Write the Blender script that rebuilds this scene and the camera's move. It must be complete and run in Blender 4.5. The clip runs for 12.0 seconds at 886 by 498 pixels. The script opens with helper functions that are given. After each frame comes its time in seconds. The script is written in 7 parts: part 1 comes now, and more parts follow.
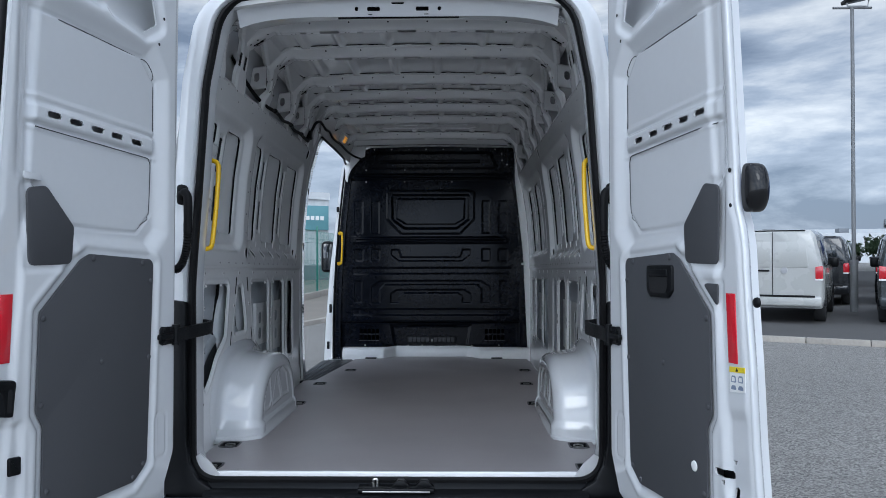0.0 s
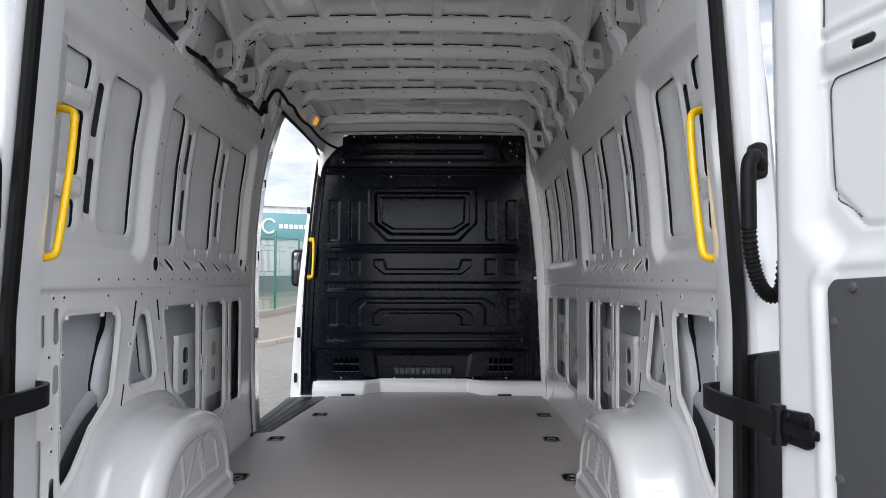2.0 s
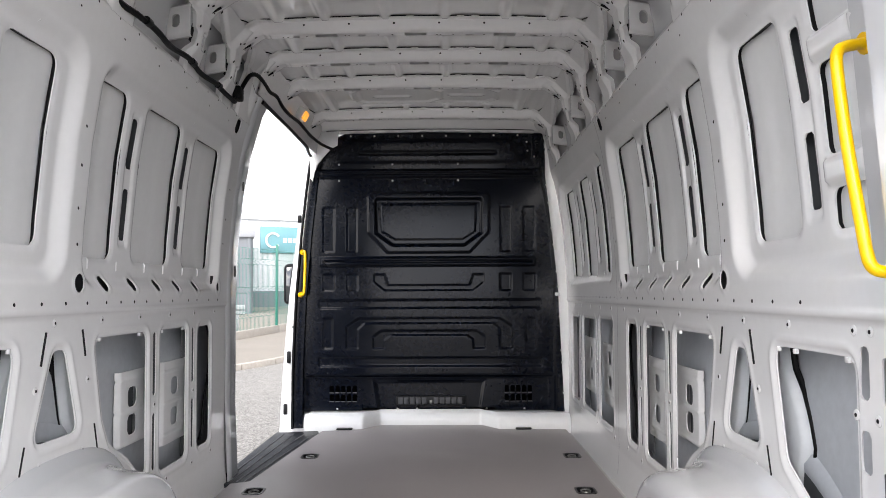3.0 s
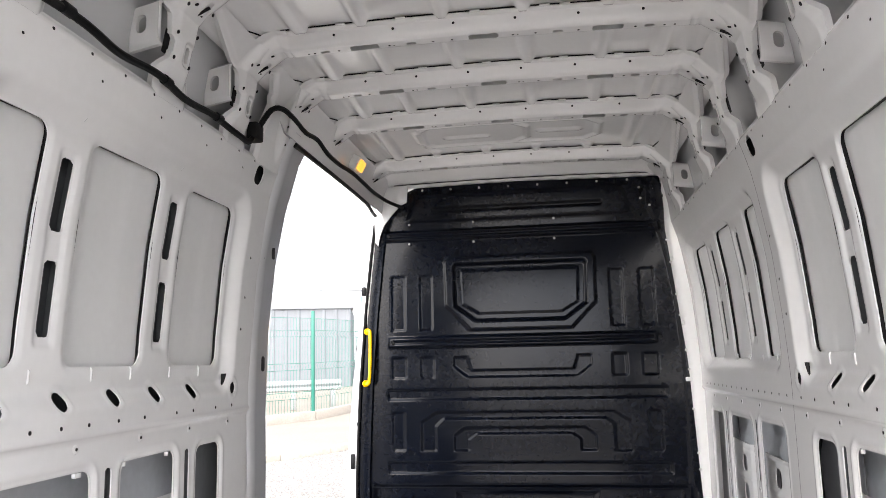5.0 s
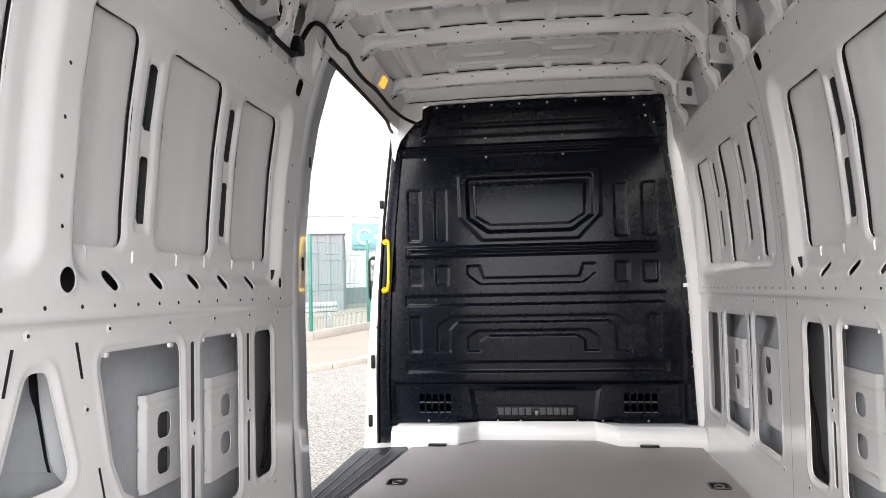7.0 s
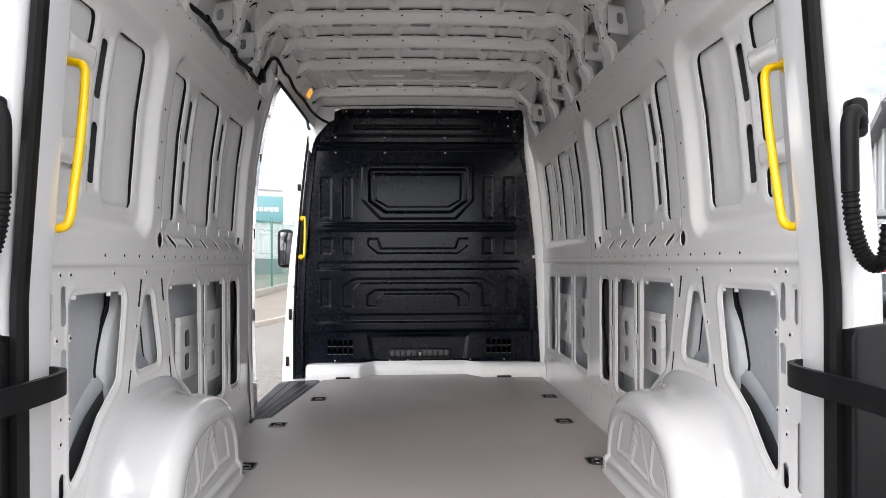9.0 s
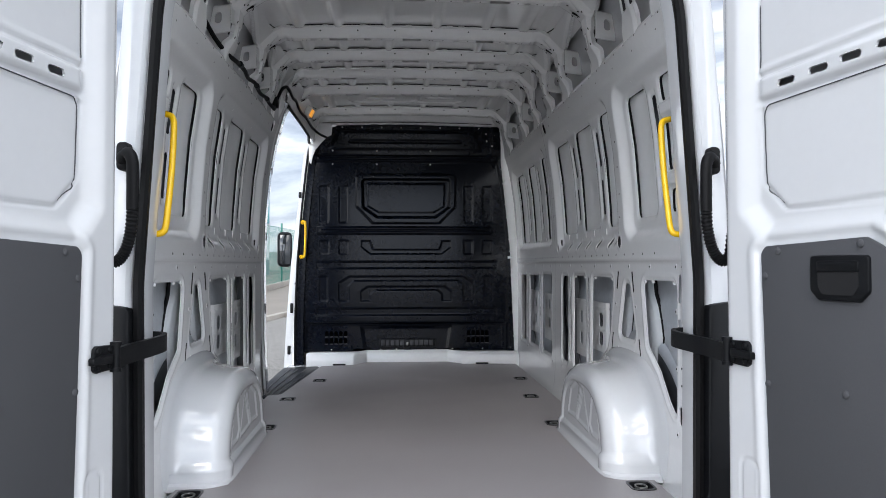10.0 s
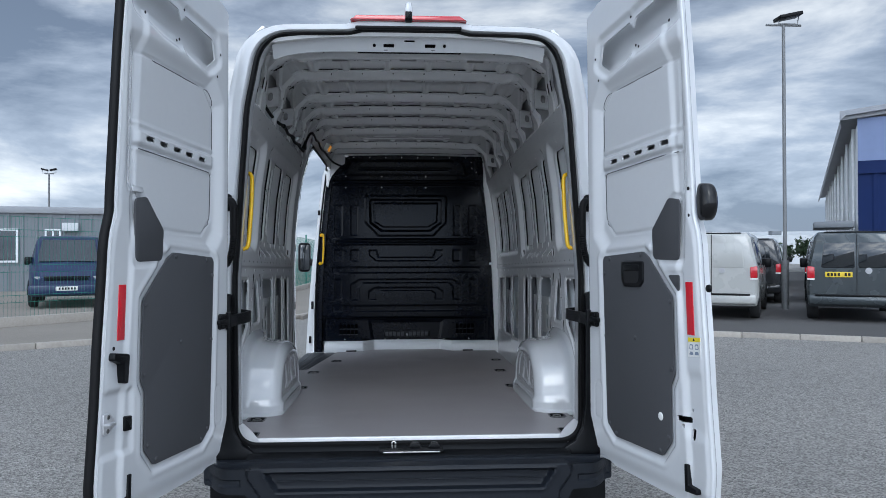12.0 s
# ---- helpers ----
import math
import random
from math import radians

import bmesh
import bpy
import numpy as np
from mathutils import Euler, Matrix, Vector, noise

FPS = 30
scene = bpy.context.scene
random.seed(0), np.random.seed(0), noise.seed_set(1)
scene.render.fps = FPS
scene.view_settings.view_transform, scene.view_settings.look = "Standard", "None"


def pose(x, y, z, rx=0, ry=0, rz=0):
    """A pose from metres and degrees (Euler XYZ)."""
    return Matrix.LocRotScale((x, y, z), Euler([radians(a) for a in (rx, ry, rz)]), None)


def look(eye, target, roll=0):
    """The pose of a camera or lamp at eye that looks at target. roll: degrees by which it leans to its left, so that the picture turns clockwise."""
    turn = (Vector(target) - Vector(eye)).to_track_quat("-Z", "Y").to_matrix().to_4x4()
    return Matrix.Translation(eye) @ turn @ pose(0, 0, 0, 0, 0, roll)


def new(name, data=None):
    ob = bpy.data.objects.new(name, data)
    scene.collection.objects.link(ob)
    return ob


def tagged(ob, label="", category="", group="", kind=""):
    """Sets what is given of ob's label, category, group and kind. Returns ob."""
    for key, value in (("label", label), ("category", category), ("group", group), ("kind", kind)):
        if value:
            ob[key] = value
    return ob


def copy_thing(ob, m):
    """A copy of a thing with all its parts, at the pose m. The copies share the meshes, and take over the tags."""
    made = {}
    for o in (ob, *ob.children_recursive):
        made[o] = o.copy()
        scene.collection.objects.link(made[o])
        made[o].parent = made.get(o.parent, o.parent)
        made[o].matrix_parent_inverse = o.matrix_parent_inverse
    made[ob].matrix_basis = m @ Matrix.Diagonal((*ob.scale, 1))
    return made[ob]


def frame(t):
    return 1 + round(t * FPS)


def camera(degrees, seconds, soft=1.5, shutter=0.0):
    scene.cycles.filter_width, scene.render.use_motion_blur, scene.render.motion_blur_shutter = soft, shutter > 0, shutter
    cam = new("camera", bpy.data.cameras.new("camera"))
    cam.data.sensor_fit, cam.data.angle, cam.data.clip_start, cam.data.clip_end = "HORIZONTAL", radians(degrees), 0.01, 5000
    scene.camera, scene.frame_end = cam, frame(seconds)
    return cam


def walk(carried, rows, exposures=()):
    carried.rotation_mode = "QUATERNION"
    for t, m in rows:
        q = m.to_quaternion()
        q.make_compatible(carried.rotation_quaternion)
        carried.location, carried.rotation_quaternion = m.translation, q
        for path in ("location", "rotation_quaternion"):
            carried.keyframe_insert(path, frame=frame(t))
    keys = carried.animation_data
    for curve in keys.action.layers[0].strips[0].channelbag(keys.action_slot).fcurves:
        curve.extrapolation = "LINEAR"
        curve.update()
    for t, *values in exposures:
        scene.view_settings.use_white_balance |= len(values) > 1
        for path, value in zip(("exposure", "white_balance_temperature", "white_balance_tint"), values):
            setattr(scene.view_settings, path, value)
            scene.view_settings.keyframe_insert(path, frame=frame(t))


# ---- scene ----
cam = camera(61.6, 12.0, soft=0.5)
# The camera's rows, in the van's own frame: y ahead from the rear sill, z up from the level of the tyres.
PATH = [
    (0, (0.236, -2.954, 1.46), (0.201, -0.955, 1.515), -0.1),
    (0.5, (0.208, -2.657, 1.472), (0.186, -0.658, 1.536), 0.1),
    (1, (0.186, -2.345, 1.471), (0.176, -0.346, 1.542), 0.1),
    (1.5, (0.186, -2.002, 1.496), (0.184, -0.003, 1.575), 0.1),
    (2, (0.154, -1.668, 1.495), (0.154, 0.33, 1.578), 0.1),
    (2.5, (0.133, -1.332, 1.504), (0.127, 0.665, 1.611), -0.0),
    (2.7, (0.135, -1.205, 1.509), (0.127, 0.792, 1.619), -0.1),
    (4.3, (0.142, -0.292, 1.586), (-0.003, 1.689, 1.818), -1.0),
    (4.5, (0.157, -0.214, 1.601), (-0.023, 1.762, 1.855), -1.0),
    (5, (0.177, -0.094, 1.624), (-0.109, 1.863, 1.924), -1.2),
    (5.5, (0.165, -0.066, 1.625), (-0.198, 1.879, 1.913), -1.3),
    (6, (0.131, -0.092, 1.592), (-0.263, 1.855, 1.827), -1.3),
    (6.5, (0.079, -0.173, 1.541), (-0.284, 1.787, 1.701), -1.3),
    (7, (0.058, -0.341, 1.517), (-0.202, 1.639, 1.624), -1.2),
    (7.5, (0.053, -0.591, 1.475), (-0.103, 1.401, 1.547), -0.8),
    (7.7, (0.05, -0.695, 1.476), (-0.062, 1.301, 1.537), -0.7),
    (9.3, (-0.055, -1.702, 1.467), (0.048, 0.295, 1.503), -0.1),
    (9.5, (-0.055, -1.837, 1.463), (0.056, 0.16, 1.504), -0.0),
    (10, (-0.086, -2.171, 1.454), (0.041, -0.176, 1.495), -0.1),
    (10.5, (-0.084, -2.521, 1.452), (0.048, -0.526, 1.496), -0.1),
    (11, (-0.056, -2.872, 1.462), (0.072, -0.877, 1.51), -0.2),
    (11.5, (-0.065, -3.218, 1.438), (0.055, -1.222, 1.49), -0.2),
    (12, (-0.038, -3.518, 1.437), (0.072, -1.522, 1.496), -0.2),
]
RAKE = 1.1  # the unladen van stands nose-down
VAN = Matrix.Translation((0, 0, -0.07)) @ pose(0, 0, 0, -RAKE, 0, 0)

EXPOSURES = [(0, 0.38, 5860, 8), (0.5, 0.52, 5880, 8), (1.0, 0.60, 5900, 9), (1.5, 0.84, 6130, 9), (2.0, 1.20, 6820, 12), (2.7, 1.64, 7080, 14), (4.3, 2.48, 7300, 14), (6.0, 2.46, 7280, 14), (6.5, 2.34, 7300, 14), (7.0, 2.22, 7320, 14), (7.7, 2.04, 7300, 14), (9.3, 1.57, 7150, 13), (10.2, 1.06, 6400, 10), (10.8, 0.79, 6300, 8), (11.5, 0.51, 5990, 8), (12.0, 0.38, 5900, 8)]
walk(cam, [(t, VAN @ look(eye, target, roll)) for t, eye, target, roll in PATH], EXPOSURES)

# ---- sky and sun: broken overcast ----
SUN_UP, SUN_ROUND = 32.0, 187.0  # degrees above the horizon, and round from north
world = bpy.data.worlds.new("world")
scene.world = world
world.use_nodes = True
wn, wl = world.node_tree.nodes, world.node_tree.links
wn.clear()
sky = wn.new("ShaderNodeTexSky")
sky.sky_type, sky.sun_disc = "NISHITA", False
sky.sun_elevation, sky.sun_rotation = radians(SUN_UP), radians(SUN_ROUND)
sky_bg = wn.new("ShaderNodeBackground")
sky_bg.inputs["Strength"].default_value = 0.10
wl.new(sky.outputs[0], sky_bg.inputs["Color"])
geo_dir = wn.new("ShaderNodeTexCoord")
squash = wn.new("ShaderNodeMapping")
squash.inputs["Scale"].default_value = (1.0, 1.0, 3.4)
squash.inputs["Location"].default_value = (0.35, 0.1, 0.62)
clouds = wn.new("ShaderNodeTexNoise")
clouds.inputs["Scale"].default_value, clouds.inputs["Detail"].default_value = 3.0, 10.0
clouds.inputs["Roughness"].default_value, clouds.inputs["Distortion"].default_value = 0.58, 0.25
ramp = wn.new("ShaderNodeValToRGB")
ramp.color_ramp.elements[0].position, ramp.color_ramp.elements[0].color = 0.38, (0.195, 0.235, 0.305, 1)
ramp.color_ramp.elements[1].position, ramp.color_ramp.elements[1].color = 0.64, (0.86, 0.86, 0.85, 1)
mid = ramp.color_ramp.elements.new(0.5)
mid.color = (0.40, 0.445, 0.52, 1)
cloud_bg = wn.new("ShaderNodeBackground")
cloud_bg.inputs["Strength"].default_value = 0.82
sky_mix = wn.new("ShaderNodeMixShader")
sky_mix.inputs[0].default_value = 0.92
out = wn.new("ShaderNodeOutputWorld")
wl.new(geo_dir.outputs["Generated"], squash.inputs["Vector"])
wl.new(squash.outputs[0], clouds.inputs["Vector"])
wl.new(clouds.outputs[0], ramp.inputs[0])
# an overcast sky is brighter overhead, and brightest round the veiled sun
sun_way = Vector((math.sin(radians(SUN_ROUND)) * math.cos(radians(SUN_UP)), math.cos(radians(SUN_ROUND)) * math.cos(radians(SUN_UP)), math.sin(radians(SUN_UP))))
veil, veil_gain = wn.new("ShaderNodeVectorMath"), wn.new("ShaderNodeMapRange")
veil.operation, veil.inputs[1].default_value = "DOT_PRODUCT", sun_way
veil_gain.inputs["From Min"].default_value, veil_gain.inputs["From Max"].default_value = 0.25, 1.0
veil_gain.inputs["To Min"].default_value, veil_gain.inputs["To Max"].default_value = 1.0, 4.4
wl.new(geo_dir.outputs["Generated"], veil.inputs[0])
wl.new(veil.outputs["Value"], veil_gain.inputs["Value"])
split, high = wn.new("ShaderNodeSeparateXYZ"), wn.new("ShaderNodeMapRange")
high.inputs["From Min"].default_value, high.inputs["From Max"].default_value = 0.06, 0.42
high.inputs["To Min"].default_value, high.inputs["To Max"].default_value = 1.25, 0.78
wl.new(geo_dir.outputs["Generated"], split.inputs[0])
wl.new(split.outputs["Z"], high.inputs["Value"])
dome_gain, tall_gain = wn.new("ShaderNodeMapRange"), wn.new("ShaderNodeMath")
dome_gain.inputs["From Min"].default_value, dome_gain.inputs["From Max"].default_value = 0.40, 1.0
dome_gain.inputs["To Min"].default_value, dome_gain.inputs["To Max"].default_value = 1.0, 1.4
tall_gain.operation = "MULTIPLY"
wl.new(split.outputs["Z"], dome_gain.inputs["Value"])
wl.new(high.outputs[0], tall_gain.inputs[0])
wl.new(dome_gain.outputs[0], tall_gain.inputs[1])
gain = wn.new("ShaderNodeMath")
gain.operation = "MULTIPLY"
wl.new(veil_gain.outputs[0], gain.inputs[0])
wl.new(tall_gain.outputs[0], gain.inputs[1])
lit = wn.new("ShaderNodeVectorMath")
lit.operation = "SCALE"
wl.new(ramp.outputs[0], lit.inputs[0])
wl.new(gain.outputs[0], lit.inputs["Scale"])
wl.new(lit.outputs[0], cloud_bg.inputs["Color"])
wl.new(sky_bg.outputs[0], sky_mix.inputs[1])
wl.new(cloud_bg.outputs[0], sky_mix.inputs[2])
wl.new(sky_mix.outputs[0], out.inputs["Surface"])
sun = new("sun", bpy.data.lights.new("sun", "SUN"))
sun.data.energy, sun.data.angle, sun.data.color = 0.5, radians(25), (1.0, 0.97, 0.92)
sun.matrix_world = pose(0, 0, 0, 90 - SUN_UP, 0, 180 - SUN_ROUND)


# ---- materials ----
def mat(name, colour, rough=0.5, metal=0.0, vary=0.08, grain=40.0, stain=2.0, bump=0.0, bump_scale=300.0, coat=0.0, spec=0.5, pieces=0.0, rough_vary=0.08):
    """A painted, moulded or cast surface: two scales of colour change, uneven gloss, fine relief."""
    m = bpy.data.materials.new(name)
    m.use_nodes = True
    n, l = m.node_tree.nodes, m.node_tree.links
    b = n["Principled BSDF"]
    b.inputs["Metallic"].default_value = metal
    b.inputs["Coat Weight"].default_value, b.inputs["Coat Roughness"].default_value = coat, 0.04
    b.inputs["Specular IOR Level"].default_value = spec
    where = n.new("ShaderNodeTexCoord")
    fine, broad = n.new("ShaderNodeTexNoise"), n.new("ShaderNodeTexNoise")
    for tex, size, detail in ((fine, grain, 6.0), (broad, stain, 3.0)):
        l.new(where.outputs["Object"], tex.inputs["Vector"])
        tex.inputs["Scale"].default_value, tex.inputs["Detail"].default_value = size, detail
    both = n.new("ShaderNodeMath")
    both.operation = "ADD"
    l.new(fine.outputs[0], both.inputs[0])
    l.new(broad.outputs[0], both.inputs[1])
    tone = n.new("ShaderNodeMapRange")
    tone.inputs["From Min"].default_value, tone.inputs["From Max"].default_value = 0.6, 1.4
    tone.inputs["To Min"].default_value, tone.inputs["To Max"].default_value = 1 - vary, 1 + vary
    l.new(both.outputs[0], tone.inputs["Value"])
    colourise = n.new("ShaderNodeVectorMath")
    colourise.operation = "SCALE"
    colourise.inputs[0].default_value = colour
    l.new(tone.outputs[0], colourise.inputs["Scale"])
    if pieces:
        info, each, scale2 = n.new("ShaderNodeObjectInfo"), n.new("ShaderNodeMapRange"), n.new("ShaderNodeVectorMath")
        each.inputs["To Min"].default_value, each.inputs["To Max"].default_value = 1 - pieces, 1 + pieces
        scale2.operation = "SCALE"
        l.new(info.outputs["Random"], each.inputs["Value"])
        l.new(colourise.outputs[0], scale2.inputs[0])
        l.new(each.outputs[0], scale2.inputs["Scale"])
        l.new(scale2.outputs[0], b.inputs["Base Color"])
    else:
        l.new(colourise.outputs[0], b.inputs["Base Color"])
    gloss = n.new("ShaderNodeMapRange")
    gloss.inputs["From Min"].default_value, gloss.inputs["From Max"].default_value = 0.3, 0.7
    gloss.inputs["To Min"].default_value, gloss.inputs["To Max"].default_value = max(0.02, rough - rough_vary), min(1, rough + rough_vary)
    l.new(broad.outputs[0], gloss.inputs["Value"])
    l.new(gloss.outputs[0], b.inputs["Roughness"])
    if bump:
        relief, lift = n.new("ShaderNodeTexNoise"), n.new("ShaderNodeBump")
        l.new(where.outputs["Object"], relief.inputs["Vector"])
        relief.inputs["Scale"].default_value, relief.inputs["Detail"].default_value = bump_scale, 3.0
        lift.inputs["Strength"].default_value, lift.inputs["Distance"].default_value = bump, 0.002
        l.new(relief.outputs[0], lift.inputs["Height"])
        l.new(lift.outputs[0], b.inputs["Normal"])
    return m


def glowing(name, colour, strength):
    m = mat(name, colour, 0.3)
    b = m.node_tree.nodes["Principled BSDF"]
    b.inputs["Emission Color"].default_value, b.inputs["Emission Strength"].default_value = (*colour, 1), strength
    return m


def glass(name, tint, rough=0.02):
    m = mat(name, tint, rough, 0.0, 0.02)
    b = m.node_tree.nodes["Principled BSDF"]
    b.inputs["Coat Weight"].default_value = 1.0
    return m


# One white paint: dimmed for daylit parts, lightened inside to make up for shade.
PAINT = mat("van_white_dimmed", (0.63, 0.64, 0.65), 0.13, vary=0.015, bump=0.02, bump_scale=900, coat=0.9, rough_vary=0.03)
INNER = mat("van_white_lifted", (0.83, 0.83, 0.825), 0.19, vary=0.025, bump=0.03, bump_scale=700, coat=0.7, rough_vary=0.04)
PANEL = mat("grey_white_skin_paint", (0.72, 0.725, 0.72), 0.38, vary=0.03, bump=0.05, bump_scale=500, coat=0.1)
# skin darkened in its colour for the shade behind the roof rails
UPPER = mat("upper_skin_in_shade", (0.24, 0.255, 0.285), 0.45, vary=0.08)
LOWER = mat("blue_grey_primer", (0.43, 0.455, 0.48), 0.42, vary=0.10, bump=0.05, bump_scale=500)
SKIN = mat("unpainted_skin_primer", (0.58, 0.60, 0.615), 0.42, vary=0.06, bump=0.05, bump_scale=500)
SHADE = mat("cavity_shade_grey", (0.15, 0.16, 0.17), 0.5, vary=0.15)
# near-black that paints in the shade of closed sections; also the wall's seam
CAVITY = mat("cavity_shade_and_seam", (0.06, 0.065, 0.07), 0.6, vary=0.15)
BLACK = mat("black_bulkhead_paint", (0.0021, 0.0034, 0.0072), 0.15, vary=0.12, bump=0.012, bump_scale=500, rough_vary=0.04, spec=0.16)
BOARD = mat("brown_phenolic_board", (0.275, 0.254, 0.253), 0.44, vary=0.10, grain=220, stain=1.4, bump=0.22, bump_scale=900, rough_vary=0.1)
TRIM = mat("grey_trim_board", (0.066, 0.067, 0.072), 0.72, spec=0.3, vary=0.08, grain=300, bump=0.25, bump_scale=1200)
# rubber parts, and the black strips that stand for shade in gaps
RUBBER = mat("black_rubber_and_shade", (0.0045, 0.0045, 0.005), 0.55, spec=0.2, vary=0.2, bump=0.1)
PLASTIC = mat("black_plastic", (0.0050, 0.0055, 0.0065), 0.36, spec=0.18, vary=0.15, bump=0.15, bump_scale=1500)
BUMPER = mat("dark_grained_bumper", (0.0085, 0.011, 0.016), 0.5, spec=0.3, vary=0.12, bump=0.3, bump_scale=1100)
GLOSS_BLACK = mat("gloss_black", (0.006, 0.006, 0.007), 0.14, coat=0.25, spec=0.3)
YELLOW = mat("yellow_enamel", (0.83, 0.50, 0.0), 0.33, vary=0.05, bump=0.05, coat=0.2)
STEEL = mat("zinc_plated_steel", (0.62, 0.61, 0.58), 0.32, 1.0, vary=0.1, bump=0.05)
DARK_STEEL = mat("dull_steel", (0.22, 0.22, 0.21), 0.4, 1.0, vary=0.15)
TREAD = mat("grey_step_strip", (0.12, 0.12, 0.125), 0.5, 0.3, vary=0.15, grain=60)
BRIGHT = mat("brushed_steel_strip", (0.70, 0.70, 0.71), 0.38, 0.6, vary=0.06)
REFLECT = mat("red_reflector", (0.62, 0.006, 0.02), 0.18, vary=0.06, grain=200, coat=0.6)
RED_LENS = mat("red_lamp_lens", (0.50, 0.01, 0.02), 0.12, coat=1.0)
PITCH = mat("unlit_hollow", (0.0006, 0.0006, 0.0007), 1.0, spec=0.0)
DARK = mat("dark_void", (0.006, 0.006, 0.007), 0.9)
STICKER = mat("white_label", (0.78, 0.78, 0.76), 0.4)
STICKER_YELLOW = mat("yellow_label", (0.80, 0.62, 0.02), 0.4)
PICTO = mat("printed_blue_grey", (0.20, 0.24, 0.32), 0.5)
AMBER = glowing("amber_lamp_lens", (0.9, 0.38, 0.06), 0.32)


def tarmac(name, colour, scale):
    """Chippings of mixed tone in a dark binder, over broad worn patches."""
    m = mat(name, colour, 0.85, vary=0.16, grain=6.0, stain=0.28, bump=0.0)
    n, l = m.node_tree.nodes, m.node_tree.links
    b = n["Principled BSDF"]
    chips, tones, lift = n.new("ShaderNodeTexVoronoi"), n.new("ShaderNodeMapRange"), n.new("ShaderNodeBump")
    where = n.new("ShaderNodeTexCoord")
    chips.inputs["Scale"].default_value = scale
    l.new(where.outputs["Object"], chips.inputs["Vector"])
    grey = n.new("ShaderNodeSeparateColor")
    l.new(chips.outputs["Color"], grey.inputs[0])
    tones.inputs["To Min"].default_value, tones.inputs["To Max"].default_value = 0.48, 1.68
    l.new(grey.outputs[0], tones.inputs["Value"])
    mix = n.new("ShaderNodeVectorMath")
    mix.operation = "SCALE"
    l.new(b.inputs["Base Color"].links[0].from_socket, mix.inputs[0])
    l.new(tones.outputs[0], mix.inputs["Scale"])
    l.new(mix.outputs[0], b.inputs["Base Color"])
    lift.inputs["Strength"].default_value, lift.inputs["Distance"].default_value = 0.8, 0.008
    l.new(chips.outputs["Distance"], lift.inputs["Height"])
    l.new(lift.outputs[0], b.inputs["Normal"])
    return m


ASPHALT = tarmac("asphalt", (0.225, 0.215, 0.20), 80.0)
PAVING = mat("pavement_asphalt", (0.085, 0.082, 0.080), 0.85, vary=0.25, grain=60, stain=0.5, bump=0.8, bump_scale=90)
PATH = mat("dusty_footway", (0.24, 0.215, 0.185), 0.9, vary=0.2, grain=40, stain=0.6, bump=0.5, bump_scale=90)
KERB = mat("concrete_kerb", (0.36, 0.33, 0.29), 0.8, vary=0.15, grain=25, stain=3, bump=0.4, bump_scale=120, pieces=0.1)
FENCE = mat("green_fence_paint", (0.015, 0.16, 0.12), 0.4, vary=0.08)
CLAD_WHITE = mat("white_cladding", (0.56, 0.58, 0.59), 0.5, vary=0.05, grain=3, stain=0.4)
CLAD_GREY = mat("grey_cladding", (0.16, 0.175, 0.19), 0.5, vary=0.06, grain=3, stain=0.4)
CLAD_PALE = mat("pale_blue_cladding", (0.20, 0.25, 0.40), 0.7, spec=0.2, vary=0.05, grain=3, stain=0.3)
CLAD_NAVY = mat("navy_cladding", (0.010, 0.022, 0.085), 0.7, spec=0.15, vary=0.06, grain=3, stain=0.3)
POLE = mat("weathered_galvanised_pole", (0.20, 0.205, 0.21), 0.6, 0.3, vary=0.15, grain=20)
EAVES = mat("grey_eaves", (0.30, 0.31, 0.33), 0.6, vary=0.06, grain=3, stain=0.4)
GALV = mat("galvanised_steel", (0.42, 0.43, 0.44), 0.45, 0.7, vary=0.15, grain=30)
SIGN = mat("teal_sign", (0.13, 0.30, 0.33), 0.4, vary=0.05)
GLASS = glass("dark_vehicle_glass", (0.012, 0.015, 0.018))
LAMP_GLASS = mat("clear_lamp_cover", (0.22, 0.23, 0.24), 0.12, vary=0.2, grain=30, coat=1.0)
TYRE = mat("tyre_rubber", (0.016, 0.016, 0.017), 0.75, vary=0.2, bump=0.2, bump_scale=200)
ALLOY = mat("wheel_alloy", (0.45, 0.45, 0.46), 0.3, 0.8)
PLATE = mat("yellow_number_plate", (0.75, 0.55, 0.03), 0.4)
PLATE_W = mat("white_number_plate", (0.75, 0.75, 0.72), 0.4)
LEAF = mat("hedge_leaf", (0.035, 0.060, 0.024), 0.6, vary=0.4, grain=8)
BARK = mat("bark", (0.10, 0.08, 0.06), 0.9, vary=0.3, bump=0.5, bump_scale=60)
GREY_VAN = mat("dark_grey_metallic", (0.050, 0.060, 0.064), 0.25, 0.5, vary=0.04, coat=0.8)
SILVER_VAN = mat("light_grey_paint", (0.42, 0.42, 0.40), 0.28, vary=0.04, coat=0.7)
BLUE_VAN = mat("navy_paint", (0.009, 0.020, 0.070), 0.35, vary=0.05, coat=0.25)
BLACK_VAN = mat("black_paint", (0.012, 0.013, 0.015), 0.2, vary=0.05, coat=0.8)
WHITE_VAN = mat("white_paint", (0.70, 0.71, 0.72), 0.25, vary=0.03, coat=0.7)


# ---- building helpers ----
def mesh_of(geo, material, sharp=40.0):
    verts, faces = geo
    me = bpy.data.meshes.new("mesh")
    me.from_pydata([tuple(map(float, v)) for v in verts], [], [tuple(map(int, f)) for f in faces])
    me.update()
    me.polygons.foreach_set("use_smooth", [True] * len(me.polygons))
    if sharp:
        me.set_sharp_from_angle(angle=radians(sharp))
    me.materials.append(material)
    return me


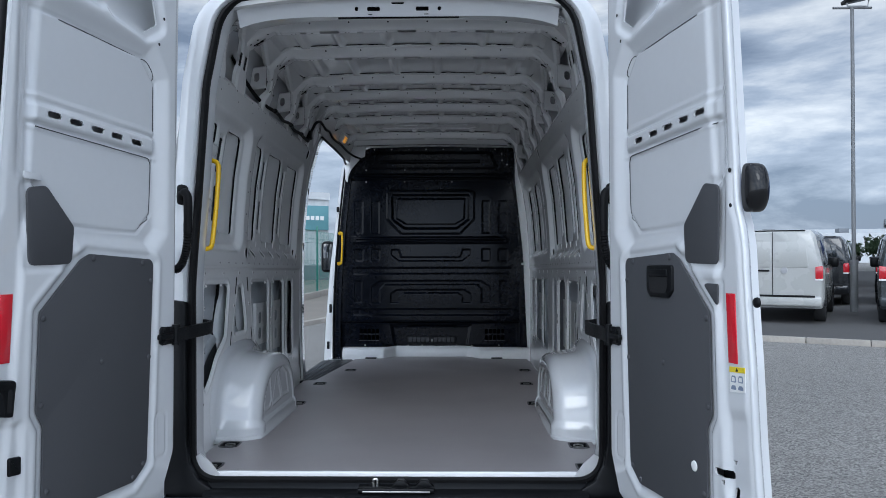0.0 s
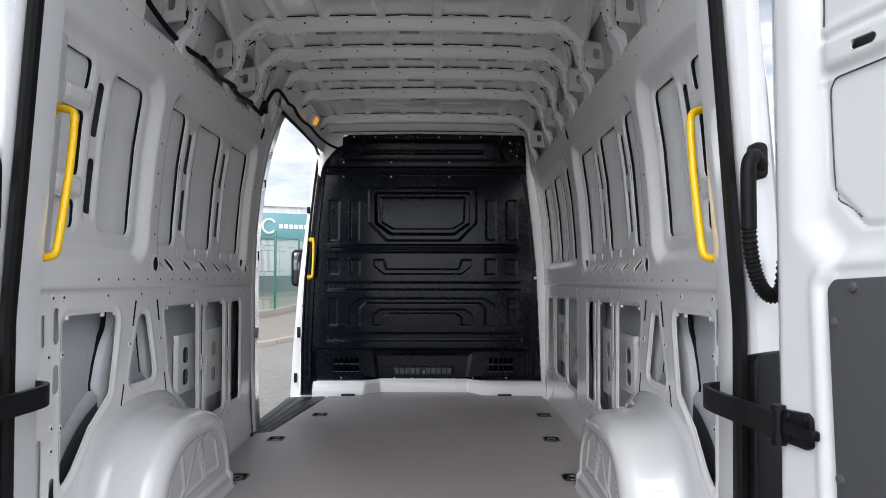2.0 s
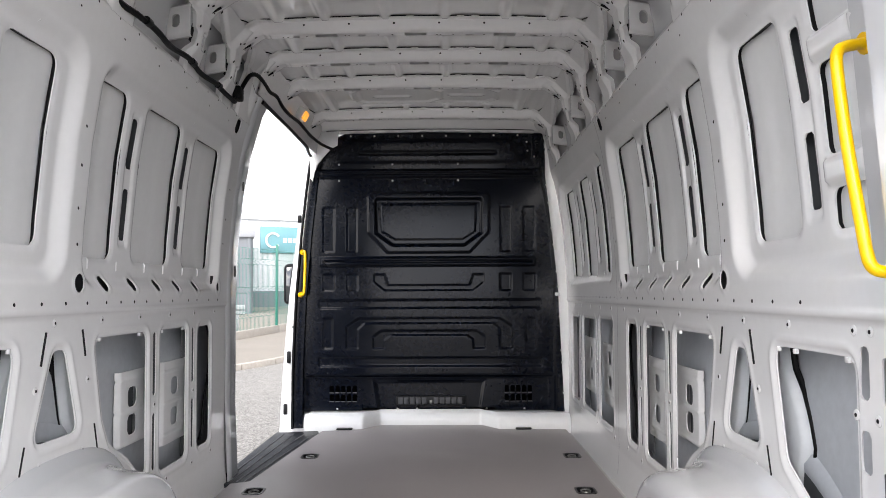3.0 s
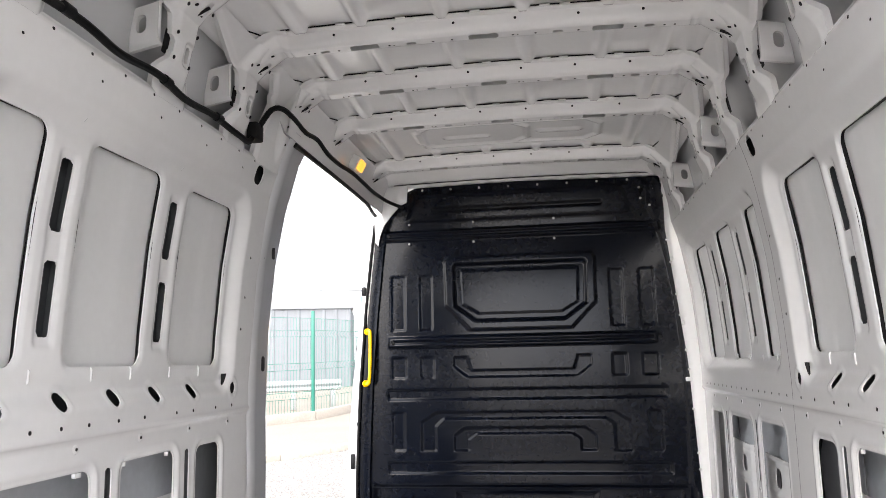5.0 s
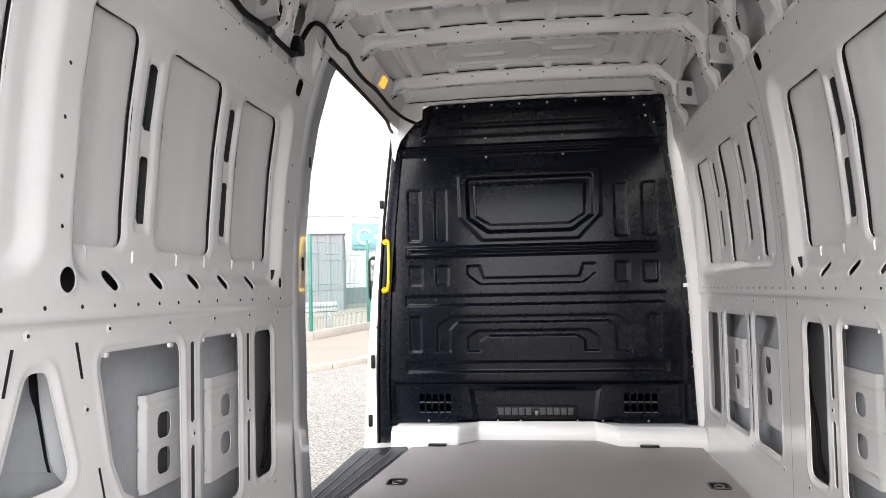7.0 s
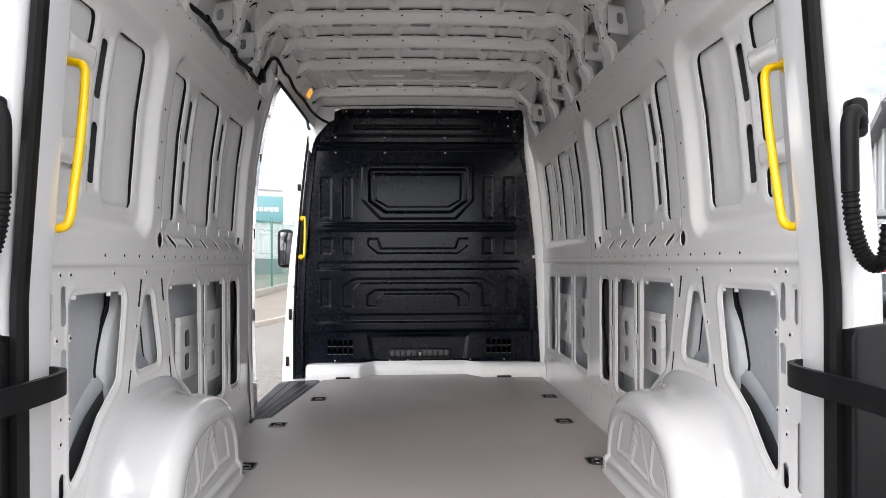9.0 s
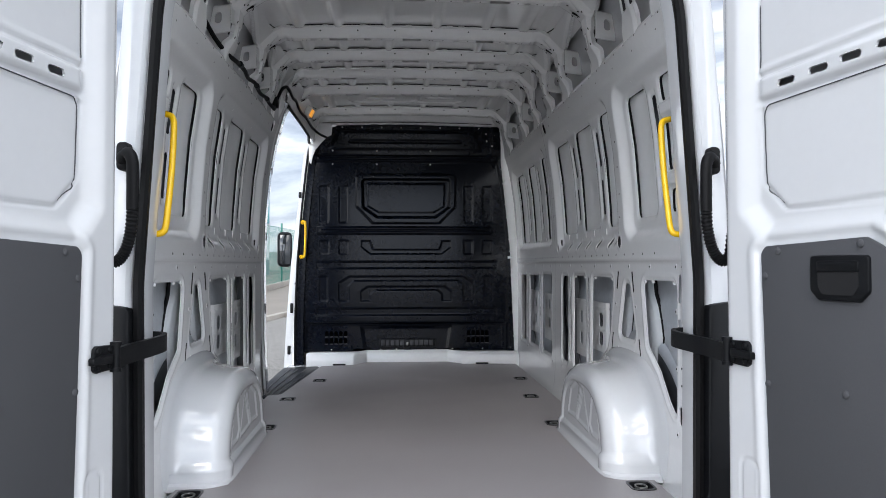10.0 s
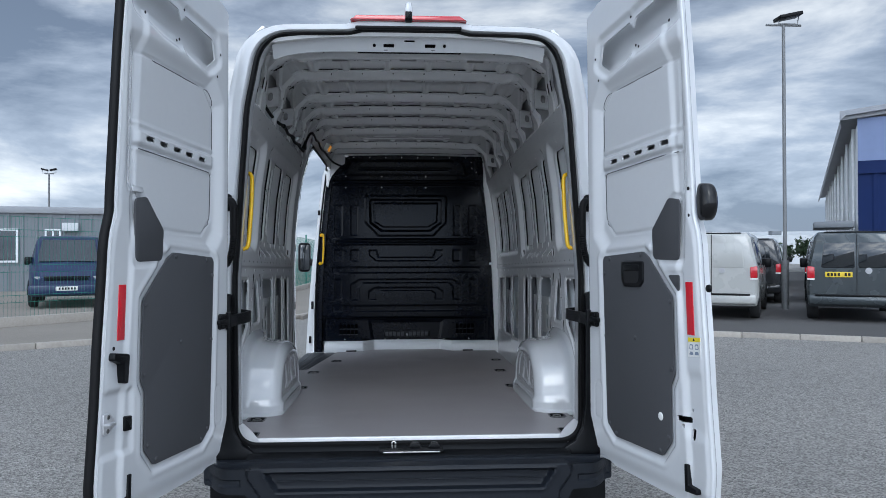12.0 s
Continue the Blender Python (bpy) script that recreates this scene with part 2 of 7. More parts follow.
def thing(name, label, category, at=(0, 0, 0), group="", frame_of=None, kind=""):
    ob = tagged(new(name), label, category, group, kind)
    ob.empty_display_size = 0.05
    ob.matrix_basis = (VAN if frame_of is None else frame_of) @ Matrix.Translation(at)
    ob["at"] = at
    return ob


def part(name, geo, material, parent, label="", sharp=40.0):
    """One mesh under a thing, or under a part of one; geo stands in the frame of the thing's place."""
    ob = new(name, mesh_of(geo, material, sharp))
    ob.parent = parent
    if parent.data is None and "at" in parent.keys():
        ob.matrix_parent_inverse = Matrix.Translation(-Vector(parent["at"]))
    return tagged(ob, label)


def solid(name, geo, material, label, category, kind="structure", frame_of=None, sharp=40.0):
    """A top-level mesh."""
    ob = tagged(new(name, mesh_of(geo, material, sharp)), label, category, "", kind)
    ob.matrix_basis = VAN if frame_of is None else frame_of
    return ob


def join(*geos):
    verts, faces = [], []
    for v, f in geos:
        k = len(verts)
        verts.extend(v)
        faces.extend([tuple(i + k for i in face) for face in f])
    return verts, faces


def moved(geo, m):
    return [tuple(m @ Vector(v)) for v in geo[0]], geo[1]


def mirrored(geo):
    return [(-v[0], v[1], v[2]) for v in geo[0]], [tuple(reversed(f)) for f in geo[1]]


def from_bm(bm):
    bm.verts.index_update()
    geo = [tuple(v.co) for v in bm.verts], [tuple(v.index for v in f.verts) for f in bm.faces]
    bm.free()
    return geo


def box(x0, x1, y0, y1, z0, z1, bevel=0.0, segments=2):
    bm = bmesh.new()
    bmesh.ops.create_cube(bm, size=1.0)
    for v in bm.verts:
        v.co = ((x0 + x1) / 2 + v.co.x * (x1 - x0), (y0 + y1) / 2 + v.co.y * (y1 - y0), (z0 + z1) / 2 + v.co.z * (z1 - z0))
    if bevel:
        bmesh.ops.bevel(bm, geom=list(bm.edges), offset=bevel, segments=segments, affect="EDGES", profile=0.5)
    return from_bm(bm)


def prism(outline, lift, thick, bevel=0.0, segments=2):
    """A plate: outline (2D) put into space by lift(a, b, depth), from depth 0 to thick; the face at depth 0 has its rim rounded."""
    bm = bmesh.new()
    lo = [bm.verts.new((a, b, 0.0)) for a, b in outline]
    face = bm.faces.new(lo)
    ext = bmesh.ops.extrude_face_region(bm, geom=[face])
    for v in ext["geom"]:
        if isinstance(v, bmesh.types.BMVert):
            v.co.z = thick
    if bevel:
        rim = [e for e in bm.edges if abs(e.verts[0].co.z) < 1e-9 and abs(e.verts[1].co.z) < 1e-9]
        bmesh.ops.bevel(bm, geom=rim, offset=bevel, segments=segments, affect="EDGES", profile=0.5)
    bmesh.ops.recalc_face_normals(bm, faces=bm.faces)
    for v in bm.verts:
        v.co = lift(v.co.x, v.co.y, v.co.z)
    return from_bm(bm)


def rounded(corners, r, n=6):
    """A polygon with its corners rounded; r one radius or one a corner."""
    out = []
    k = len(corners)
    for i in range(k):
        p0, p, p1 = (Vector(corners[j % k]) for j in (i - 1, i, i + 1))
        rr = r[i] if isinstance(r, (list, tuple)) else r
        a, b = (p0 - p).normalized(), (p1 - p).normalized()
        ang = a.angle(b)
        if rr <= 0 or ang > 3.1:
            out.append(tuple(p))
            continue
        d = min(rr / math.tan(ang / 2), 0.48 * (p0 - p).length, 0.48 * (p1 - p).length)
        q0, q1 = p + a * d, p + b * d
        for s in range(n + 1):
            t = s / n
            out.append(tuple((1 - t) ** 2 * q0 + 2 * t * (1 - t) * p + t * t * q1))
    return out


def tube(path, r, n=10, close=False):
    """A round bar along a path; r one radius or one a point."""
    pts = [Vector(p) for p in path]
    verts, faces = [], []
    up = None
    for i, p in enumerate(pts):
        t = (pts[min(i + 1, len(pts) - 1)] - pts[max(i - 1, 0)]).normalized()
        if up is None:
            up = Vector((0, 0, 1)) if abs(t.z) < 0.9 else Vector((1, 0, 0))
        side = t.cross(up).normalized()
        up = side.cross(t).normalized()
        rr = r[i] if isinstance(r, (list, tuple)) else r
        for k in range(n):
            a = 2 * math.pi * k / n
            verts.append(tuple(p + side * rr * math.cos(a) + up * rr * math.sin(a)))
    for i in range(len(pts) - 1):
        for k in range(n):
            a, b = i * n + k, i * n + (k + 1) % n
            faces.append((a, b, b + n, a + n))
    faces.append(tuple(reversed(range(n))))
    faces.append(tuple(range((len(pts) - 1) * n, len(pts) * n)))
    return verts, faces


def curved(points, steps=8):
    """A smooth line through the points."""
    pts = [Vector(p) for p in points]
    out = []
    for i in range(len(pts) - 1):
        p0, p1, p2, p3 = pts[max(i - 1, 0)], pts[i], pts[i + 1], pts[min(i + 2, len(pts) - 1)]
        for s in range(steps):
            t = s / steps
            out.append(0.5 * ((2 * p1) + (p2 - p0) * t + (2 * p0 - 5 * p1 + 4 * p2 - p3) * t * t + (3 * p1 - p0 - 3 * p2 + p3) * t ** 3))
    return [tuple(p) for p in out] + [tuple(pts[-1])]


def rod(p0, p1, r, n=12):
    return tube([p0, p1], r, n)


def dome(at, way, r, h, n=10):
    """A bolt's or rivet's rounded head."""
    w = Vector(way).normalized()
    s = w.orthogonal().normalized()
    u = w.cross(s)
    verts, faces = [], []
    for rr, hh in ((1.0, 0.0), (0.92, 0.55), (0.6, 0.9)):
        for k in range(n):
            a = 2 * math.pi * k / n
            verts.append(tuple(Vector(at) + (s * math.cos(a) + u * math.sin(a)) * r * rr + w * h * hh))
    verts.append(tuple(Vector(at) + w * h))
    for j in range(2):
        for k in range(n):
            faces.append((j * n + k, j * n + (k + 1) % n, (j + 1) * n + (k + 1) % n, (j + 1) * n + k))
    for k in range(n):
        faces.append((2 * n + k, 2 * n + (k + 1) % n, 3 * n))
    return verts, faces


def loft(rings, closed=True, caps=False):
    n = len(rings[0])
    verts = [tuple(p) for ring in rings for p in ring]
    faces = []
    for i in range(len(rings) - 1):
        for k in range(n if closed else n - 1):
            a, b = i * n + k, i * n + (k + 1) % n
            faces.append((a, b, b + n, a + n))
    if caps:
        faces += [tuple(reversed(range(n))), tuple(range((len(rings) - 1) * n, len(rings) * n))]
    return verts, faces


# Signed distances on a sheet: below zero inside the shape.
def d_rect(u, v, u0, u1, v0, v1, r=0.02):
    a, b = np.abs(u - (u0 + u1) / 2) - (u1 - u0) / 2 + r, np.abs(v - (v0 + v1) / 2) - (v1 - v0) / 2 + r
    return np.hypot(np.maximum(a, 0), np.maximum(b, 0)) + np.minimum(np.maximum(a, b), 0) - r


def d_round(u, v, cu, cv, r):
    return np.hypot(u - cu, v - cv) - r


def d_poly(u, v, corners, r=0.0):
    d = np.full(u.shape, 1e9)
    inside = np.zeros(u.shape, bool)
    k = len(corners)
    for i in range(k):
        (ax, ay), (bx, by) = corners[i], corners[(i + 1) % k]
        ex, ey = bx - ax, by - ay
        t = np.clip(((u - ax) * ex + (v - ay) * ey) / (ex * ex + ey * ey), 0, 1)
        d = np.minimum(d, np.hypot(u - ax - t * ex, v - ay - t * ey))
        if ay != by:
            inside ^= ((ay > v) != (by > v)) & (u < (bx - ax) * (v - ay) / (by - ay) + ax)
    return np.where(inside, -d, d) - r


def ease(x, a, b):
    """0 below a, 1 above b, smooth between."""
    t = np.clip((x - a) / (b - a), 0, 1)
    return t * t * (3 - 2 * t)


def sheet(u0, u1, v0, v1, step, place, height=None, hole=None, flange=0.012):
    """Pressed sheet metal: a fine grid over (u, v), lifted by height, cut by hole (distances, below zero where open), with a turned edge.
    place(u, v, h) gives x, y, z."""
    nu, nv = max(2, int(round((u1 - u0) / step)) + 1), max(2, int(round((v1 - v0) / step)) + 1)
    u, v = np.meshgrid(np.linspace(u0, u1, nu), np.linspace(v0, v1, nv), indexing="ij")
    keep = np.ones((nu - 1, nv - 1), bool)
    if hole is not None:
        s = hole(u, v)
        e = 1e-4
        gu, gv = (hole(u + e, v) - hole(u - e, v)) / (2 * e), (hole(u, v + e) - hole(u, v - e)) / (2 * e)
        g2 = np.maximum(gu * gu + gv * gv, 0.2)
        ok = s >= 0
        keep = ok[:-1, :-1] | ok[1:, :-1] | ok[:-1, 1:] | ok[1:, 1:]
        pull = np.where(ok, 0, np.maximum(s, -1.5 * step))
        u, v = np.clip(u - pull * gu / g2, u0, u1), np.clip(v - pull * gv / g2, v0, v1)
    h = np.zeros(u.shape) if height is None else height(u, v)
    index = np.arange(nu * nv).reshape(nu, nv)
    quads = np.stack([index[:-1, :-1], index[1:, :-1], index[1:, 1:], index[:-1, 1:]], -1)[keep]
    x, y, z = place(u, v, h)
    points = np.stack([np.broadcast_to(c, u.shape) for c in (x, y, z)], -1).reshape(-1, 3)
    faces = quads.tolist()
    if flange:
        x, y, z = place(u, v, h + flange)
        back = np.stack([np.broadcast_to(c, u.shape) for c in (x, y, z)], -1).reshape(-1, 3)
        edges = np.concatenate([quads[:, [0, 1]], quads[:, [1, 2]], quads[:, [2, 3]], quads[:, [3, 0]]])
        key = np.sort(edges, 1)
        _, first, count = np.unique(key[:, 0] * (nu * nv) + key[:, 1], return_index=True, return_counts=True)
        rim = edges[first[count == 1]]
        n0 = len(points)
        ids = np.unique(rim)
        at = {int(i): k for k, i in enumerate(ids)}
        points = np.concatenate([points, points[ids], back[ids]])
        m = len(ids)
        faces += [(n0 + at[int(b)], n0 + at[int(a)], n0 + m + at[int(a)], n0 + m + at[int(b)]) for a, b in rim]
    used = np.unique(np.concatenate([np.ravel(f) for f in (quads, *([np.arange(len(index.ravel()), len(points))] if flange else []))]))
    remap = np.full(len(points), -1)
    remap[used] = np.arange(len(used))
    return points[used].tolist(), [tuple(int(remap[i]) for i in f) for f in faces]


# ================= THE VAN'S LOAD BAY =================
FLOOR, LENGTH = 0.66, 3.95
WALL_Z = np.array([0.60, 0.66, 0.80, 1.45, 1.56, 1.72, 1.95, 2.15, 2.24, 2.36, 2.42])
WALL_X = np.array([0.885, 0.89, 0.902, 0.905, 0.905, 0.898, 0.880, 0.850, 0.832, 0.795, 0.772])


def wall_x(z):
    return np.interp(z, WALL_Z, WALL_X)


# Openings of the side frames: (y0, y1, z0, z1)
PANES_MID = [(1.10, 1.318, 1.63, 2.155), (1.472, 1.79, 1.63, 2.155), (1.945, 2.25, 1.63, 2.15)]
PANES_REAR = [(0.660, 0.892, 1.645, 2.145), (0.25, 0.515, 2.055, 2.145), (0.25, 0.518, 1.80, 1.990), (0.25, 0.512, 1.645, 1.730)]
PANES_FRONT = [(3.435, 3.70, 1.62, 2.14), (2.965, 3.225, 1.615, 2.15), (2.545, 2.735, 1.62, 2.15)]
POSTS_MID, POSTS_REAR, POSTS_FRONT = [1.398, 1.878], [0.592], [3.36, 2.895]
BIG_HOLES = [1.07, 1.245, 1.45, 1.655, 1.85, 2.06, 2.325]
SMALL_HOLES = [0.62, 0.76, 0.88, 1.00, 1.12, 1.24, 1.34, 1.44, 1.54, 1.66, 1.78, 1.95, 2.05, 2.20, 2.32]
O_REAR = [(0.43, 1.39), (0.79, 1.39), (0.735, 1.13), (0.60, 1.05), (0.50, 0.95), (0.43, 0.90)]
O_TRI = [(0.965, 1.37), (1.025, 1.37), (1.105, 1.135), (0.875, 1.135)]
O_BIG = [(1.195, 1.39), (1.572, 1.39), (1.582, 0.872), (1.44, 0.985), (1.30, 1.06), (1.255, 1.14)]
O_REAR, O_TRI, O_BIG = rounded(O_REAR, 0.04, 4), rounded(O_TRI, 0.03, 4), rounded(O_BIG, 0.035, 4)
O_RECTS_MID = [(1.70, 1.965, 0.88, 1.39), (2.10, 2.255, 0.885, 1.385)]
O_RECTS_FRONT = [(3.475, 3.70, 0.875, 1.37), (2.97, 3.335, 0.88, 1.375), (2.55, 2.86, 0.875, 1.385)]
O_SLOTS_MID, O_SLOTS_FRONT = [1.640, 2.036], [3.405, 2.915]


def wall_geo(front):
    """One side frame on the right-hand side; with the bay ahead of the sliding door's pillar, or ending at the door."""
    y1 = 3.86 if front else 2.47

    def panes(u, v):
        d = np.full(u.shape, 9.0)
        for a, b, c, e in PANES_MID + PANES_REAR + (PANES_FRONT if front else []):
            d = np.minimum(d, d_rect(u, v, a, b, c, e, 0.035 if b - a > 0.2 and e - c > 0.3 else 0.02))
        return d

    def lower(u, v):
        d = np.minimum(d_poly(u, v, O_REAR), np.minimum(d_poly(u, v, O_TRI), d_poly(u, v, O_BIG)))
        for a, b, c, e in O_RECTS_MID + (O_RECTS_FRONT if front else []):
            d = np.minimum(d, d_rect(u, v, a, b, c, e, 0.03))
        return d

    def slots(u, v):
        d = np.full(u.shape, 9.0)
        for y in POSTS_MID + POSTS_REAR + (POSTS_FRONT if front else []):
            for a, b in ((1.695, 1.864), (1.93, 2.096)):
                d = np.minimum(d, d_rect(u, v, y - 0.022, y + 0.022, a, b, 0.008))
        for y in O_SLOTS_MID + (O_SLOTS_FRONT if front else []):
            for a, b in ((0.90, 1.10), (1.16, 1.385)):
                d = np.minimum(d, d_rect(u, v, y - 0.014, y + 0.014, a, b, 0.008))
        for a, b, c, e in ((0.377, 0.407, 1.315, 1.415), (0.377, 0.407, 1.178, 1.258), (0.367, 0.398, 0.886, 0.952), (0.313, 0.336, 1.31, 1.40), (0.295, 0.328, 0.896, 1.068)):
            d = np.minimum(d, d_rect(u, v, a, b, c, e, 0.01))
        return d

    def bores(u, v):
        d = np.full(u.shape, 9.0)
        for i, y in enumerate(BIG_HOLES):
            d = np.minimum(d, d_round(u, v, y, 1.552, (0.027, 0.024, 0.022, 0.022, 0.022, 0.022, 0.020)[i]))
        d = np.minimum(d, d_rect(u, v, 2.285, 2.348, 2.250, 2.316, 0.024))
        return d

    def hole(u, v):
        return np.minimum(np.minimum(panes(u, v), lower(u, v)), np.minimum(slots(u, v), bores(u, v)))

    def height(u, v):
        h = np.zeros(u.shape)
        groups = [(0.19, 1.00, 1.545, 2.215), (1.075, 2.335, 1.527, 2.215)] + ([(2.47, 3.79, 1.56, 2.20)] if front else [])
        for a, b, c, e in groups:
            h += 0.030 * (1 - ease(d_rect(u, v, a, b, c, e, 0.10), -0.055, 0.0))
        for c, e in ((1.996, 2.049), (1.737, 1.793)):
            br = d_rect(u, v, 0.27, 0.525, c, e, 0.008)
            h -= 0.012 * (1 - ease(br, -0.010, 0.004)) - 0.005 * (1 - ease(np.abs(u - 0.37), 0.004, 0.012)) * (br < 0)
        p = panes(u, v)
        h += 0.0035 * (1 - ease(p, 0.004, 0.012))
        for y in POSTS_MID + POSTS_REAR + (POSTS_FRONT if front else []):
            h += 0.005 * (1 - ease(d_rect(u, v, y - 0.034, y + 0.034, 1.672, 2.112, 0.012), -0.008, 0.002))
        for y in BIG_HOLES:
            h -= 0.003 * (1 - ease(np.abs(d_round(u, v, y, 1.552, 0.030)), 0.001, 0.006))
        h += 0.009 * (1 - ease(v, 1.456, 1.471))                       # ledge under the rail of small holes
        h -= 0.004 * np.exp(-((v - 1.474) / 0.006) ** 2)
        w = lower(u, v)
        h += 0.004 * (1 - ease(w, 0.007, 0.016)) - 0.0025 * np.exp(-((w - 0.021) / 0.006) ** 2)
        h += 0.012 * ease(v, 2.322, 2.336)                             # turned top edge
        h += 0.03 * ease(-u, -0.17, -0.04)
        return h

    def place(u, v, h):
        return wall_x(v) + h, u, v

    return sheet(0.05, y1, 0.60, 2.338, 0.0078, place, height, hole, 0.0035)


WALL_RIGHT, WALL_LEFT = wall_geo(True), mirrored(wall_geo(False))


def outer_panel(y0, y1, z0, z1, out=0.060):
    """The outer skin's pressed panel, seen through a window of the side frame."""
    def height(u, v):
        return -0.004 * ease(u, y0 + (y1 - y0) * 0.52, y0 + (y1 - y0) * 0.66) + 0.003 * np.sin(v * 4.0)
    return sheet(y0, y1, z0, z1, 0.02, lambda u, v, h: (wall_x(v) + out + h, u, v), height, None, 0)


def lower_skin(y0, y1):
    return sheet(y0, y1, 0.56, 1.47, 0.025, lambda u, v, h: (0.990 + h, u, v),
                 lambda u, v: 0.012 * ease(v, 1.28, 1.33) - 0.014 * ease(v, 0.80, 0.95) + 0.004 * np.sin(u * 9), None, 0)


def arch_curve(y, a, b):
    return 0.60 + b * np.sqrt(np.maximum(1 - ((y - 0.94) / a) ** 2, 0))


def wheel_tub():
    """The pale lip of the outer wheel housing, leaning in from the skin."""
    ys = np.linspace(0.40, 1.48, 40)
    return loft([[(0.986, float(y), float(arch_curve(y, 0.66, 0.585))), (0.972, float(y), float(arch_curve(y, 0.62, 0.572))), (0.963, float(y), float(arch_curve(y, 0.58, 0.545))), (0.966, float(y), float(arch_curve(y, 0.56, 0.53)) - 0.004)] for y in ys], closed=False)


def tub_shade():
    """A dark sheet that stands for the shade on the housing below its lip."""
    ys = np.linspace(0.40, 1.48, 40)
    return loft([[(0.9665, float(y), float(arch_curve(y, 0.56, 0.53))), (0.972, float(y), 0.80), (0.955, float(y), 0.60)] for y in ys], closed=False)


STAY_REAR = [(1.00, 0.770), (1.09, 0.752), (1.15, 0.724), (1.22, 0.745), (1.28, 0.775), (1.335, 0.822), (1.44, 0.840)]
STAY_TRI = [(0.90, 1.22), (1.00, 1.185), (1.12, 1.138), (1.16, 1.114), (1.28, 1.084), (1.37, 1.072), (1.44, 1.068)]


def stay_edge(line, z):
    return np.interp(z, [p[0] for p in line], [p[1] for p in line])


def stay(line, wide, z0):
    """A wavy reinforcement of the outer skin between frames, its rear edge rolled outwards."""
    def place(u, v, h):
        return 0.962 + h, stay_edge(line, v) + u * wide, v
    return sheet(0, 1, z0, 1.44, 0.03, place, lambda u, v: 0.016 * (1 - ease(u, 0.0, 0.16)) - 0.012 * np.sin(np.clip(u, 0, 1) * math.pi), None, 0.008)


# Black tube that draws the shadow line along a stay's rolled edge.
def stay_shadow(line, z0):
    return tube([(0.980, float(stay_edge(line, z)) - 0.005, float(z)) for z in np.linspace(z0, 1.43, 24)], 0.008, 8)


def anchor_plate(y0, y1, z0, z1, ym, low, high):
    """A pressed steel plate with two long holes and three cross ribs, behind a side frame's opening."""
    def hole(u, v):
        return np.minimum(*(d_rect(u, v, ym - 0.036, ym + 0.036, zc - 0.034, zc + 0.034, 0.022) for zc in (low, high)))

    def height(u, v):
        h = 0.014 * (1 - ease(np.minimum(u - y0, y1 - u), 0.0, 0.014))
        for zc in ((low + high) / 2, high + 0.060, low - 0.060):
            h -= 0.004 * (1 - ease(np.abs(v - zc), 0.001, 0.006)) * (1 - 0.6 * ease(u, y0 + 0.03, y0 + 0.05))
        return h
    return sheet(y0, y1, z0, z1, 0.0055, lambda u, v, h: (0.957 + h, u, v), height, hole, 0.003)


def small_bores(front):
    """Punched bores of the side frame: low dark domes on its face that stand for the holes."""
    out = []
    rows = [(y, 1.495, 0.0052) for y in SMALL_HOLES] + [(y, z, 0.005) for y, z in ((1.045, 1.66), (1.035, 1.76), (1.03, 1.88), (1.03, 1.99), (2.36, 1.75), (2.37, 1.86), (2.38, 2.0))]
    rows += [(y, 2.315, 0.0045) for y in np.arange(0.3, 2.3, 0.13)] + [(y, 2.275, 0.004) for y in np.arange(0.36, 2.3, 0.26)]
    if front:
        rows += [(y, 1.495, 0.005) for y in np.arange(2.46, 3.75, 0.085)] + [(y, 2.315, 0.005) for y in np.arange(2.45, 3.7, 0.13)]
    for y, z, r in rows:
        out.append(dome((float(wall_x(z)) - 0.0005, y, z), (-1, 0, 0.05), r, 0.0008, 8))
    return join(*out)


def boss_places(front):
    rows = [(y, 1.443) for y in (0.370, 0.427, 0.702, 0.963, 1.233, 1.508, 1.778, 2.043, 2.308)]
    rows += [(0.876, 1.275), (1.149, 1.275), (1.125, 1.078), (0.900, 1.080), (1.335, 1.003), (1.640, 1.130), (2.036, 1.130), (2.030, 0.840), (1.758, 0.843), (2.262, 0.842)]
    rows += [(0.425, 1.283), (0.352, 1.283), (0.420, 1.080), (0.372, 1.088), (0.372, 1.027), (0.536, 0.848), (0.413, 0.849), (0.695, 1.013)]
    return rows + ([(y, 1.443) for y in (2.57, 2.83, 3.10, 3.37, 3.62)] + [(3.405, 1.13), (2.915, 1.13), (2.52, 0.84), (2.93, 0.84), (3.40, 0.84)] if front else [])


def spot_bosses(front):
    """Round embossed seats in the side frame, raised by a couple of millimetres."""
    return join(*[dome((float(wall_x(z)) + 0.0092, y, z), (-1, 0, 0), 0.0115, 0.0024, 14) for y, z in boss_places(front)])


def boss_bores(front):
    return join(*[dome((float(wall_x(z)) + 0.0070, y, z), (-1, 0, 0), 0.0044, 0.0012, 8) for y, z in boss_places(front)])


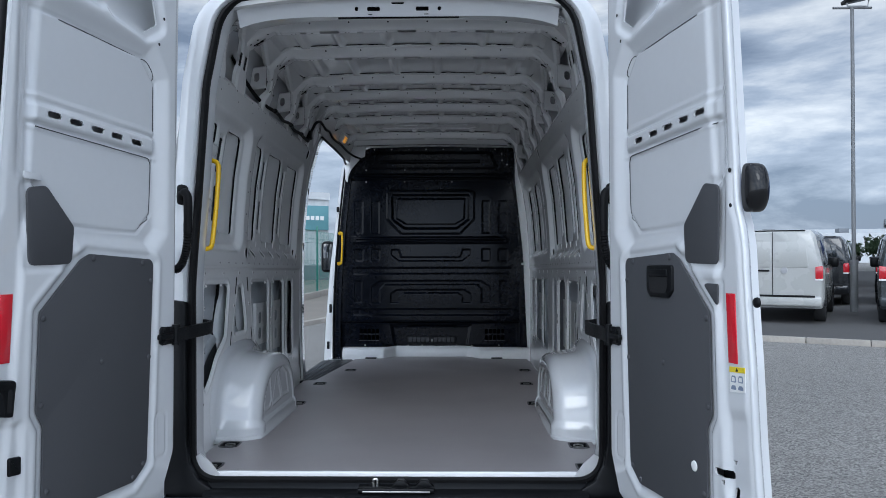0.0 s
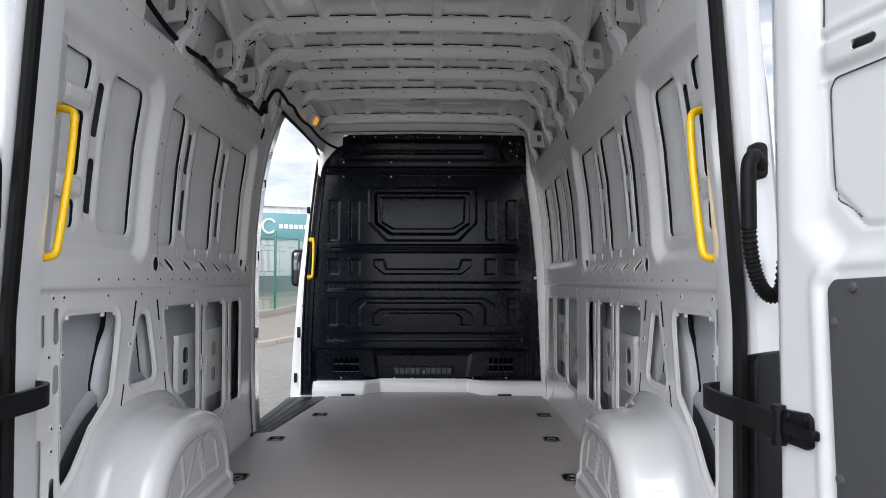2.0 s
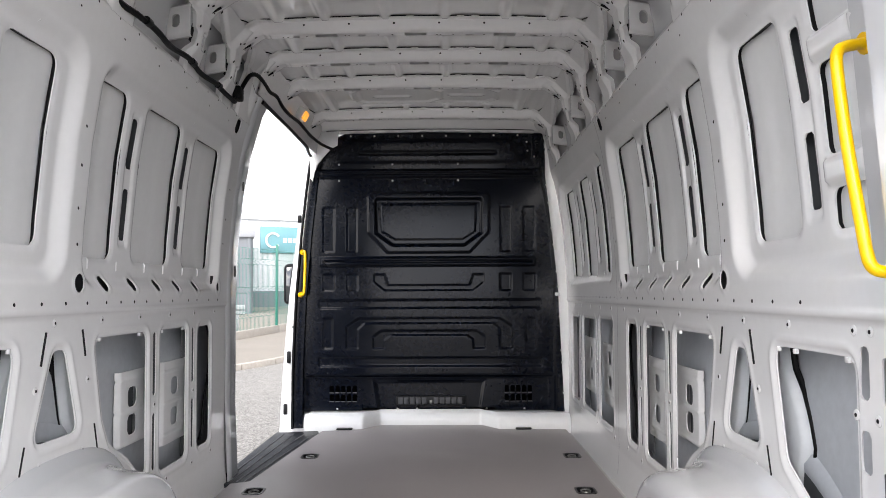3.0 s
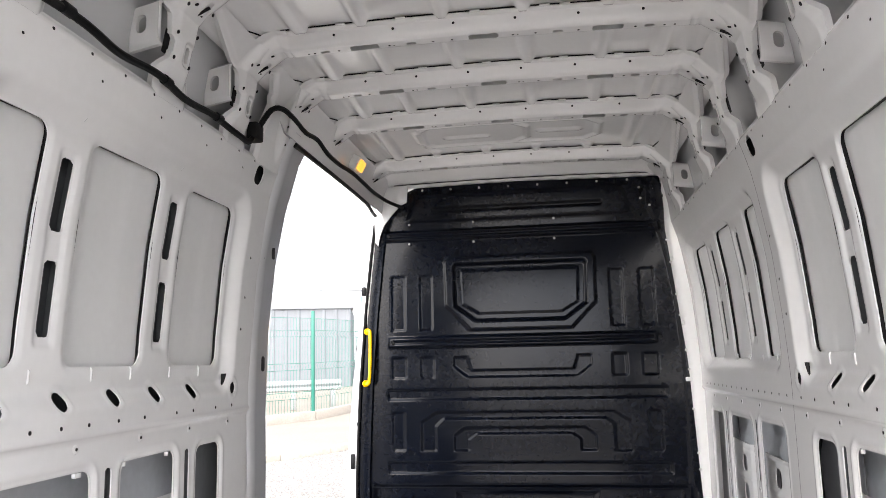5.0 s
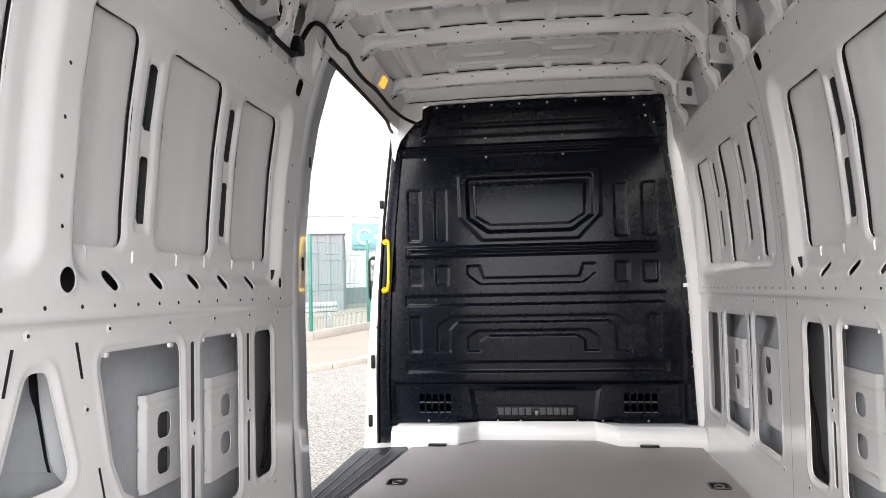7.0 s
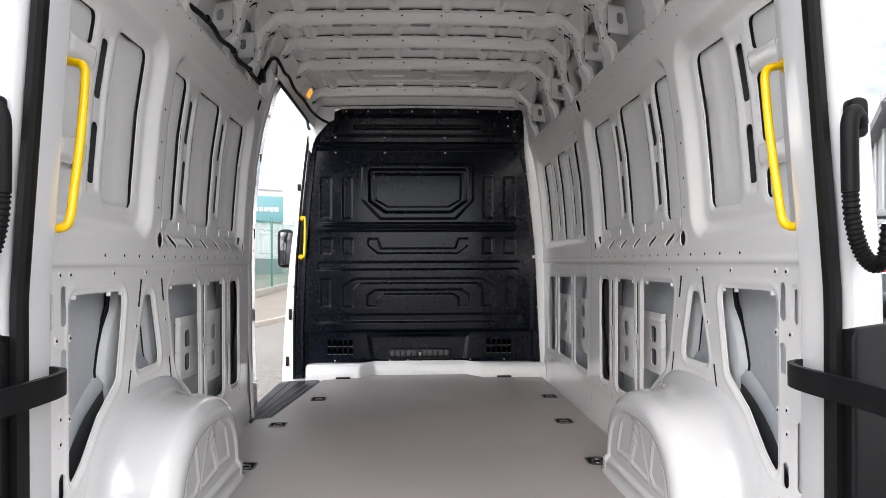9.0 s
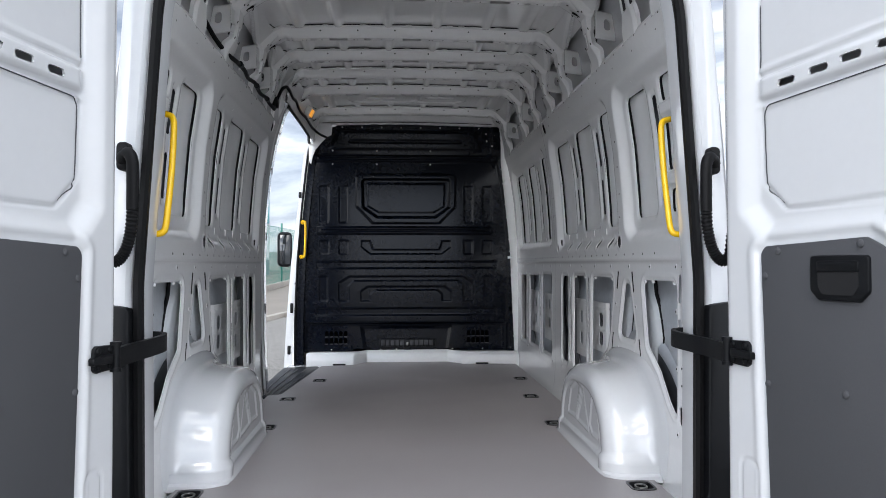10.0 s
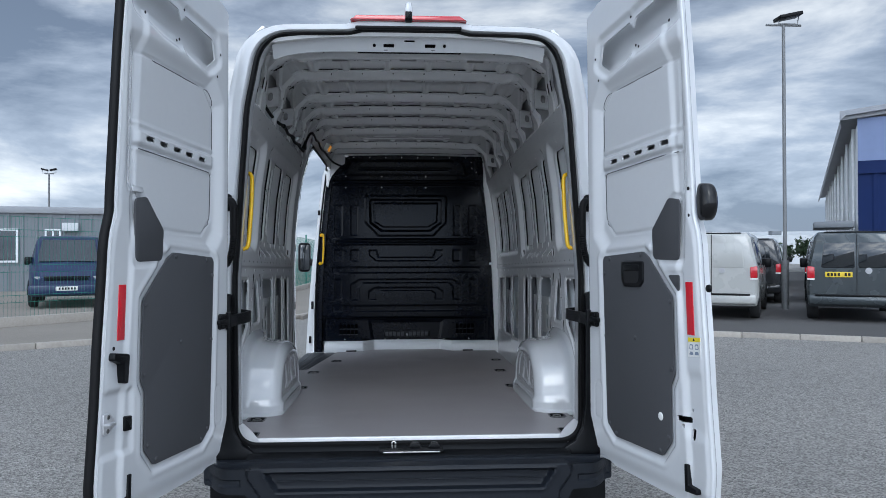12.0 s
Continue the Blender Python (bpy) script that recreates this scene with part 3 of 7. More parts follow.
def build_wall(name, geo, front, flip, label):
    f = mirrored if flip else (lambda g: g)
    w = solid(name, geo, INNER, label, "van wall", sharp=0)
    for a, b, c, e in PANES_MID + PANES_REAR + (PANES_FRONT if front else []):
        skin = part("outer_panel", f(outer_panel(a - 0.004, b + 0.004, c - 0.004, e + 0.004, 0.0505)), PANEL, w, "smooth outer skin seen through a window frame", sharp=0)
        edge = rounded([(a - 0.004, c - 0.004), (b + 0.004, c - 0.004), (b + 0.004, e + 0.004), (a - 0.004, e + 0.004)], 0.03, 5)
        # black ring put in for the shadow round the pane's edge
        part("gap_shade_ring", f(loft([[(float(wall_x(z)) + o, y, z) for y, z in edge] for o in (0.040, 0.053)])), RUBBER, skin, "black ring standing for the shaded gap between frame and skin", sharp=0)
    part("lower_skin", f(lower_skin(0.1, 3.9 if front else 2.46)), LOWER, w, "bluish primed outer skin", sharp=0)
    tub = part("wheel_tub", f(wheel_tub()), LOWER, w, "pale lip of the outer wheel housing", sharp=0)
    part("tub_shade", f(tub_shade()), CAVITY, tub, "dark sheet standing for shade below the wheel housing's lip", sharp=0)
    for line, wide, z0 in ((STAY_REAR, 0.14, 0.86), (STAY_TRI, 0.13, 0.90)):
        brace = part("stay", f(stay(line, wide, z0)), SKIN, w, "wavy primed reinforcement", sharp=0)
        part("seam", f(stay_shadow(line, z0)), RUBBER, brace, "black tube standing for the shadow along the stay's edge")
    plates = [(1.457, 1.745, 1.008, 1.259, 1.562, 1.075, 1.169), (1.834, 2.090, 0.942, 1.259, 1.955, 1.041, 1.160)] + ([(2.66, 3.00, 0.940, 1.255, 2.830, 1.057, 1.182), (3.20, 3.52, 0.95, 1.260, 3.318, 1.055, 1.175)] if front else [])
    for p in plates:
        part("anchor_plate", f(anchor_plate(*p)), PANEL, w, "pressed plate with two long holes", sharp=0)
        # dark backing added for the shade seen through the plate's holes
        part("plate_shade_back", f(box(0.976, 0.980, p[4] - 0.05, p[4] + 0.05, p[5] - 0.06, p[6] + 0.06)), CAVITY, w, "dark backing standing for the shade behind the plate")
    for a, b, c, e in ([O_RECTS_MID[1]] + ([O_RECTS_FRONT[0]] if front else [])):
        # panel added to darken the cavity; its grey is the shade in there
        part("cavity_shade_panel", f(box(0.968, 0.974, a - 0.03, b + 0.16, c - 0.03, e + 0.03, 0.002)), SHADE, w, "added dark panel standing for shade in the pillar cavity")
    part("punched_bore_row", f(small_bores(front)), DARK, w, "rows of small punched bores")
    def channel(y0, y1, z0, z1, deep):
        """A closed section behind the slots of a post, coloured dark for the shade inside it."""
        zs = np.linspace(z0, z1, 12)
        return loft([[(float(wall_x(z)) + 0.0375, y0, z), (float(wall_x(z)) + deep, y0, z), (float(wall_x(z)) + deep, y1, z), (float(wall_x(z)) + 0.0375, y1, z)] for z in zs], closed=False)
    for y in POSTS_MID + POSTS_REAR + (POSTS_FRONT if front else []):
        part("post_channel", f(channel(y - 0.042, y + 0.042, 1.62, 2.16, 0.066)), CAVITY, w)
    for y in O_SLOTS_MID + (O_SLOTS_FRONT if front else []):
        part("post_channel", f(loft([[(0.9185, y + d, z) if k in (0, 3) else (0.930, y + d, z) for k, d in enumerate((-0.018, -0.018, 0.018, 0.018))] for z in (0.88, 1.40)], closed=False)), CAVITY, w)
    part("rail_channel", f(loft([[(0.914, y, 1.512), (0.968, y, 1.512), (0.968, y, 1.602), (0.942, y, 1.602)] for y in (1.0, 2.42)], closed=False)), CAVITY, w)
    # dark boards added behind two holes for the shade inside
    part("hole_shade_back", f(box(0.918, 0.922, 2.27, 2.44, 1.505, 1.60)), DARK, w)
    part("hole_shade_back", f(box(0.838, 0.842, 2.28, 2.45, 2.235, 2.33)), DARK, w)
    ticks = [(y, 1.598, 1.622) for y in (1.17, 1.36, 1.58, 1.75, 1.95, 2.13) + ((2.62, 2.80, 3.0, 3.2) if front else ())] + [(y, 2.19, 2.205) for y in (0.75, 1.40, 1.85) + ((2.80, 3.1) if front else ())]
    def tick(y, z0, z1):
        o = 0.0292 if z0 < 2 else 0.0145
        return tube([(float(wall_x(z)) + o + d, y, z) for z, d in ((z0 - 0.006, 0.006), (z0, 0.0), (z1, 0.0), (z1 + 0.006, 0.006))], 0.0028, 8)
    part("emboss_row", f(join(*[tick(*k) for k in ticks])), INNER, w, "small pressed stiffening beads")
    if front:
        zs = np.linspace(0.70, 2.335, 30)
        part("panel_seam", loft([[(float(wall_x(z)) - 0.0008, y, z) for y in (2.398, 2.4012)] for z in zs], closed=False), CAVITY, w, "fine seam between two wall pressings")
    part("cable", f(tube(curved([(0.950, 2.30, 1.40), (0.952, 2.36, 1.312), (0.955, 2.355, 1.16), (0.955, 2.300, 1.03), (0.955, 2.290, 0.94), (0.955, 2.255, 0.89)], 6), 0.006, 8)), RUBBER, w, "black cable in the pillar cavity")
    part("boss_row", f(spot_bosses(front)), INNER, w, "rows of round embossed screw seats")
    part("boss_bore_row", f(boss_bores(front)), DARK, w, "small dark screw bores")
    for y0, z0, y1, z1 in ((0.920, 1.421, 0.898, 1.335), (1.112, 1.420, 1.132, 1.343), (1.194, 1.141, 1.216, 1.065), (0.832, 1.144, 0.809, 1.060)):
        part("drain_slot", f(tube([(float(wall_x(1.2)) + 0.0092, y0, z0), (float(wall_x(1.2)) + 0.0092, y1, z1)], 0.0034, 6)), DARK, w)
    for y0, y1 in ((0.44, 0.47), (0.66, 0.69), (0.75, 0.775), (1.21, 1.24), (1.50, 1.54), (1.70, 1.72), (1.91, 1.935)):
        part("clip_tab", f(box(0.912, 0.922, y0 + 0.008, y1 - 0.008, 1.378, 1.390, 0.002)), INNER, w)
    return w


wall_right = build_wall("wall_right", WALL_RIGHT, True, False, "bare white-painted pressed steel side wall with window frames")
build_wall("wall_left", WALL_LEFT, False, True, "bare white-painted pressed steel side wall ending at the side door")


# ---- cant rails: the sloping frame between the walls and the roof ----
BOWS = [1.08, 1.665, 2.08, 2.48, 2.92, 3.615]


def rail_place(u, v, h):
    """v from 0 at the wall's top to 1 at the bow's end."""
    x = np.interp(v, [0, 0.25, 0.7, 1.0], [0.806, 0.796, 0.770, 0.700])
    z = np.interp(v, [0, 0.25, 0.7, 1.0], [2.318, 2.42, 2.555, 2.625])
    return x + h, u, z + h * 0.5


def rail_gaps(front_from):
    gaps = []
    edges = [0.28, 0.60] + BOWS
    for a, b in zip(edges[:-1], edges[1:]):
        if b < front_from:
            gaps.append([(a + 0.078, 0.45), (a + 0.062, 0.90), (a + 0.080, 0.93), (b - 0.060, 0.66), (b - 0.048, 0.40), (b - 0.040, 0.30), (b - 0.070, 0.16), (b - 0.080, -0.20), (a + 0.085, -0.20), (a + 0.105, 0.12), (a + 0.085, 0.24)])
    if front_from < 2.5:  # the last gap before the side door's pillar
        gaps.append([(2.165, -0.10), (2.185, 0.40), (2.180, 0.86), (2.215, 0.90), (2.300, 0.74), (2.320, 0.62), (2.275, 0.30), (2.225, -0.10)])
    return gaps


def build_rail(name, flip, upto, label):
    f = mirrored if flip else (lambda g: g)
    gaps = rail_gaps(upto)

    def hole(u, v):
        d = np.full(u.shape, 9.0)
        for g in gaps:
            d = np.minimum(d, d_poly(u, v * 0.33, rounded([(a, b * 0.33) for a, b in g], 0.02, 3)))
        for b in [0.60] + BOWS:
            if b < upto + 0.05:
                for o in (-0.046, 0.032):
                    d = np.minimum(d, d_rect(u, v * 0.33, b + o - 0.010, b + o + 0.010, 0.105, 0.155, 0.003))
        return d

    def height(u, v):
        h = np.zeros(u.shape)
        for b in BOWS:
            h -= 0.020 * (1 - ease(np.abs(u - b), 0.045, 0.075)) * ease(v, 0.05, 0.3)
        d = hole(u, v)
        return h + 0.008 * (1 - ease(d, 0.004, 0.018))

    w = solid(name, f(sheet(0.10, 2.47 if flip else 3.86, 0, 1.0, 0.008, rail_place, height, hole, 0.014)), INNER, label, "roof rail", sharp=0)
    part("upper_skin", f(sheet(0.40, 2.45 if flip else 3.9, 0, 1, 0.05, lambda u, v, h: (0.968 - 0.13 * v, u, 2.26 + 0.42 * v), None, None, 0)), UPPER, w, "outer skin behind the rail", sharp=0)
    for b in BOWS:
        if b > upto or b == 2.48:
            continue
        y = b - 0.105

        def hole2(u, v, y=y):
            return d_rect(u, v, 0.812, 0.842, 0.036, 0.084, 0.014)
        part("bracket", f(sheet(0.775, 0.872, 0.0, 0.118, 0.005, lambda u, v, h: (u, y - 0.012 + 0.18 * (u - 0.775) + h, 2.432 + v - 0.1 * (u - 0.79)), lambda u, v: 0.012 * (1 - ease(np.minimum(0.872 - u, np.minimum(v, 0.118 - v)), 0.0, 0.010)), hole2, 0.012)), INNER, w, "folded bracket with a long hole", sharp=0)
    bores = []
    for b in [0.60] + [c for c in BOWS if c < upto]:
        for o in (-0.046, 0.032):
            # dark sheet behind the square hole, in place of the shade there
            part("hole_shade_back", f(sheet(b + o - 0.015, b + o + 0.015, 0.29, 0.50, 0.03, lambda u, v, h: rail_place(u, v, h + 0.004), None, None, 0)), DARK, w, "dark sheet standing for shade behind a square hole", sharp=0)
    for b in [c for c in BOWS if c < 2.5 or not flip]:
        for du, vv in ((-0.04, 0.30), (0.04, 0.30), (-0.045, 0.52), (0.05, 0.60), (-0.05, 0.78), (0.055, 0.85)):
            x, y, z = rail_place(np.array(b + du), np.array(vv), np.array(-0.021))
            bores.append(dome((float(x), float(y), float(z)), (-1, 0, -0.5), 0.006, 0.0015, 8))
    part("punched_bore_row", f(join(*bores)), DARK, w)
    return w


build_rail("roof_rail_right", False, 3.7, "white pressed roof rail with triangular gaps and brackets")
rail_left = build_rail("roof_rail_left", True, 2.3, "white pressed roof rail with triangular gaps above the side door")


# ---- roof ----
def roof_z(x):
    return 2.678 - 0.012 * (np.abs(x) / 0.65) ** 2 - 0.6 * np.clip(np.abs(x) - 0.655, 0, 0.12)


def roof_height(u, v):
    """Swages between the bows, deepest at their front ends, and the framed field ahead of the last but one."""
    h = np.zeros(u.shape)
    lines = [0.34, 0.60] + BOWS + [4.05]
    for a, b in zip(lines[:-1], lines[1:]):
        here = ((v > a) & (v <= b)) * ease(v, a + 0.05, a + 0.14) * (0.35 + 0.65 * ease(v, a + 0.08, b - 0.06)) * (1 - ease(v, b - 0.042, b - 0.026))
        for x, wide, deep in ((0.125, 0.030, 0.014), (0.378, 0.032, 0.014), (0.575, 0.040, 0.016), (0.655, 0.024, 0.010)):
            h += deep * here * (1 - ease(np.abs(np.abs(u) - x), wide * 0.35, wide))
    field = 1 - ease(d_rect(u, v, -0.47, 0.47, 3.06, 3.50, 0.05), -0.01, 0.02)
    h *= 1 - field
    bead = np.abs(d_poly(np.abs(u), v, [(-0.1, 3.13), (0.36, 3.13), (0.42, 3.20), (0.42, 3.36), (0.36, 3.43), (-0.1, 3.43)], 0.0))
    bead = np.minimum(bead, np.abs(d_poly(u, v, [(-0.40, 3.13), (0.02, 3.13), (0.09, 3.20), (0.09, 3.36), (0.02, 3.43), (-0.40, 3.43)], 0.0)))
    bead = np.minimum(bead, np.abs(d_rect(u, v, -0.29, -0.10, 3.30, 3.32, 0.008)))
    bead = np.minimum(bead, np.abs(d_rect(u, v, 0.15, 0.33, 3.27, 3.29, 0.008)))
    return h + 0.008 * field * (1 - ease(bead, 0.004, 0.018))


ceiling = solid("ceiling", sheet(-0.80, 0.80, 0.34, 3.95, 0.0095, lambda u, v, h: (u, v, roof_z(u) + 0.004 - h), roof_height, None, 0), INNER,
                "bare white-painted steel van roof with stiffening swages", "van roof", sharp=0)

BOW_SECTION = [(-0.056, -0.004), (-0.034, -0.007), (-0.027, -0.034), (-0.022, -0.046), (-0.012, -0.053), (0.024, -0.057), (0.031, -0.053), (0.036, -0.012), (0.056, -0.008)]


def bow_geo(y):
    """A hat-section roof bow: a row of long slots on its underside, and ends that widen and bend down to the rails."""
    run = np.cumsum([0] + [math.hypot(b[0] - a[0], b[1] - a[1]) for a, b in zip(BOW_SECTION[:-1], BOW_SECTION[1:])])
    sy, sz = np.array([p[0] for p in BOW_SECTION]), np.array([p[1] for p in BOW_SECTION])
    flat1 = run[5]

    def place(u, v, h):
        end = ease(np.abs(u), 0.60, 0.70)
        return u, y + np.interp(v, run, sy) * (1 + 0.55 * end), roof_z(u) - 0.002 + np.interp(v, run, sz) * (1 - 0.12 * end) + h * 0.7

    def height(u, v):
        groove = np.abs(d_rect(np.abs(u), v, 0.645, 0.83, run[1] + 0.012, flat1 + 0.06, 0.03))
        return 0.004 * (1 - ease(groove, 0.002, 0.008)) + 0.003 * (1 - ease(np.abs(np.abs(u) - 0.62), 0.0, 0.006))

    def hole(u, v):
        d = np.full(u.shape, 9.0)
        for x in (-0.38, -0.001, 0.378):
            d = np.minimum(d, d_rect(u, v, x - 0.046, x + 0.046, flat1 - 0.030, flat1 - 0.003, 0.003))
        for x in (-0.51, -0.23, 0.228, 0.50):
            d = np.minimum(d, d_rect(u, v, x - 0.016, x + 0.016, flat1 - 0.019, flat1 - 0.006, 0.006))
        for s in (-1, 1):
            d = np.minimum(d, d_poly(u, v, [(s * 0.695, flat1 - 0.012), (s * 0.752, flat1 + 0.002), (s * 0.752, flat1 - 0.008), (s * 0.695, flat1 - 0.022)], 0.002))
        return d
    return sheet(-0.785, 0.785, 0.0, float(run[-1]), 0.005, place, height, hole, 0.004)


for y in [0.625] + BOWS:
    bow = part("roof_bow", bow_geo(y), INNER, ceiling, "hat-section roof bow with long slots", sharp=32)
    bores = [dome((x, y + 0.012, float(roof_z(x)) - 0.0572), (0, 0, -1), r, 0.0012, 8) for x, r in ((-0.565, 0.004), (-0.545, 0.004), (-0.465, 0.0045), (-0.30, 0.004), (-0.285, 0.003), (-0.16, 0.004), (-0.10, 0.004), (0.09, 0.004), (0.105, 0.003), (0.16, 0.004), (0.29, 0.004), (0.46, 0.0045), (0.545, 0.004), (0.575, 0.004))]
    bores += [dome((x, y - 0.0305, float(roof_z(x)) - 0.022), (0, -1, -0.25), 0.0045, 0.0012, 8) for x in (-0.63, -0.47, -0.28, -0.09, 0.10, 0.29, 0.48, 0.63)]
    bores += [dome((s * x, y + o, float(roof_z(x)) - 0.0525), (s * -0.4, 0, -1), 0.006, 0.0015, 8) for s in (-1, 1) for x, o in ((0.675, -0.018), (0.72, -0.026), (0.755, -0.024), (0.735, 0.025))]
    part("punched_bore_row", join(*bores), DARK, bow)
    # black strip put behind the slots for the shade in the bow
    part("bow_shade_strip", loft([[(x, y - 0.024, float(roof_z(x)) - 0.030), (x, y + 0.0330, float(roof_z(x)) - 0.032), (x, y + 0.0335, float(roof_z(x)) - 0.047)] for x in np.linspace(-0.63, 0.63, 13)], closed=False), RUBBER, bow, "black strip standing for the shade inside the bow")
    # black strip for the shadow line where the bow meets the roof
    part("shadow_gap", loft([[(x, y - 0.0585, float(roof_z(x)) - 0.0035), (x, y - 0.0585, float(roof_z(x)) + 0.001)] for x in np.linspace(-0.655, 0.655, 29)], closed=False), RUBBER, bow, "black strip standing for the shadow between bow and roof")
    notches = [box(x - 0.016, x + 0.016, y - 0.068, y - 0.056, float(roof_z(x)) - 0.0070, float(roof_z(x)) - 0.003, 0.002) for x in (-0.44, -0.25, -0.02, 0.19, 0.25, 0.44)]
    part("edge_tab_row", join(*notches), INNER, bow)
    # half-sunk dark tubes stand for the end slots
    for s in (-1, 1):
        part("end_slot", tube([(s * 0.752, y + 0.010, float(roof_z(0.752)) - 0.0490), (s * 0.704, y + 0.016, float(roof_z(0.704)) - 0.0530)], 0.0046, 8), DARK, bow, "dark slanting slot at the bow's end")
for a, b in zip(BOWS[:-1], BOWS[1:]):
    for s in (-1, 1):
        line = [(0.734, a + 0.19), (0.722, a + 0.24), (0.716, (a + b) / 2 + 0.04), (0.694, b - 0.10), (0.686, b - 0.045)]
        part("roof_seam", tube(curved([(s * x, y, float(roof_z(x)) - 0.001) for x, y in line], 5), 0.0026, 6), RUBBER, ceiling, "dark sealed seam along the roof's edge")


# ---- rear header, inside the opening ----
def header_height(u, v):
    return 0.010 * (1 - ease(np.abs(v - 0.33), 0.02, 0.06))


def header_hole(u, v):
    d = np.full(u.shape, 9.0)
    for s in (-1, 1):
        d = np.minimum(d, d_round(u, v, s * 0.18, 0.074, 0.010))
        d = np.minimum(d, d_rect(u, v, s * 0.115 - 0.027, s * 0.115 + 0.027, 0.064, 0.084, 0.003))
        d = np.minimum(d, d_rect(u, v, s * 0.13 - 0.012, s * 0.13 + 0.012, 0.125, 0.137, 0.003))
    return np.minimum(d, d_rect(u, v, -0.028, 0.028, 0.054, 0.066, 0.005))


part("rear_header", sheet(-0.72, 0.72, 0.0, 0.535, 0.009,
     lambda u, v, h: (u, np.interp(v, [0, 0.05, 0.10, 0.30, 0.50, 0.56], [0, 0.048, 0.062, 0.30, 0.50, 0.56]) + 0.5 * h * (v < 0.11), np.interp(v, [0, 0.05, 0.10, 0.30, 0.50, 0.56], [2.556, 2.558, 2.604, 2.630, 2.646, 2.652]) - 0.05 * (np.abs(u) / 0.72) ** 3 - h), header_height, header_hole, -0.015), INNER, ceiling,
     "rear roof header with punched holes", sharp=0)

# dark sheet added above the header so its holes read as shaded
part("header_shade_sheet", loft([[(x, y, z - 0.05 * (abs(x) / 0.72) ** 3 + 0.016) for x in np.linspace(-0.7, 0.7, 15)] for y, z in ((0.03, 2.560), (0.068, 2.575), (0.085, 2.600), (0.3, 2.634), (0.54, 2.655))], closed=False), CAVITY, ceiling)

# ---- closing the roof ahead of the last bow ----
part("front_header", sheet(-0.79, 0.79, 0, 1.0, 0.02, lambda u, v, h: (u, 3.80 + 0.16 * v, (roof_z(u) - 0.004) * (1 - v) + (2.602 - 0.012 * (np.abs(u) / 0.75) ** 2) * v + h),
     lambda u, v: 0.006 * np.sin(u * 40) * ease(v, 0.75, 0.9), None, 0.0), INNER, ceiling, "white front header above the bulkhead", sharp=0)
part("header_lip", sheet(-0.70, 0.735, 0.0, 1.0, 0.012, lambda u, v, h: (u, 3.905 + 0.022 * v, 2.612 - 0.010 * v * (1 + 0.5 * np.sin(u * 55)) - 0.012 * (np.abs(u) / 0.75) ** 2 + h), None, None, 0.003), INNER, ceiling, "scalloped white lip over the black panel", sharp=0)
# black line drawn as the shadow above the lip
part("lip_shadow_gap", loft([[(x, 3.902, 2.6165 - 0.012 * (abs(x) / 0.75) ** 2 + o) for x in np.linspace(-0.68, 0.71, 30)] for o in (-0.003, 0.0015)], closed=False), RUBBER, ceiling)
for s in (-1, 1):
    part("corner_post", loft([[(s * (float(np.interp(z, [0.70, 1.6, 2.30, 2.60], [0.905, 0.868, 0.795, 0.765])) - 0.012 + o), y, z) for z in np.linspace(0.64, 2.66, 30)] for o, y in (((0.0, 3.972), (0.0, 3.935), (0.02, 3.915), (0.10, 3.84), (0.13, 3.84)) if s > 0 else ((0.0, 3.972), (0.0, 3.935), (0.015, 3.918), (0.03, 3.925), (0.032, 3.99)))], closed=False), INNER, wall_right if s > 0 else rail_left, sharp=0)


# ---- floor ----
R_ARCH0, R_ARCH1 = 0.545, 1.425
board = [(-0.79, 0.015), (0.79, 0.015), (0.855, 0.10), (0.862, R_ARCH0), (0.690, R_ARCH0 + 0.02), (0.690, R_ARCH1), (0.862, R_ARCH1 + 0.02), (0.868, 3.732), (0.45, 3.752), (0.36, 3.900),
         (-0.34, 3.900), (-0.43, 3.752), (-0.665, 3.70), (-0.685, 3.50), (-0.785, 2.45), (-0.862, 2.41), (-0.862, R_ARCH1 + 0.02), (-0.690, R_ARCH1), (-0.690, R_ARCH0 + 0.02), (-0.862, R_ARCH0), (-0.855, 0.10)]
TIES = [(-0.80, 0.455), (0.79, 0.455), (-0.715, 1.516), (0.705, 1.516), (-0.721, 2.275), (0.725, 2.275), (-0.605, 2.972), (0.780, 2.972), (-0.765, 0.085), (0.765, 0.085)]


def board_hole(u, v):
    d = -d_poly(u, v, board)
    for x, y in TIES:
        d = np.minimum(d, d_rect(u, v, x - 0.041, x + 0.041, y - 0.054, y + 0.054, 0.026))
    return d


floor = solid("floor", sheet(-0.88, 0.88, 0.0, 3.91, 0.011, lambda u, v, h: (u, v, FLOOR - h), None, board_hole, 0.012), BOARD,
              "brown phenolic plywood floor, matt and faintly speckled, with cut-outs", "van floor", sharp=0)
part("floor_pan", box(-0.95, 0.95, 0.0, 3.95, 0.56, FLOOR - 0.024), INNER, floor, "painted steel floor pan under the board")
part("rear_edge_strip", box(-0.735, 0.735, -0.006, 0.014, FLOOR - 0.026, FLOOR + 0.003, 0.003), INNER, floor, "bright edging strip")


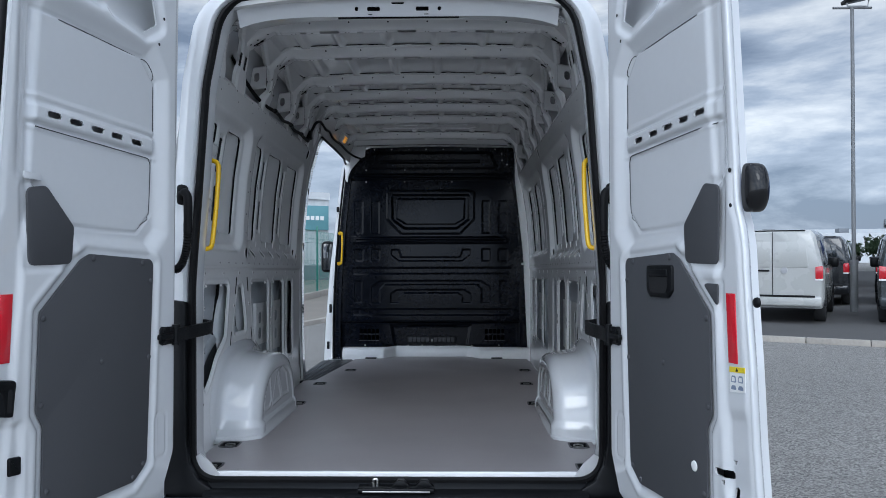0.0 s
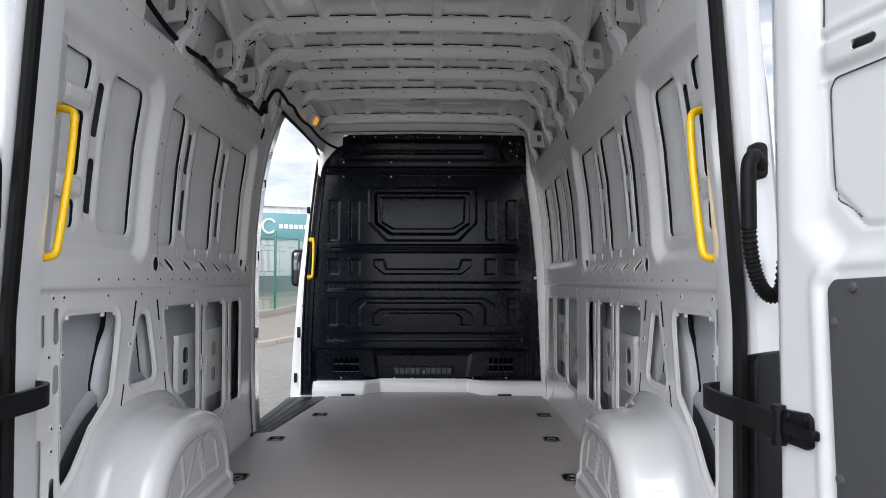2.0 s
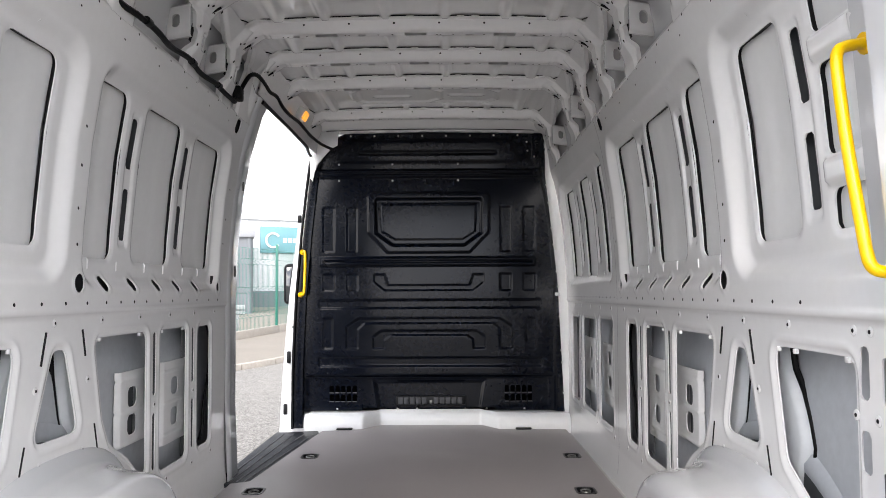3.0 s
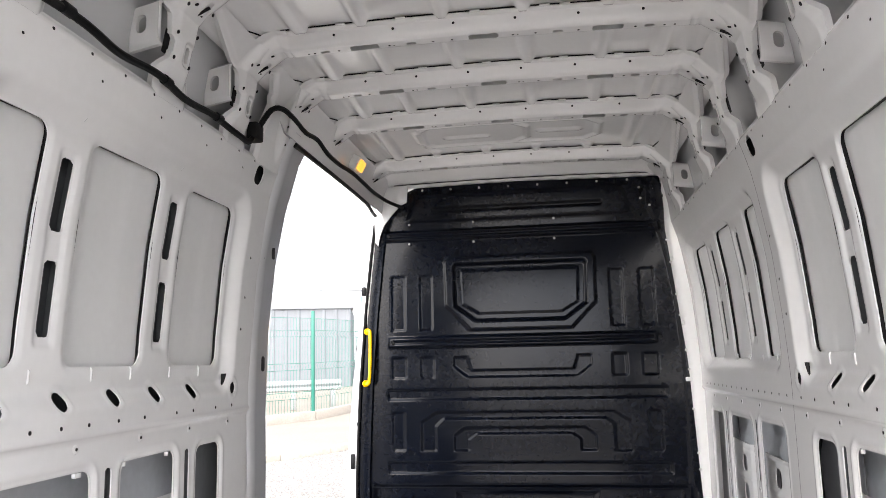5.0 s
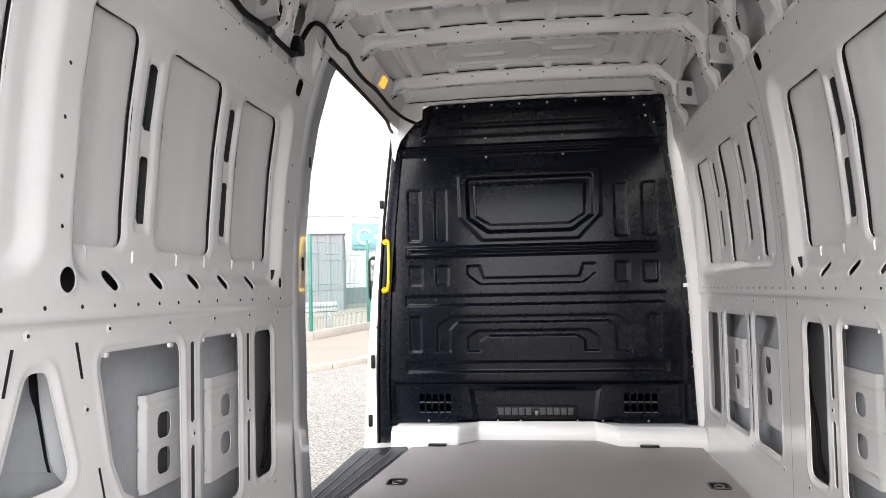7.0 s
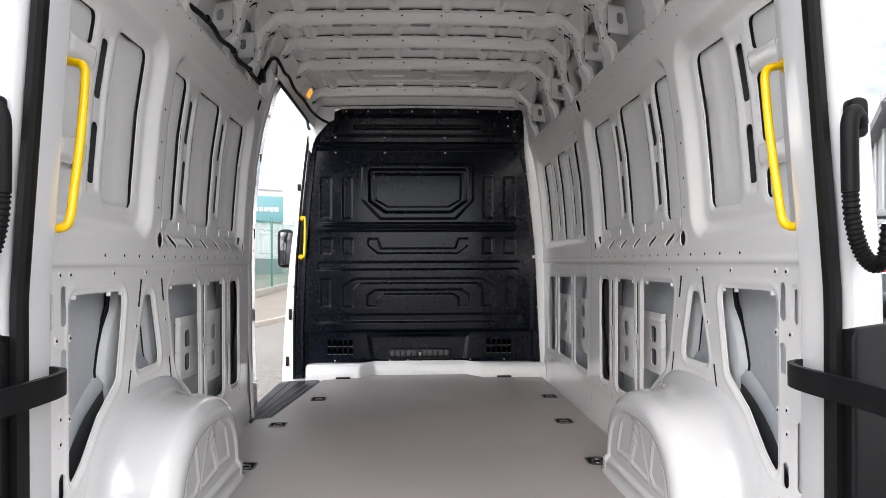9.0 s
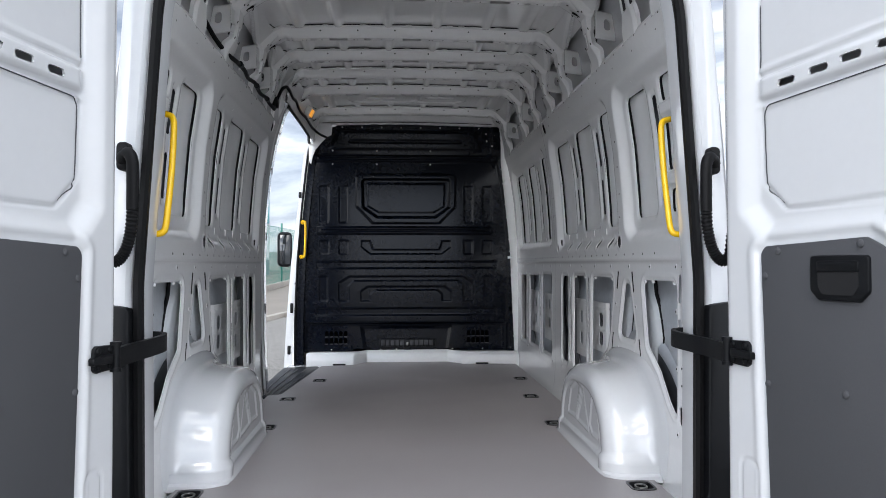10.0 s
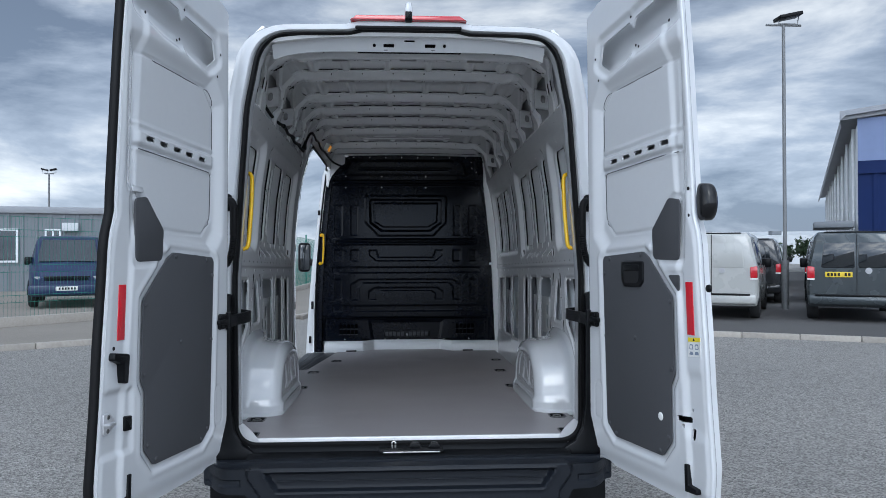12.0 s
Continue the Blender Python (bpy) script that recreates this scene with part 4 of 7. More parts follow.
def tie_down():
    t = thing("tie_down_ring", "black recessed lashing ring in the plywood floor", "tie-down", (0, 0, FLOOR), "lashing rings in the floor")
    rim = rounded([(-0.045, -0.058), (0.045, -0.058), (0.045, 0.058), (-0.045, 0.058)], 0.030, 4)
    inner = [(a * 0.84, b * 0.76) for a, b in rim]
    deep = [(a * 0.72, b * 0.6) for a, b in rim]
    tray = loft([[(a, b, FLOOR - 0.004) for a, b in rim], [(a, b, FLOOR + 0.0025) for a, b in rim], [(a, b, FLOOR + 0.0025) for a, b in inner], [(a, b, FLOOR - 0.018) for a, b in deep]])
    k = len(tray[0]) - len(rim)
    tray[1].append(tuple(range(k, k + len(rim))))
    part("tray", tray, PLASTIC, t)
    part("ring", tube([(0.020 * math.cos(a), 0.026 * math.sin(a) + 0.002, FLOOR - 0.002) for a in np.linspace(0.15, 2 * math.pi - 0.15, 20)], 0.0036, 8), DARK_STEEL, t, "zinc-plated lashing ring")
    part("bolt", dome((0, 0, FLOOR - 0.018), (0, 0, 1), 0.008, 0.006), STEEL, t)
    return t


ring0 = tie_down()
ring0.matrix_basis = VAN @ Matrix.Translation((TIES[0][0], TIES[0][1], FLOOR))
for x, y in TIES[1:]:
    copy_thing(ring0, VAN @ Matrix.Translation((x, y, FLOOR)))


# ---- wheel arches ----
ARCH_Y, ARCH_L, ARCH_H = 0.987, 0.435, 0.372


def arch_line(k, n=96, p=2 / 2.7):
    a = math.pi * k / n
    c = math.cos(a)
    return math.copysign(abs(c) ** p, c), abs(math.sin(a)) ** p


def arch_geo():
    """A rounded box over the wheel, with triangular pressings on its inner face and a step at its foot."""
    section = [(0.912, -0.062), (0.900, -0.050), (0.893, -0.034), (0.885, -0.018), (0.872, -0.006), (0.850, 0.001), (0.80, 0.008)]
    section += [(0.700 + 0.062 * (1 - math.sin(t)), 0.014 + 0.062 * (1 - math.cos(t))) for t in np.linspace(0.0, math.pi / 2, 9)]
    section += [(0.700, i) for i in np.linspace(0.084, 0.42, 56)]
    cuts = ([(0.70, 0.775), (0.80, 0.775), (0.835, 0.80), (0.80, 0.93), (0.745, 0.885)], [(0.865, 0.775), (1.035, 0.785), (0.965, 0.925)], [(1.075, 0.79), (1.21, 0.785), (1.16, 0.89), (1.06, 0.935), (1.01, 0.93)])
    rings = []
    for x0, inset in section:
        ring = []
        for k in range(97):
            cy, cz = arch_line(k)
            y = ARCH_Y + (ARCH_L - inset) * cy
            z = FLOOR + (ARCH_H - inset * 0.885) * cz
            foot = float(1 - ease(np.array(z - FLOOR), 0.060, 0.072))
            x = x0
            if 0 <= inset < 0.08:
                y += math.copysign(0.013, cy) * foot
            if inset > 0.014:
                x -= 0.012 * foot * min(1.0, (inset - 0.014) / 0.06)
            if inset > 0.10:
                x += 0.006
                d = min(float(d_poly(np.array(y), np.array(z), c, 0.004)) for c in cuts)
                x += 0.0025 * float(1 - ease(np.array(d), -0.006, 0.001)) - 0.0035 * math.exp(-((d - 0.004) / 0.004) ** 2)
            ring.append((x, y, z))
        rings.append(ring)
    return loft(rings, closed=False)


def arch_lip():
    base = rounded([(0.93, ARCH_Y - 0.455), (0.690, ARCH_Y - 0.455), (0.690, ARCH_Y + 0.455), (0.93, ARCH_Y + 0.455)], [0, 0.13, 0.10, 0], 8)
    low = [(0.80 + (x - 0.80) * 1.05, ARCH_Y + (y - ARCH_Y) * 1.02) for x, y in base]
    return loft([[(x, y, FLOOR + 0.05) for x, y in base], [(x, y, FLOOR + 0.018) for x, y in base], [(x, y, FLOOR + 0.010) for x, y in low], [(x, y, FLOOR - 0.012) for x, y in low]], closed=False)


ARCH, ARCH_LIP = arch_geo(), arch_lip()
for flip in (False, True):
    f = mirrored if flip else (lambda g: g)
    a = thing("wheel_arch", "glossy white painted steel wheel arch with pressed triangles", "wheel arch", (0.8 * (-1 if flip else 1), ARCH_Y, FLOOR), "wheel arches", kind="structure")
    # arches take the dimmed white to hold down the daylight on them
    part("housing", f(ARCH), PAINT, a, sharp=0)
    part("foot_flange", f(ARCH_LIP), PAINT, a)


# ---- bulkhead ----
def bulk_place(u, v, h):
    lean = np.interp(v, [0.7, 0.98, 1.05, 2.3, 2.62], [0.0, 0.0, 0.0, 0.0, -0.03])
    return u, LENGTH + lean + h, v


def inv_u(u, v, o, i):
    """Distance to an arched pressing between an outer and an inner outline."""
    return np.maximum(d_poly(u, v, o), -d_poly(u, v, i))


def bulk_height(u, v):
    h = np.zeros(u.shape)

    def press(d, depth, soft=0.010):
        return depth * (1 - ease(d, -0.65 * soft, 0.001))
    a = np.abs(u)
    h += press(d_poly(a, v, [(-0.1, 2.185), (0.385, 2.185), (0.40, 2.165), (0.395, 1.93), (0.27, 1.80), (-0.1, 1.80)], 0.012), -0.014, 0.012)
    h += press(d_poly(a, v, [(-0.1, 2.150), (0.345, 2.150), (0.355, 2.135), (0.35, 1.925), (0.24, 1.845), (-0.1, 1.845)], 0.010), 0.030, 0.022)
    h += press(d_poly(a, v, [(-0.1, 2.115), (0.310, 2.115), (0.315, 2.11), (0.31, 1.935), (0.225, 1.885), (-0.1, 1.885)], 0.004), -0.004, 0.006)
    for x0, x1 in ((0.478, 0.552), (0.632, 0.712)):
        h += press(d_rect(a, v, x0, x1, 1.795, 2.10, 0.012), 0.009)
        h += press(d_rect(a, v, x0 - 0.005, x1, 1.535, 1.652, 0.012), 0.009)
    h += press(d_rect(a, v, 0.64, 0.712, 1.15, 1.357, 0.012), 0.009)
    h += press(d_rect(u, v, -0.755, 0.755, 2.295, 2.350, 0.010), -0.022, 0.016)          # rails
    h += press(d_rect(u, v, -0.73, 0.72, 2.314, 2.330, 0.006), 0.012, 0.006)
    h += press(d_rect(u, v, -0.728, 0.714, 1.700, 1.762, 0.010), -0.022, 0.016)
    h += press(d_rect(u, v, -0.70, 0.69, 1.722, 1.740, 0.006), 0.012, 0.006)
    h += press(d_rect(u, v, -0.735, 0.748, 1.418, 1.478, 0.008), 0.014, 0.012)
    h += press(d_rect(u, v, -0.735, 0.750, 1.033, 1.097, 0.008), 0.014, 0.012)
    h += press(inv_u(a, v, [(-0.1, 1.358), (0.468, 1.356), (0.552, 1.303), (0.552, 1.150), (0.470, 1.150), (0.470, 1.282), (0.43, 1.318), (-0.1, 1.318)], [(9, 9), (9.1, 9), (9.1, 9.1)]), 0.009, 0.008)
    h += press(inv_u(a, v, [(-0.1, 1.274), (0.317, 1.274), (0.374, 1.232), (0.374, 1.152), (0.293, 1.152), (0.293, 1.211), (0.25, 1.240), (-0.1, 1.240)], [(9, 9), (9.1, 9), (9.1, 9.1)]), 0.009, 0.008)
    h += press(inv_u(a, v, [(-0.1, 1.577), (0.272, 1.577), (0.295, 1.648), (0.368, 1.648), (0.368, 1.595), (0.295, 1.538), (-0.1, 1.538)], [(9, 9), (9.1, 9), (9.1, 9.1)]), 0.009, 0.008)
    h += press(d_rect(u, v, -0.47, 0.46, 2.448, 2.475, 0.012), 0.010)
    h -= 0.010 * ease(v, 2.39, 2.41) * (1 - ease(d_poly(u, v, [(-0.56, 2.55), (0.57, 2.55), (0.63, 2.385), (-0.63, 2.385)], 0.0), -0.02, 0.004))
    h += 0.036 * (1 - ease(v, 0.955, 0.985)) * (1 - ease(a, 0.79, 0.86))                  # recessed foot
    h += 0.022 * (1 - ease(d_poly(a, v, [(-0.1, 0.955), (0.385, 0.955), (0.345, 0.70), (-0.1, 0.70)], 0.0), -0.035, 0.0))
    h -= 0.016 * ease(a, wall_x(v) - 0.075, wall_x(v) - 0.06)                             # side flanges
    return h * 0.95


def bulk_hole(u, v):
    top = np.where(u < 0, np.interp(-u, [0, 0.56, 0.62, 0.645, 0.76], [2.600, 2.590, 2.565, 2.52, 2.385]), np.interp(u, [0, 0.77, 0.79], [2.600, 2.585, 2.40]))
    side = np.interp(v, [0.70, 1.6, 2.30, 2.60], [0.905, 0.868, 0.795, 0.765])
    foot = 0.742 + 0.012 * np.sin(np.clip(u, -0.2, 0.2) * 60) * (np.abs(u) < 0.2) + 0.018 * ((np.abs(u) > 0.28) & (np.abs(u) < 0.45))
    d = np.minimum(np.minimum(top - v, side - np.abs(u)), v - foot)
    for s, x0 in ((1, -0.665), (1, 0.502)):
        for i in range(5):
            for j in range(2):
                x, z = x0 + 0.0385 * i, 0.800 + 0.058 * j
                d = np.minimum(d, d_rect(u, v, x, x + 0.028, z, z + 0.048, 0.004))
    for x in np.arange(-0.62, 0.66, 0.105):
        d = np.minimum(d, d_round(u, v, x, 1.450, 0.005))
    return d


bulkhead = thing("bulkhead", "black painted pressed steel bulkhead closing the load bay", "bulkhead", (0, LENGTH, FLOOR), kind="structure")
part("panel", sheet(-0.915, 0.915, 0.72, 2.61, 0.006, bulk_place, bulk_height, bulk_hole, 0.012), BLACK, bulkhead, "black pressed panel with ribs and a blanked window", sharp=0)
# dark board stands for the unlit cab behind the panel's holes
part("cab_void", box(-0.62, 0.9, LENGTH + 0.12, LENGTH + 0.14, 0.6, 2.6), DARK, bulkhead)
for x0 in (-0.665, 0.502):
    # black backing added to draw the vents' holes unlit
    part("vent_backing", box(x0 - 0.03, x0 + 0.21, LENGTH + 0.044, LENGTH + 0.075, 0.77, 0.93), PITCH, bulkhead)
    part("vent_grille", join(*(box(x0 + 0.0385 * i, x0 + 0.0385 * i + 0.028, LENGTH + 0.028, LENGTH + 0.038, 0.7985 + 0.058 * j, 0.8035 + 0.058 * j, 0.001) for i in range(5) for j in range(2))), TRIM, bulkhead, "pressed lips of a vent grille")
vent = part("label_plate", box(-0.222, 0.242, LENGTH + 0.016, LENGTH + 0.05, 0.780, 0.838, 0.006), PLASTIC, bulkhead, "small plastic vent strip")
for i in range(11):
    x = -0.208 + i * 0.0395
    if i != 5:
        part("vent_cell", box(x, x + 0.032, LENGTH + 0.013, LENGTH + 0.03, 0.787, 0.831, 0.004), TRIM, vent)
part("latch_pin", box(0.002, 0.020, LENGTH + 0.008, LENGTH + 0.03, 0.787, 0.812, 0.003), DARK_STEEL, vent)
BOLTS = [(s * float(np.interp(z, [0.7, 1.6, 2.3, 2.6], [0.893, 0.856, 0.782, 0.752])), z) for s in (-1, 1) for z in (0.755, 0.86, 1.06, 1.14, 1.36, 1.56, 1.66, 1.84, 1.95, 2.12, 2.24)]
BOLTS += [(x, 2.575) for x in np.arange(-0.52, 0.75, 0.16)] + [(x, 0.757) for x in (-0.61, -0.21, -0.08, 0.24, 0.38, 0.63)] + [(0.66, 2.53), (0.665, 2.47), (0.71, 2.43), (0.73, 2.52)]
BOLTS += [(x, z) for x in (-0.60, -0.24, 0.2) for z in (2.385, 2.275)]
for x, z in BOLTS:
    part("bolt", dome((x, LENGTH - 0.018 + (0.03 if z < 0.77 else 0) - (0.012 if z > 2.4 else 0), z), (0, -1, 0), 0.007, 0.006), STEEL, bulkhead)
part("bore", dome((-0.667, LENGTH + 0.008, 2.055), (0, -1, 0), 0.008, 0.002), DARK, bulkhead)
for x in (-0.72, 0.705):
    part("rail_bore", dome((x, LENGTH - 0.021, 2.322), (0, -1, 0), 0.010, 0.002), DARK, bulkhead)
    part("rail_bore", dome((x + 0.02, LENGTH - 0.021, 1.731), (0, -1, 0), 0.010, 0.002), DARK, bulkhead)
for z in (1.80, 1.51, 2.14):
    part("clip", box(0.838 if z < 2 else 0.80, 0.868 if z < 2 else 0.83, LENGTH - 0.03, LENGTH - 0.006, z - 0.011, z + 0.011, 0.003), INNER, bulkhead, "pale spring clip")

# white foot of the bulkhead and the floor's front edge
def foot_geo():
    def place(u, v, h):
        a = np.abs(u - 0.01)
        y = np.interp(a, [0, 0.33, 0.43, 0.75, 0.88], [3.908, 3.908, 3.762, 3.742, 3.735])
        return u, y + 0.05 * ease(v, 0.725, 0.752) + 0.012 * ease(v, 0.70, 0.71) + h, v
    return sheet(-0.79, 0.90, 0.63, 0.752, 0.012, place, None, None, 0.0)


# greyer white than the walls, to hold down the daylight falling here
part("foot_beam", foot_geo(), PANEL, bulkhead, "white painted cross member below the black panel", sharp=0)
part("foot_beam_top", sheet(-0.79, 0.90, 0.0, 1.0, 0.05, lambda u, v, h: (u, np.interp(np.abs(u - 0.01), [0, 0.33, 0.43, 0.75, 0.88], [3.960, 3.960, 3.815, 3.795, 3.79]) * (1 - v) + 4.03 * v, 0.736 + 0.0 * u), None, None, 0), PANEL, bulkhead, sharp=0)
for x in (-0.53, 0.60):
    part("foot_stud", box(x - 0.05, x + 0.05, 3.715, 3.748, FLOOR + 0.001, FLOOR + 0.012, 0.004), PLASTIC, bulkhead)


# ---- yellow grab handles ----
def grab(path, r, label, at):
    g = thing("grab_handle", label, "grab handle", at, "grab handles")
    part("bar", tube(curved(path, 7), r, 12), YELLOW, g)
    for p, q in ((path[0], path[1]), (path[-1], path[-2])):
        w = (Vector(p) - Vector(q)).normalized()
        part("foot_plate", rod(tuple(Vector(p) - w * 0.004), tuple(Vector(p) + w * 0.006), r * 1.9, 14), YELLOW, g)
        part("screw", dome(tuple(Vector(p) - Vector((0, r * 1.0, 0))), (0, -1, 0), r * 0.45, r * 0.3), STEEL, g)
    return g


for s in (-1, 1):
    grab([(s * 0.838, 0.215, 1.934), (s * 0.803, 0.211, 1.927), (s * 0.786, 0.206, 1.915), (s * 0.779, 0.196, 1.880), (s * 0.777, 0.170, 1.75), (s * 0.781, 0.145, 1.62), (s * 0.783, 0.138, 1.580), (s * 0.788, 0.134, 1.557), (s * 0.803, 0.131, 1.548), (s * 0.842, 0.128, 1.546)],
         0.0100, "bright yellow tubular grab handle on the rear pillar", (s * 0.79, 0.05, 1.56))
grab([(-0.835, 3.895, 1.795), (-0.825, 3.875, 1.796), (-0.812, 3.865, 1.785), (-0.812, 3.865, 1.65), (-0.818, 3.865, 1.53), (-0.830, 3.875, 1.515), (-0.845, 3.895, 1.515)], 0.0095,
     "short bright yellow grab handle beside the black bulkhead", (-0.82, 3.88, 1.5))


# ---- rear door frame ----
def opening(off, n=10):
    """The outline of the rear opening (x, z), widened by off."""
    right = [(0.800, 0.640), (0.808, 1.40), (0.757, 2.20), (0.690, 2.552), (0.285, 2.560), (0.205, 2.576)]
    corners = right + [(-x, z) for x, z in reversed(right)]
    line = rounded(corners, [0.11, 0.9, 0.6, 0.17, 0.08, 0.08, 0.08, 0.08, 0.17, 0.6, 0.9, 0.11], n)
    out = []
    k = len(line)
    for i in range(k):
        a, b = Vector(line[i - 1]), Vector(line[(i + 1) % k])
        t = (b - a).normalized()
        top = 0.45 if line[i][1] > 2.42 else 1.0
        out.append((line[i][0] + t.y * off, line[i][1] - t.x * off * top))
    return out


FRAME_SECTION = [(0.040, 0.135), (0.004, 0.110), (0.0, 0.02), (0.004, -0.004), (0.022, -0.014), (0.027, -0.034), (0.033, -0.040), (0.060, -0.042), (0.086, -0.042), (0.094, -0.037), (0.098, -0.020), (0.100, 0.0), (0.118, 0.35)]
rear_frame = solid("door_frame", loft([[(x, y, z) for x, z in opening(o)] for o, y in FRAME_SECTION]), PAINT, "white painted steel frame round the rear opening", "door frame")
part("seal", loft([[(x, y, z) for x, z in opening(o)] for o, y in ((-0.004, 0.006), (-0.006, -0.020), (0.002, -0.030), (0.016, -0.028), (0.020, -0.012), (0.016, 0.004))]), RUBBER, rear_frame, "black rubber door seal")
BODY_SIDE = ((1.0, 0.45), (1.015, 1.2), (0.99, 1.55), (0.93, 2.1), (0.845, 2.55), (0.80, 2.64))
BODY_TAIL = ((0.93, 0.45), (0.925, 1.2), (0.900, 1.55), (0.845, 2.1), (0.768, 2.50), (0.71, 2.585))
body = solid("van_body", join(*(
    loft([[(s * x, y, z) for x, z in prof] for y, prof in (((0.02, BODY_TAIL), (0.45, BODY_SIDE), (1.0, BODY_SIDE), (2.66, BODY_SIDE)) if s < 0 else ((0.02, BODY_TAIL), (0.45, BODY_SIDE), (2.0, BODY_SIDE), (5.2, BODY_SIDE)))], closed=False) for s in (-1, 1))),
    PAINT, "white outer body side of the van", "van body")
body_roof = sheet(-0.80, 0.80, 0.03, 5.2, 0.08, lambda u, v, h: (u * (0.88 + 0.12 * ease(v, 0.0, 0.45)), v, 2.592 + 0.145 * ease(v, 0.0, 0.9) - 0.095 * (np.abs(u) / 0.8) ** 3), None, None, 0)
part("outer_roof", body_roof, PAINT, body)
part("side_above_door", loft([[(-x, y, z) for x, z in ((0.805, 2.60), (0.80, 2.66))] for y in (2.40, 5.2)], closed=False), PAINT, body)
part("cab_shell", join(box(-0.80, 0.98, 4.12, 4.19, 0.4, 1.6), box(-0.56, 0.98, 4.12, 4.19, 1.6, 2.72), box(0.97, 1.0, 3.9, 6.2, 0.35, 1.5), box(-0.9, 0.9, 4.2, 6.2, 0.35, 1.2)), PAINT, body)
part("underbody", box(-0.93, 0.93, 0.02, 5.6, 0.30, 0.555), PLASTIC, body)


def wheel(parent, x, y, z, r, wide, flipx):
    w = part("wheel", loft([[(x + flipx * a, y + rr * math.cos(t), z + rr * math.sin(t)) for t in np.linspace(0, 2 * math.pi, 28, endpoint=False)] for a, rr in
                            ((0.0, r * 0.62), (-0.01, r * 0.80), (0.0, r * 0.95), (0.03, r), (wide - 0.03, r), (wide, r * 0.95), (wide, r * 0.6))]), TYRE, parent, "black tyre on its wheel")
    part("rim", loft([[(x + flipx * a, y + rr * math.cos(t), z + rr * math.sin(t)) for t in np.linspace(0, 2 * math.pi, 28, endpoint=False)] for a, rr in
                      ((0.002, r * 0.64), (0.012, r * 0.60), (0.05, r * 0.52), (0.035, r * 0.2), (0.03, 0.001))]), ALLOY, w)
    return w


for s in (-1, 1):
    wheel(body, s * 0.99, 0.94, 0.36 + 0.018, 0.345, 0.24, -s)
    wheel(body, s * 0.99, 4.60, 0.36 + 0.088, 0.345, 0.24, -s)

# high brake light, camera pod and rubber strip over the doors
brake = thing("brake_light", "long red high-level brake light on the roof edge", "brake light", (0, -0.06, 2.62))
part("lens", prism([(-0.278, 2.612), (0.268, 2.612), (0.235, 2.634), (-0.248, 2.634)], lambda a, b, c: (a, -0.070 + c, b), 0.06, 0.004), RED_LENS, brake)
pod = part("camera_pod", prism(rounded([(-0.022, 2.608), (0.012, 2.608), (0.010, 2.645), (-0.020, 2.645)], 0.006, 4), lambda a, b, c: (a, -0.098 + c, b), 0.07, 0.006), PLASTIC, brake, "small rear-view lens pod")
part("pod_shell", prism(rounded([(-0.024, 2.640), (0.014, 2.640), (0.009, 2.688), (-0.019, 2.688)], 0.010, 4), lambda a, b, c: (a, -0.096 + c, b), 0.09, 0.008), PAINT, pod, "white upper shell")


def header_plate_hole(u, v):
    d = np.full(u.shape, 9.0)
    for s in (-1, 1):
        d = np.minimum(d, d_round(u, v, s * 0.17, 2.5290, 0.0075))
        d = np.minimum(d, d_rect(u, v, s * 0.10 - 0.026, s * 0.10 + 0.026, 2.5215, 2.5355, 0.002))
        d = np.minimum(d, d_rect(u, v, s * 0.115 - 0.010, s * 0.115 + 0.010, 2.5095, 2.5130, 0.001))
    return np.minimum(d, d_rect(u, v, -0.026, 0.026, 2.543, 2.550, 0.003))


part("header_plate", sheet(-0.655, 0.655, 2.504, 2.560, 0.003, lambda u, v, h: (u, 0.030 + h - 0.9 * (v - 2.56), v - 0.045 * (np.abs(u) / 0.655) ** 6), None, header_plate_hole, 0.006), PAINT, rear_frame, "punched strip above the rear opening", sharp=0)
# black backing in place of the shade behind the strip's holes
part("header_shade_back", box(-0.25, 0.25, 0.092, 0.096, 2.500, 2.566), RUBBER, rear_frame, "black backing standing for the shade behind the punched strip")
part("strip", box(-0.255, 0.245, -0.058, -0.03, 2.574, 2.588, 0.005), RUBBER, brake, "black rubber strip")

